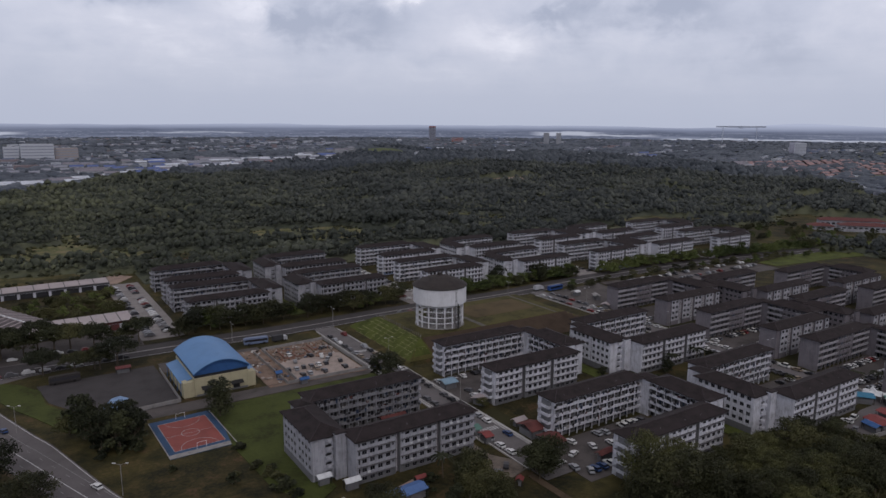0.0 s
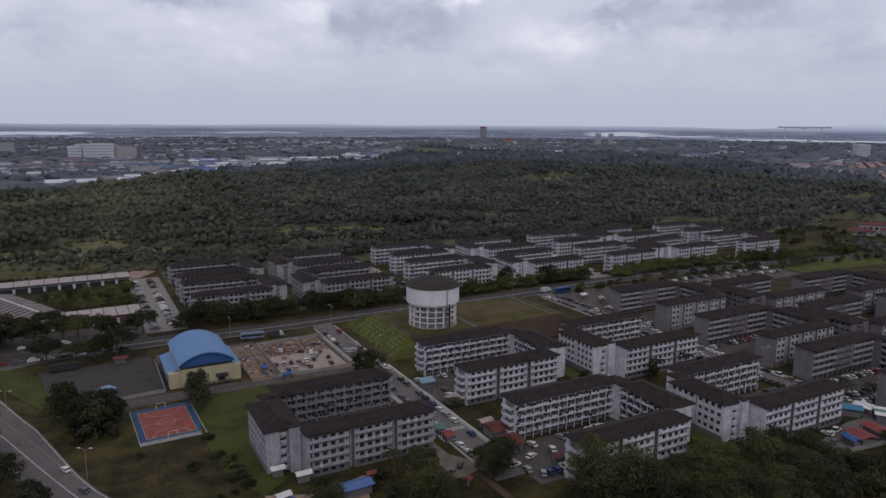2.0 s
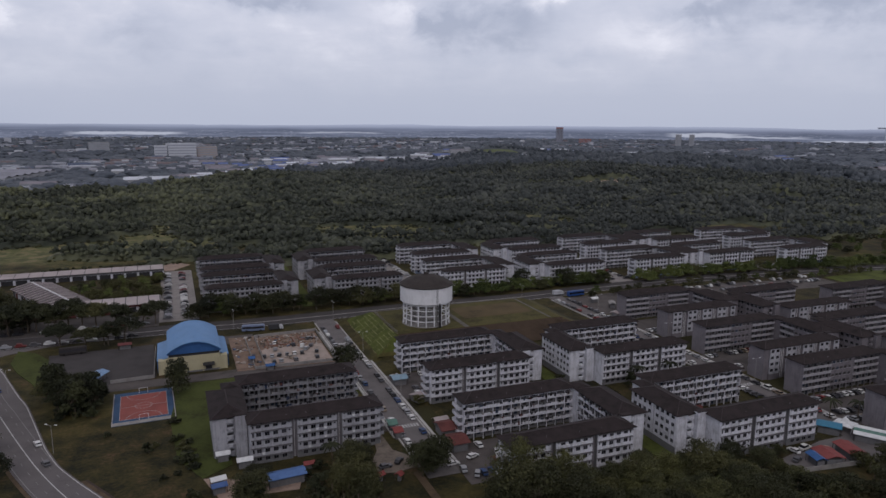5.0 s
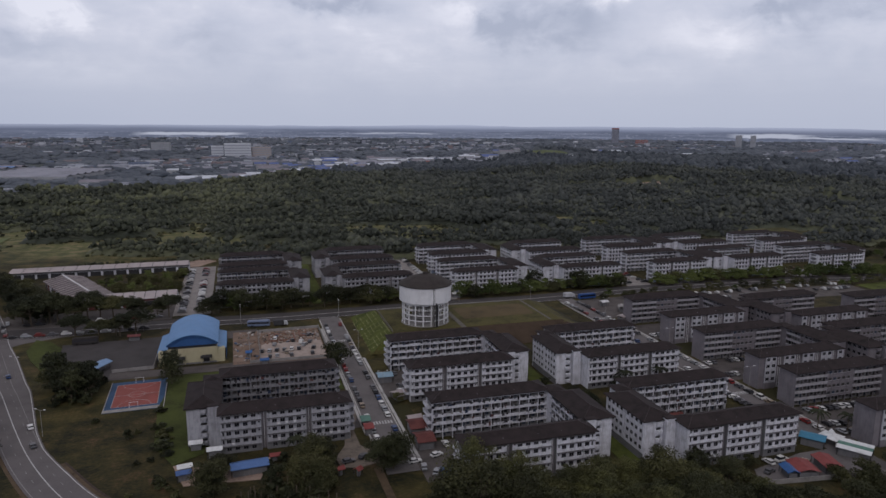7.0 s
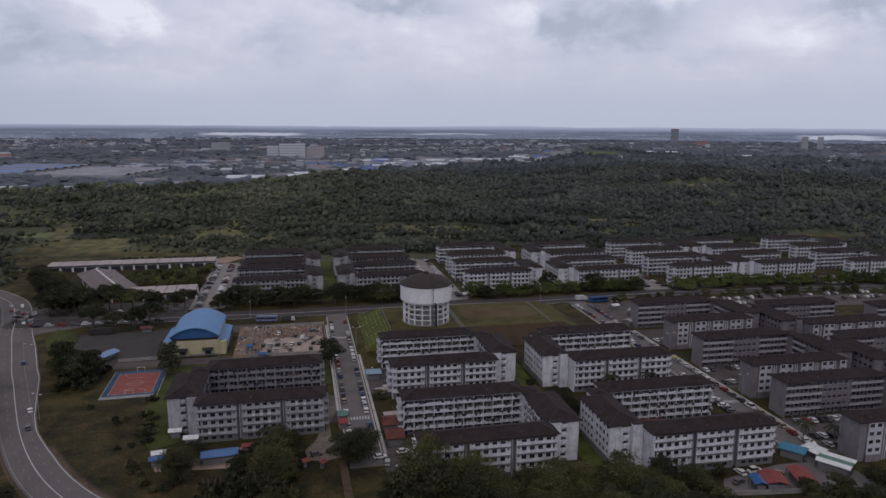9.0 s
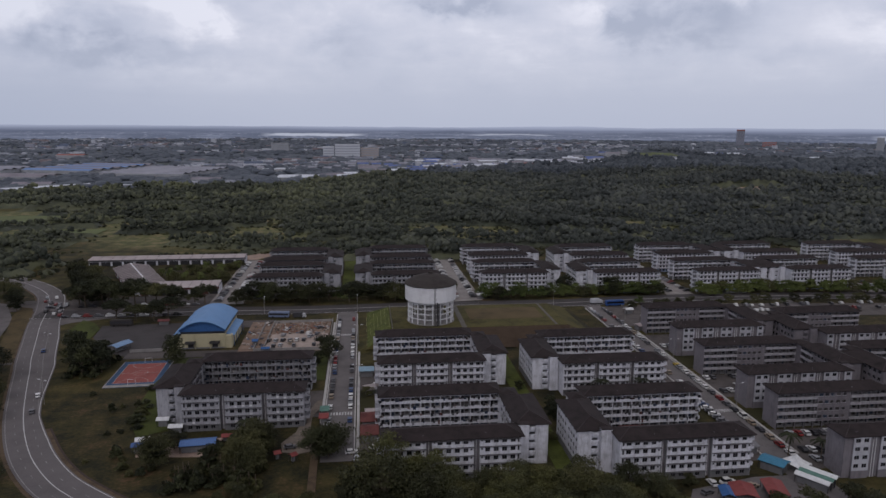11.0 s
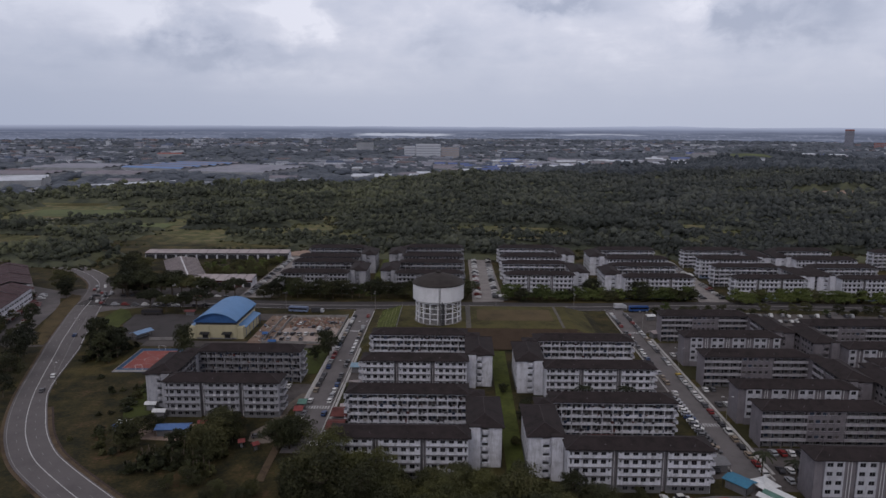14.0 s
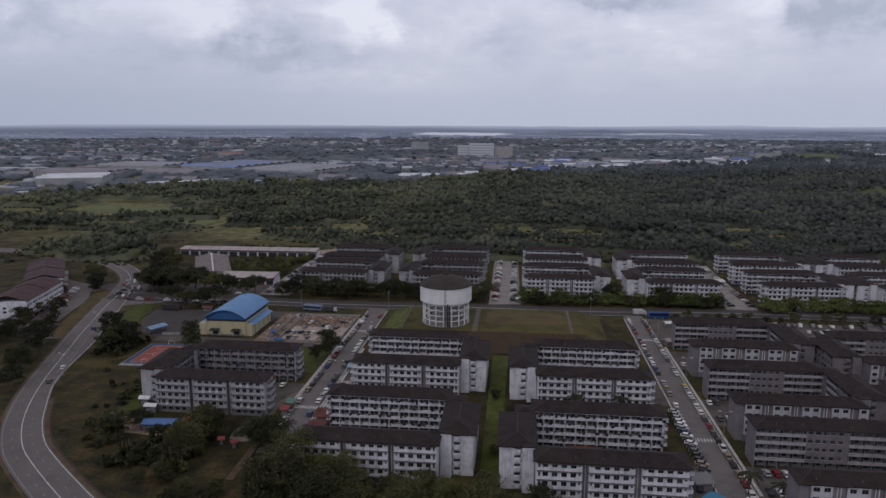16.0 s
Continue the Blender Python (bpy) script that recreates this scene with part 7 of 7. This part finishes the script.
for x, y, w, d, h, rz, colour in (
    (-245, 1385, 165, 200, 13, -14, "grey"), (-430, 1500, 150, 230, 12, -16, "light blue"), (-540, 1050, 100, 95, 12, 22, "white"), (-345, 1045, 150, 14, 6, 42, "white"), (-470, 1270, 110, 70, 10, -8, "brown"),
    (-640, 1220, 150, 80, 10, 0, "brown"), (-690, 2060, 75, 40, 12, 0, "red"), (-620, 1420, 160, 120, 10, -5, "grey"), (-380, 1110, 60, 22, 8, 0, "brown"), (-130, 1200, 50, 24, 8, 0, "brown"), (25, 1255, 74, 44, 9, 0, "white"), (120, 1290, 50, 26, 8, 0, "white"),
):
    far_hall(x, y, w, d, h, rz, FAR_ROOFS[colour], second=FAR_ROOFS["brown"] if colour == "light blue" else None, label=f"wide warehouse with a {colour} metal roof beyond the woods")
rnd = random.Random(77)
for x, y, w, d, h, rz, colour in (
    (240, 1420, 110, 46, 10, 4, "blue"), (330, 1500, 120, 50, 10, 4, "blue"), (250, 1560, 130, 40, 10, 4, "blue"), (400, 1620, 130, 40, 9, 4, "blue"), (470, 1540, 150, 40, 9, 6, "red"), (580, 1580, 150, 44, 9, 6, "red"), (640, 1680, 190, 30, 10, 6, "white"),
    (180, 1640, 120, 50, 10, 2, "blue"), (60, 1560, 110, 40, 9, 0, "grey"), (-60, 1500, 100, 40, 9, 0, "white"), (-120, 1640, 130, 50, 9, 0, "grey"), (520, 1760, 120, 50, 9, 4, "white"), (300, 1800, 140, 50, 9, 4, "white"),
):
    for i in range(5):
        tint = colour if rnd.random() < 0.6 else rnd.choice(("grey", "white", "brown", "grey"))
        far_hall(x + (i - 2) * w * 0.26 + rnd.uniform(-5, 5), y + rnd.uniform(-26, 26), w * rnd.uniform(0.13, 0.24), rnd.uniform(12, 24), h * rnd.uniform(0.6, 1.0), rz, FAR_ROOFS[tint], f"small workshop with a {tint} metal roof beyond the woods")

# Town trees and walls: haze is mixed into these base colours.
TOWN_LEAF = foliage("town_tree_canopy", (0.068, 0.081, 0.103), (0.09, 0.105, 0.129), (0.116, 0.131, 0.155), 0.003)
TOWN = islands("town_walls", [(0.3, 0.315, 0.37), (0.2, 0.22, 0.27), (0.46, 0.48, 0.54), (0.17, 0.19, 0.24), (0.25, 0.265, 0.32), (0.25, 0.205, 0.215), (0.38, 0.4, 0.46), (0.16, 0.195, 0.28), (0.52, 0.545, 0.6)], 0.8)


def belt(x, y):
    """Where the town gives way to belts of trees: long streaks across the land."""
    a, b = 0.92 * x + 0.39 * y, 0.92 * y - 0.39 * x
    return noise.noise((a * 0.0011, b * 0.0042, 1.0)) + 0.55 * noise.noise((a * 0.0035, b * 0.011, 5.0))


town, named = Shape(), 0
rnd = random.Random(31)
for _ in range(9500):
    head = rnd.uniform(-46, 70)
    edge = float(np.interp(head, EDGE_HEAD, EDGE_DIST))
    dist = edge + 30 + (4600 - edge) * rnd.random() ** 1.35
    x, y = dist * math.sin(radians(head)), dist * math.cos(radians(head))
    if (dist > edge + 120 and belt(x, y) < (0.02 if head < 24 else 0.18)):
        continue
    big = rnd.random() < (0.2 if head < 30 else 0.05)
    w, d, h = (rnd.uniform(18, 60), rnd.uniform(12, 24), rnd.uniform(6, 10)) if big else (rnd.uniform(8, 26), rnd.uniform(8, 14), rnd.uniform(4, 8))
    if dist > 2600 and rnd.random() < 0.02:
        h, w, d = rnd.uniform(10, 24), rnd.uniform(14, 30), rnd.uniform(14, 20)
    if head < 2 and dist < edge + 430 and (big or rnd.random() < 0.5):
        continue
    if dist < edge + 520 and big and named < 150:
        named += 1
        far_hall(x, y, w, d, h, rnd.uniform(-10, 10), FAR_ROOFS[rnd.choice(("grey", "white", "blue", "grey", "brown", "white", "brown"))], "low industrial building at the edge of the woods")
        continue
    town.box(x - w / 2, x + w / 2, y - d / 2, y + d / 2, -1, h)
single("distant_town", town, TOWN, "pale low buildings of a hazy distant town", "town", kind="stuff")
estate = Shape()
for i in range(9):
    for j in range(16):
        x, y = 1330 + i * 26 + j * 34 + rnd.uniform(-4, 4), 760 + i * 46 - j * 6
        estate.gable(x - 15, x + 15, y - 7, y + 7, 5, 3.0).box(x - 14, x + 14, y - 6, y + 6, -1, 5)
single("housing_estate", estate, plain("far_pinkish_roof", (0.3, 0.195, 0.19), 0.8, vary=0.25, scale=0.02, fine=0.2), "rows of red-roofed terraced houses beyond the woods", "houses", kind="stuff")

far_x, far_y = [], []
for _ in range(16000):
    head = rnd.uniform(-46, 70)
    edge = float(np.interp(head, EDGE_HEAD, EDGE_DIST))
    dist = edge + (4650 - edge) * rnd.random() ** 1.1
    x, y = dist * math.sin(radians(head)), dist * math.cos(radians(head))
    if belt(x, y) > (0.12 if head < 24 else 0.3) and rnd.random() < 0.8:
        continue
    far_x.append(x)
    far_y.append(y)
rr = rng.uniform(7, 19, len(far_x))
c = np.stack([far_x, far_y, rng.uniform(1, 4, len(far_x))], 1)
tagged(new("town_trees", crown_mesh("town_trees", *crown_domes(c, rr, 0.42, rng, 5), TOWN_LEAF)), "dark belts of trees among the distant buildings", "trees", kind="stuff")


def slab_block(x, y, w, d, h, rz, mat, label, name="office_block", crown=None, floors=6):
    b = thing(name, label, "building", at=pose(x, y, -0.5, 0, 0, rz))
    part("main_wall", Shape().box(-w / 2, w / 2, -d / 2, d / 2, 0, h), mat, b)
    for k in range(floors):
        z = h * (k + 0.55) / (floors + 0.3)
        part("window_band", Shape().box(-w / 2 + 1, w / 2 - 1, -d / 2 - 0.3, -d / 2, z, z + h / floors * 0.32), FAR_GLASS, b)
    part("parapet", Shape().box(-w / 2 - 0.4, w / 2 + 0.4, -d / 2 - 0.4, d / 2 + 0.4, h, h + (6 if crown else 1.2)), crown or mat, b)
    return b


# Glass and white paint toned towards each other, as haze would do.
FAR_GLASS = plain("far_glass", (0.3, 0.32, 0.37), 0.4)
FAR_WHITE = plain("far_white_paint", (0.5, 0.52, 0.57), 0.8, vary=0.1)
slab_block(98, 2120, 76, 36, 41, 2, FAR_WHITE, "large white hospital-like block in the industrial estate", floors=5)
slab_block(40, 2128, 34, 30, 34, 2, FAR_WHITE, "lower white wing in the industrial estate", floors=4)
slab_block(166, 2130, 56, 28, 30, 2, plain("far_tan_paint", (0.36, 0.32, 0.31), 0.8), "tan block beside the white one", floors=4)
slab_block(-150, 2500, 60, 30, 34, 0, FAR_WALL, "grey office block in the distance", floors=5)
slab_block(2010, 3220, 36, 34, 78, -32, plain("far_dark_tower", (0.16, 0.165, 0.21), 0.6), "dark tower block with a red crown", "tower_block", FAR_ROOFS["red"], 14)
slab_block(2080, 3080, 60, 50, 24, -32, FAR_ROOFS["red"], "orange-red block near the tower", floors=4)
slab_block(2210, 2520, 26, 24, 58, -40, FAR_WALL, "tall grey flats in the distance", "tower_block", floors=10)
slab_block(2260, 2490, 22, 24, 58, -40, FAR_WALL, "tall grey flats in the distance", "tower_block", floors=10)
slab_block(2230, 1290, 34, 26, 44, -58, FAR_WHITE, "white twin flats beyond the housing estate", "tower_block", floors=9)
slab_block(2268, 1330, 34, 26, 44, -58, plain("far_lilac_paint", (0.45, 0.45, 0.55), 0.8), "pale lilac twin flats beyond the housing estate", "tower_block", floors=9)
for x, y, h, r in ((1316, 1334, 19, 8), (1490, 2660, 30, 11)):
    wt_ = thing("distant_water_tower", "pale mushroom-shaped water tower in the distance", "water tower", at=pose(x, y, ground_z(x, y)))
    part("shaft", Shape().rod((0, 0, 0), (0, 0, h * 0.65), 2.6, 2.2, 10), FAR_WHITE, wt_)
    part("bowl", Shape().lathe([(2.2, h * 0.6), (r, h * 0.82), (r, h), (0, h + 2)], 16), FAR_WHITE, wt_)
stand = thing("lookout_tower", "slim pale concrete tower among the trees", "tower", at=pose(808, 1360, ground_z(808, 1360)))
for z in (0, 6, 12, 18):
    part("stage", Shape().box(-4, 4, -4, 4, z, z + 3.4), FAR_WHITE if z != 12 else FAR_WALL, stand)
    part("frame", Shape().box(-3.4, 3.4, -3.4, 3.4, z + 3.4, z + 6), FAR_WALL, stand)
# Crane steel made pale blue: the haze before it is in its colour.
FAR_STEEL = plain("far_painted_steel", (0.42, 0.46, 0.54), 0.7)
crane = thing("gantry_crane", "huge dark shipyard gantry crane on the far shore", "crane", at=pose(3558, 2415, 0, 0, 0, -56))
part("girder", Shape().box(-130, 130, -5, 5, 86, 94), FAR_STEEL, crane)
for x in (-92, 84):
    part("leg", Shape().rod((x, -14, 0), (x, 0, 87), 2, 1.5).rod((x, 14, 0), (x, 0, 87), 2, 1.5), FAR_STEEL, crane)
part("trolley", Shape().box(-10, 10, -7, 7, 80, 87), FAR_STEEL, crane)
for x, y, w, d, mat, label in ((-240, 694, 70, 5, SAND, "pale earth track through the fields"), (-255, 740, 130, 56, FIELD, "green field among the woods"), (-150, 640, 80, 36, FIELD, "rough green field among the woods"), (332, 1028, 56, 14, SAND, "bare pale earth clearing in the woods"), (700, 890, 70, 30, SAND, "bare pale earth clearing in the woods"),
                               (1000, 1880, 110, 90, FIELD, "green hilltop field beyond the woods"), (330, 1240, 60, 18, DRY_GRASS, "dry clearing in the woods"), (-320, 830, 90, 30, DRY_GRASS, "dry clearing in the woods")):
    draped("clearing", x - w / 2, x + w / 2, y - d / 2, y + d / 2, mat, label, "ground", 2.0 if y > 1500 else 0.5, 15)

# ---- the hazy horizon: a glowing backdrop with painted haze ----
hm, ht, hs = material("hazy_distance", 1.0)
h_split = node(ht, "ShaderNodeSeparateXYZ", Vector=place_of(ht))
hz = h_split.outputs[2]
h_east = maths(ht, "MULTIPLY", maths(ht, "ARCTAN2", h_split.outputs[0], h_split.outputs[1]), 57.3)
streak = noise_of(ht, stretched(ht, 0.0022, 0.0022, 0.09), 1.0, 5.0, 0.6)
specks = noise_of(ht, stretched(ht, 0.03, 0.03, 0.22), 1.0, 3.0, 0.7)


def between(fac, a, b, soft):
    """One between a and b, nothing outside, with soft ends."""
    up_ = node(ht, "ShaderNodeMapRange", Value=fac)
    up_.inputs[1].default_value, up_.inputs[2].default_value = a - soft, a + soft
    down_ = node(ht, "ShaderNodeMapRange", Value=fac)
    down_.inputs[1].default_value, down_.inputs[2].default_value = b + soft, b - soft
    return maths(ht, "MULTIPLY", up_.outputs[0], down_.outputs[0])


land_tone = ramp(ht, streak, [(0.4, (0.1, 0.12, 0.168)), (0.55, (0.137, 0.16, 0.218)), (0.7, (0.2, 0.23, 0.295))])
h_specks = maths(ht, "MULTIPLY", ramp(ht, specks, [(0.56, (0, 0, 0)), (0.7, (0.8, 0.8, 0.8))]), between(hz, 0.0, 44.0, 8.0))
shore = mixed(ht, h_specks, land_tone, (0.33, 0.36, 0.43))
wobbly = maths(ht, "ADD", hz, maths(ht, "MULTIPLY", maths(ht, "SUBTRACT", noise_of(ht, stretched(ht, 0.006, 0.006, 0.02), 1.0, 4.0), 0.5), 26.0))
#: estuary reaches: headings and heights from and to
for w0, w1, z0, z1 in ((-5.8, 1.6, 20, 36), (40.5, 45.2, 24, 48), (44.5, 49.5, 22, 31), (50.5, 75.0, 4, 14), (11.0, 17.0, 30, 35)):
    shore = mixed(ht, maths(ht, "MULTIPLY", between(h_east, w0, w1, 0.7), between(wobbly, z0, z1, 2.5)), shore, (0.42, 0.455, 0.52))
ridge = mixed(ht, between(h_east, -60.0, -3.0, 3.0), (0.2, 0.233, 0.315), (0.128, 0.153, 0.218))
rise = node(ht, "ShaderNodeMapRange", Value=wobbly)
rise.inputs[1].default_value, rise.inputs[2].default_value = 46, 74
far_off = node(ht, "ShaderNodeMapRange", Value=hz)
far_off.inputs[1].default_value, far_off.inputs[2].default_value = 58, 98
# haze grows upwards in the colour, and the whole sheet emits it
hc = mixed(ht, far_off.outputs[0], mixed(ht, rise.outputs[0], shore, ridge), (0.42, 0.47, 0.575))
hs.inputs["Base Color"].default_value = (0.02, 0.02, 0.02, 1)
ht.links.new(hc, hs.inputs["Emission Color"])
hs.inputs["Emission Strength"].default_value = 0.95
hills = Shape()
n = 160
for i in range(n + 1):
    h = radians(-75 + 170 * i / n)
    top = 84 + 12 * noise.noise((i * 0.13, 0.2, 0)) + 5 * noise.noise((i * 0.6, 1.2, 0)) + 22 * math.exp(-((i - 127) / 4.0) ** 2)
    hills.v += [(4720 * math.sin(h), 4720 * math.cos(h), -20), (4720 * math.sin(h), 4720 * math.cos(h), top)]
hills.f = [(2 * i, 2 * i + 1, 2 * i + 3, 2 * i + 2) for i in range(n)]
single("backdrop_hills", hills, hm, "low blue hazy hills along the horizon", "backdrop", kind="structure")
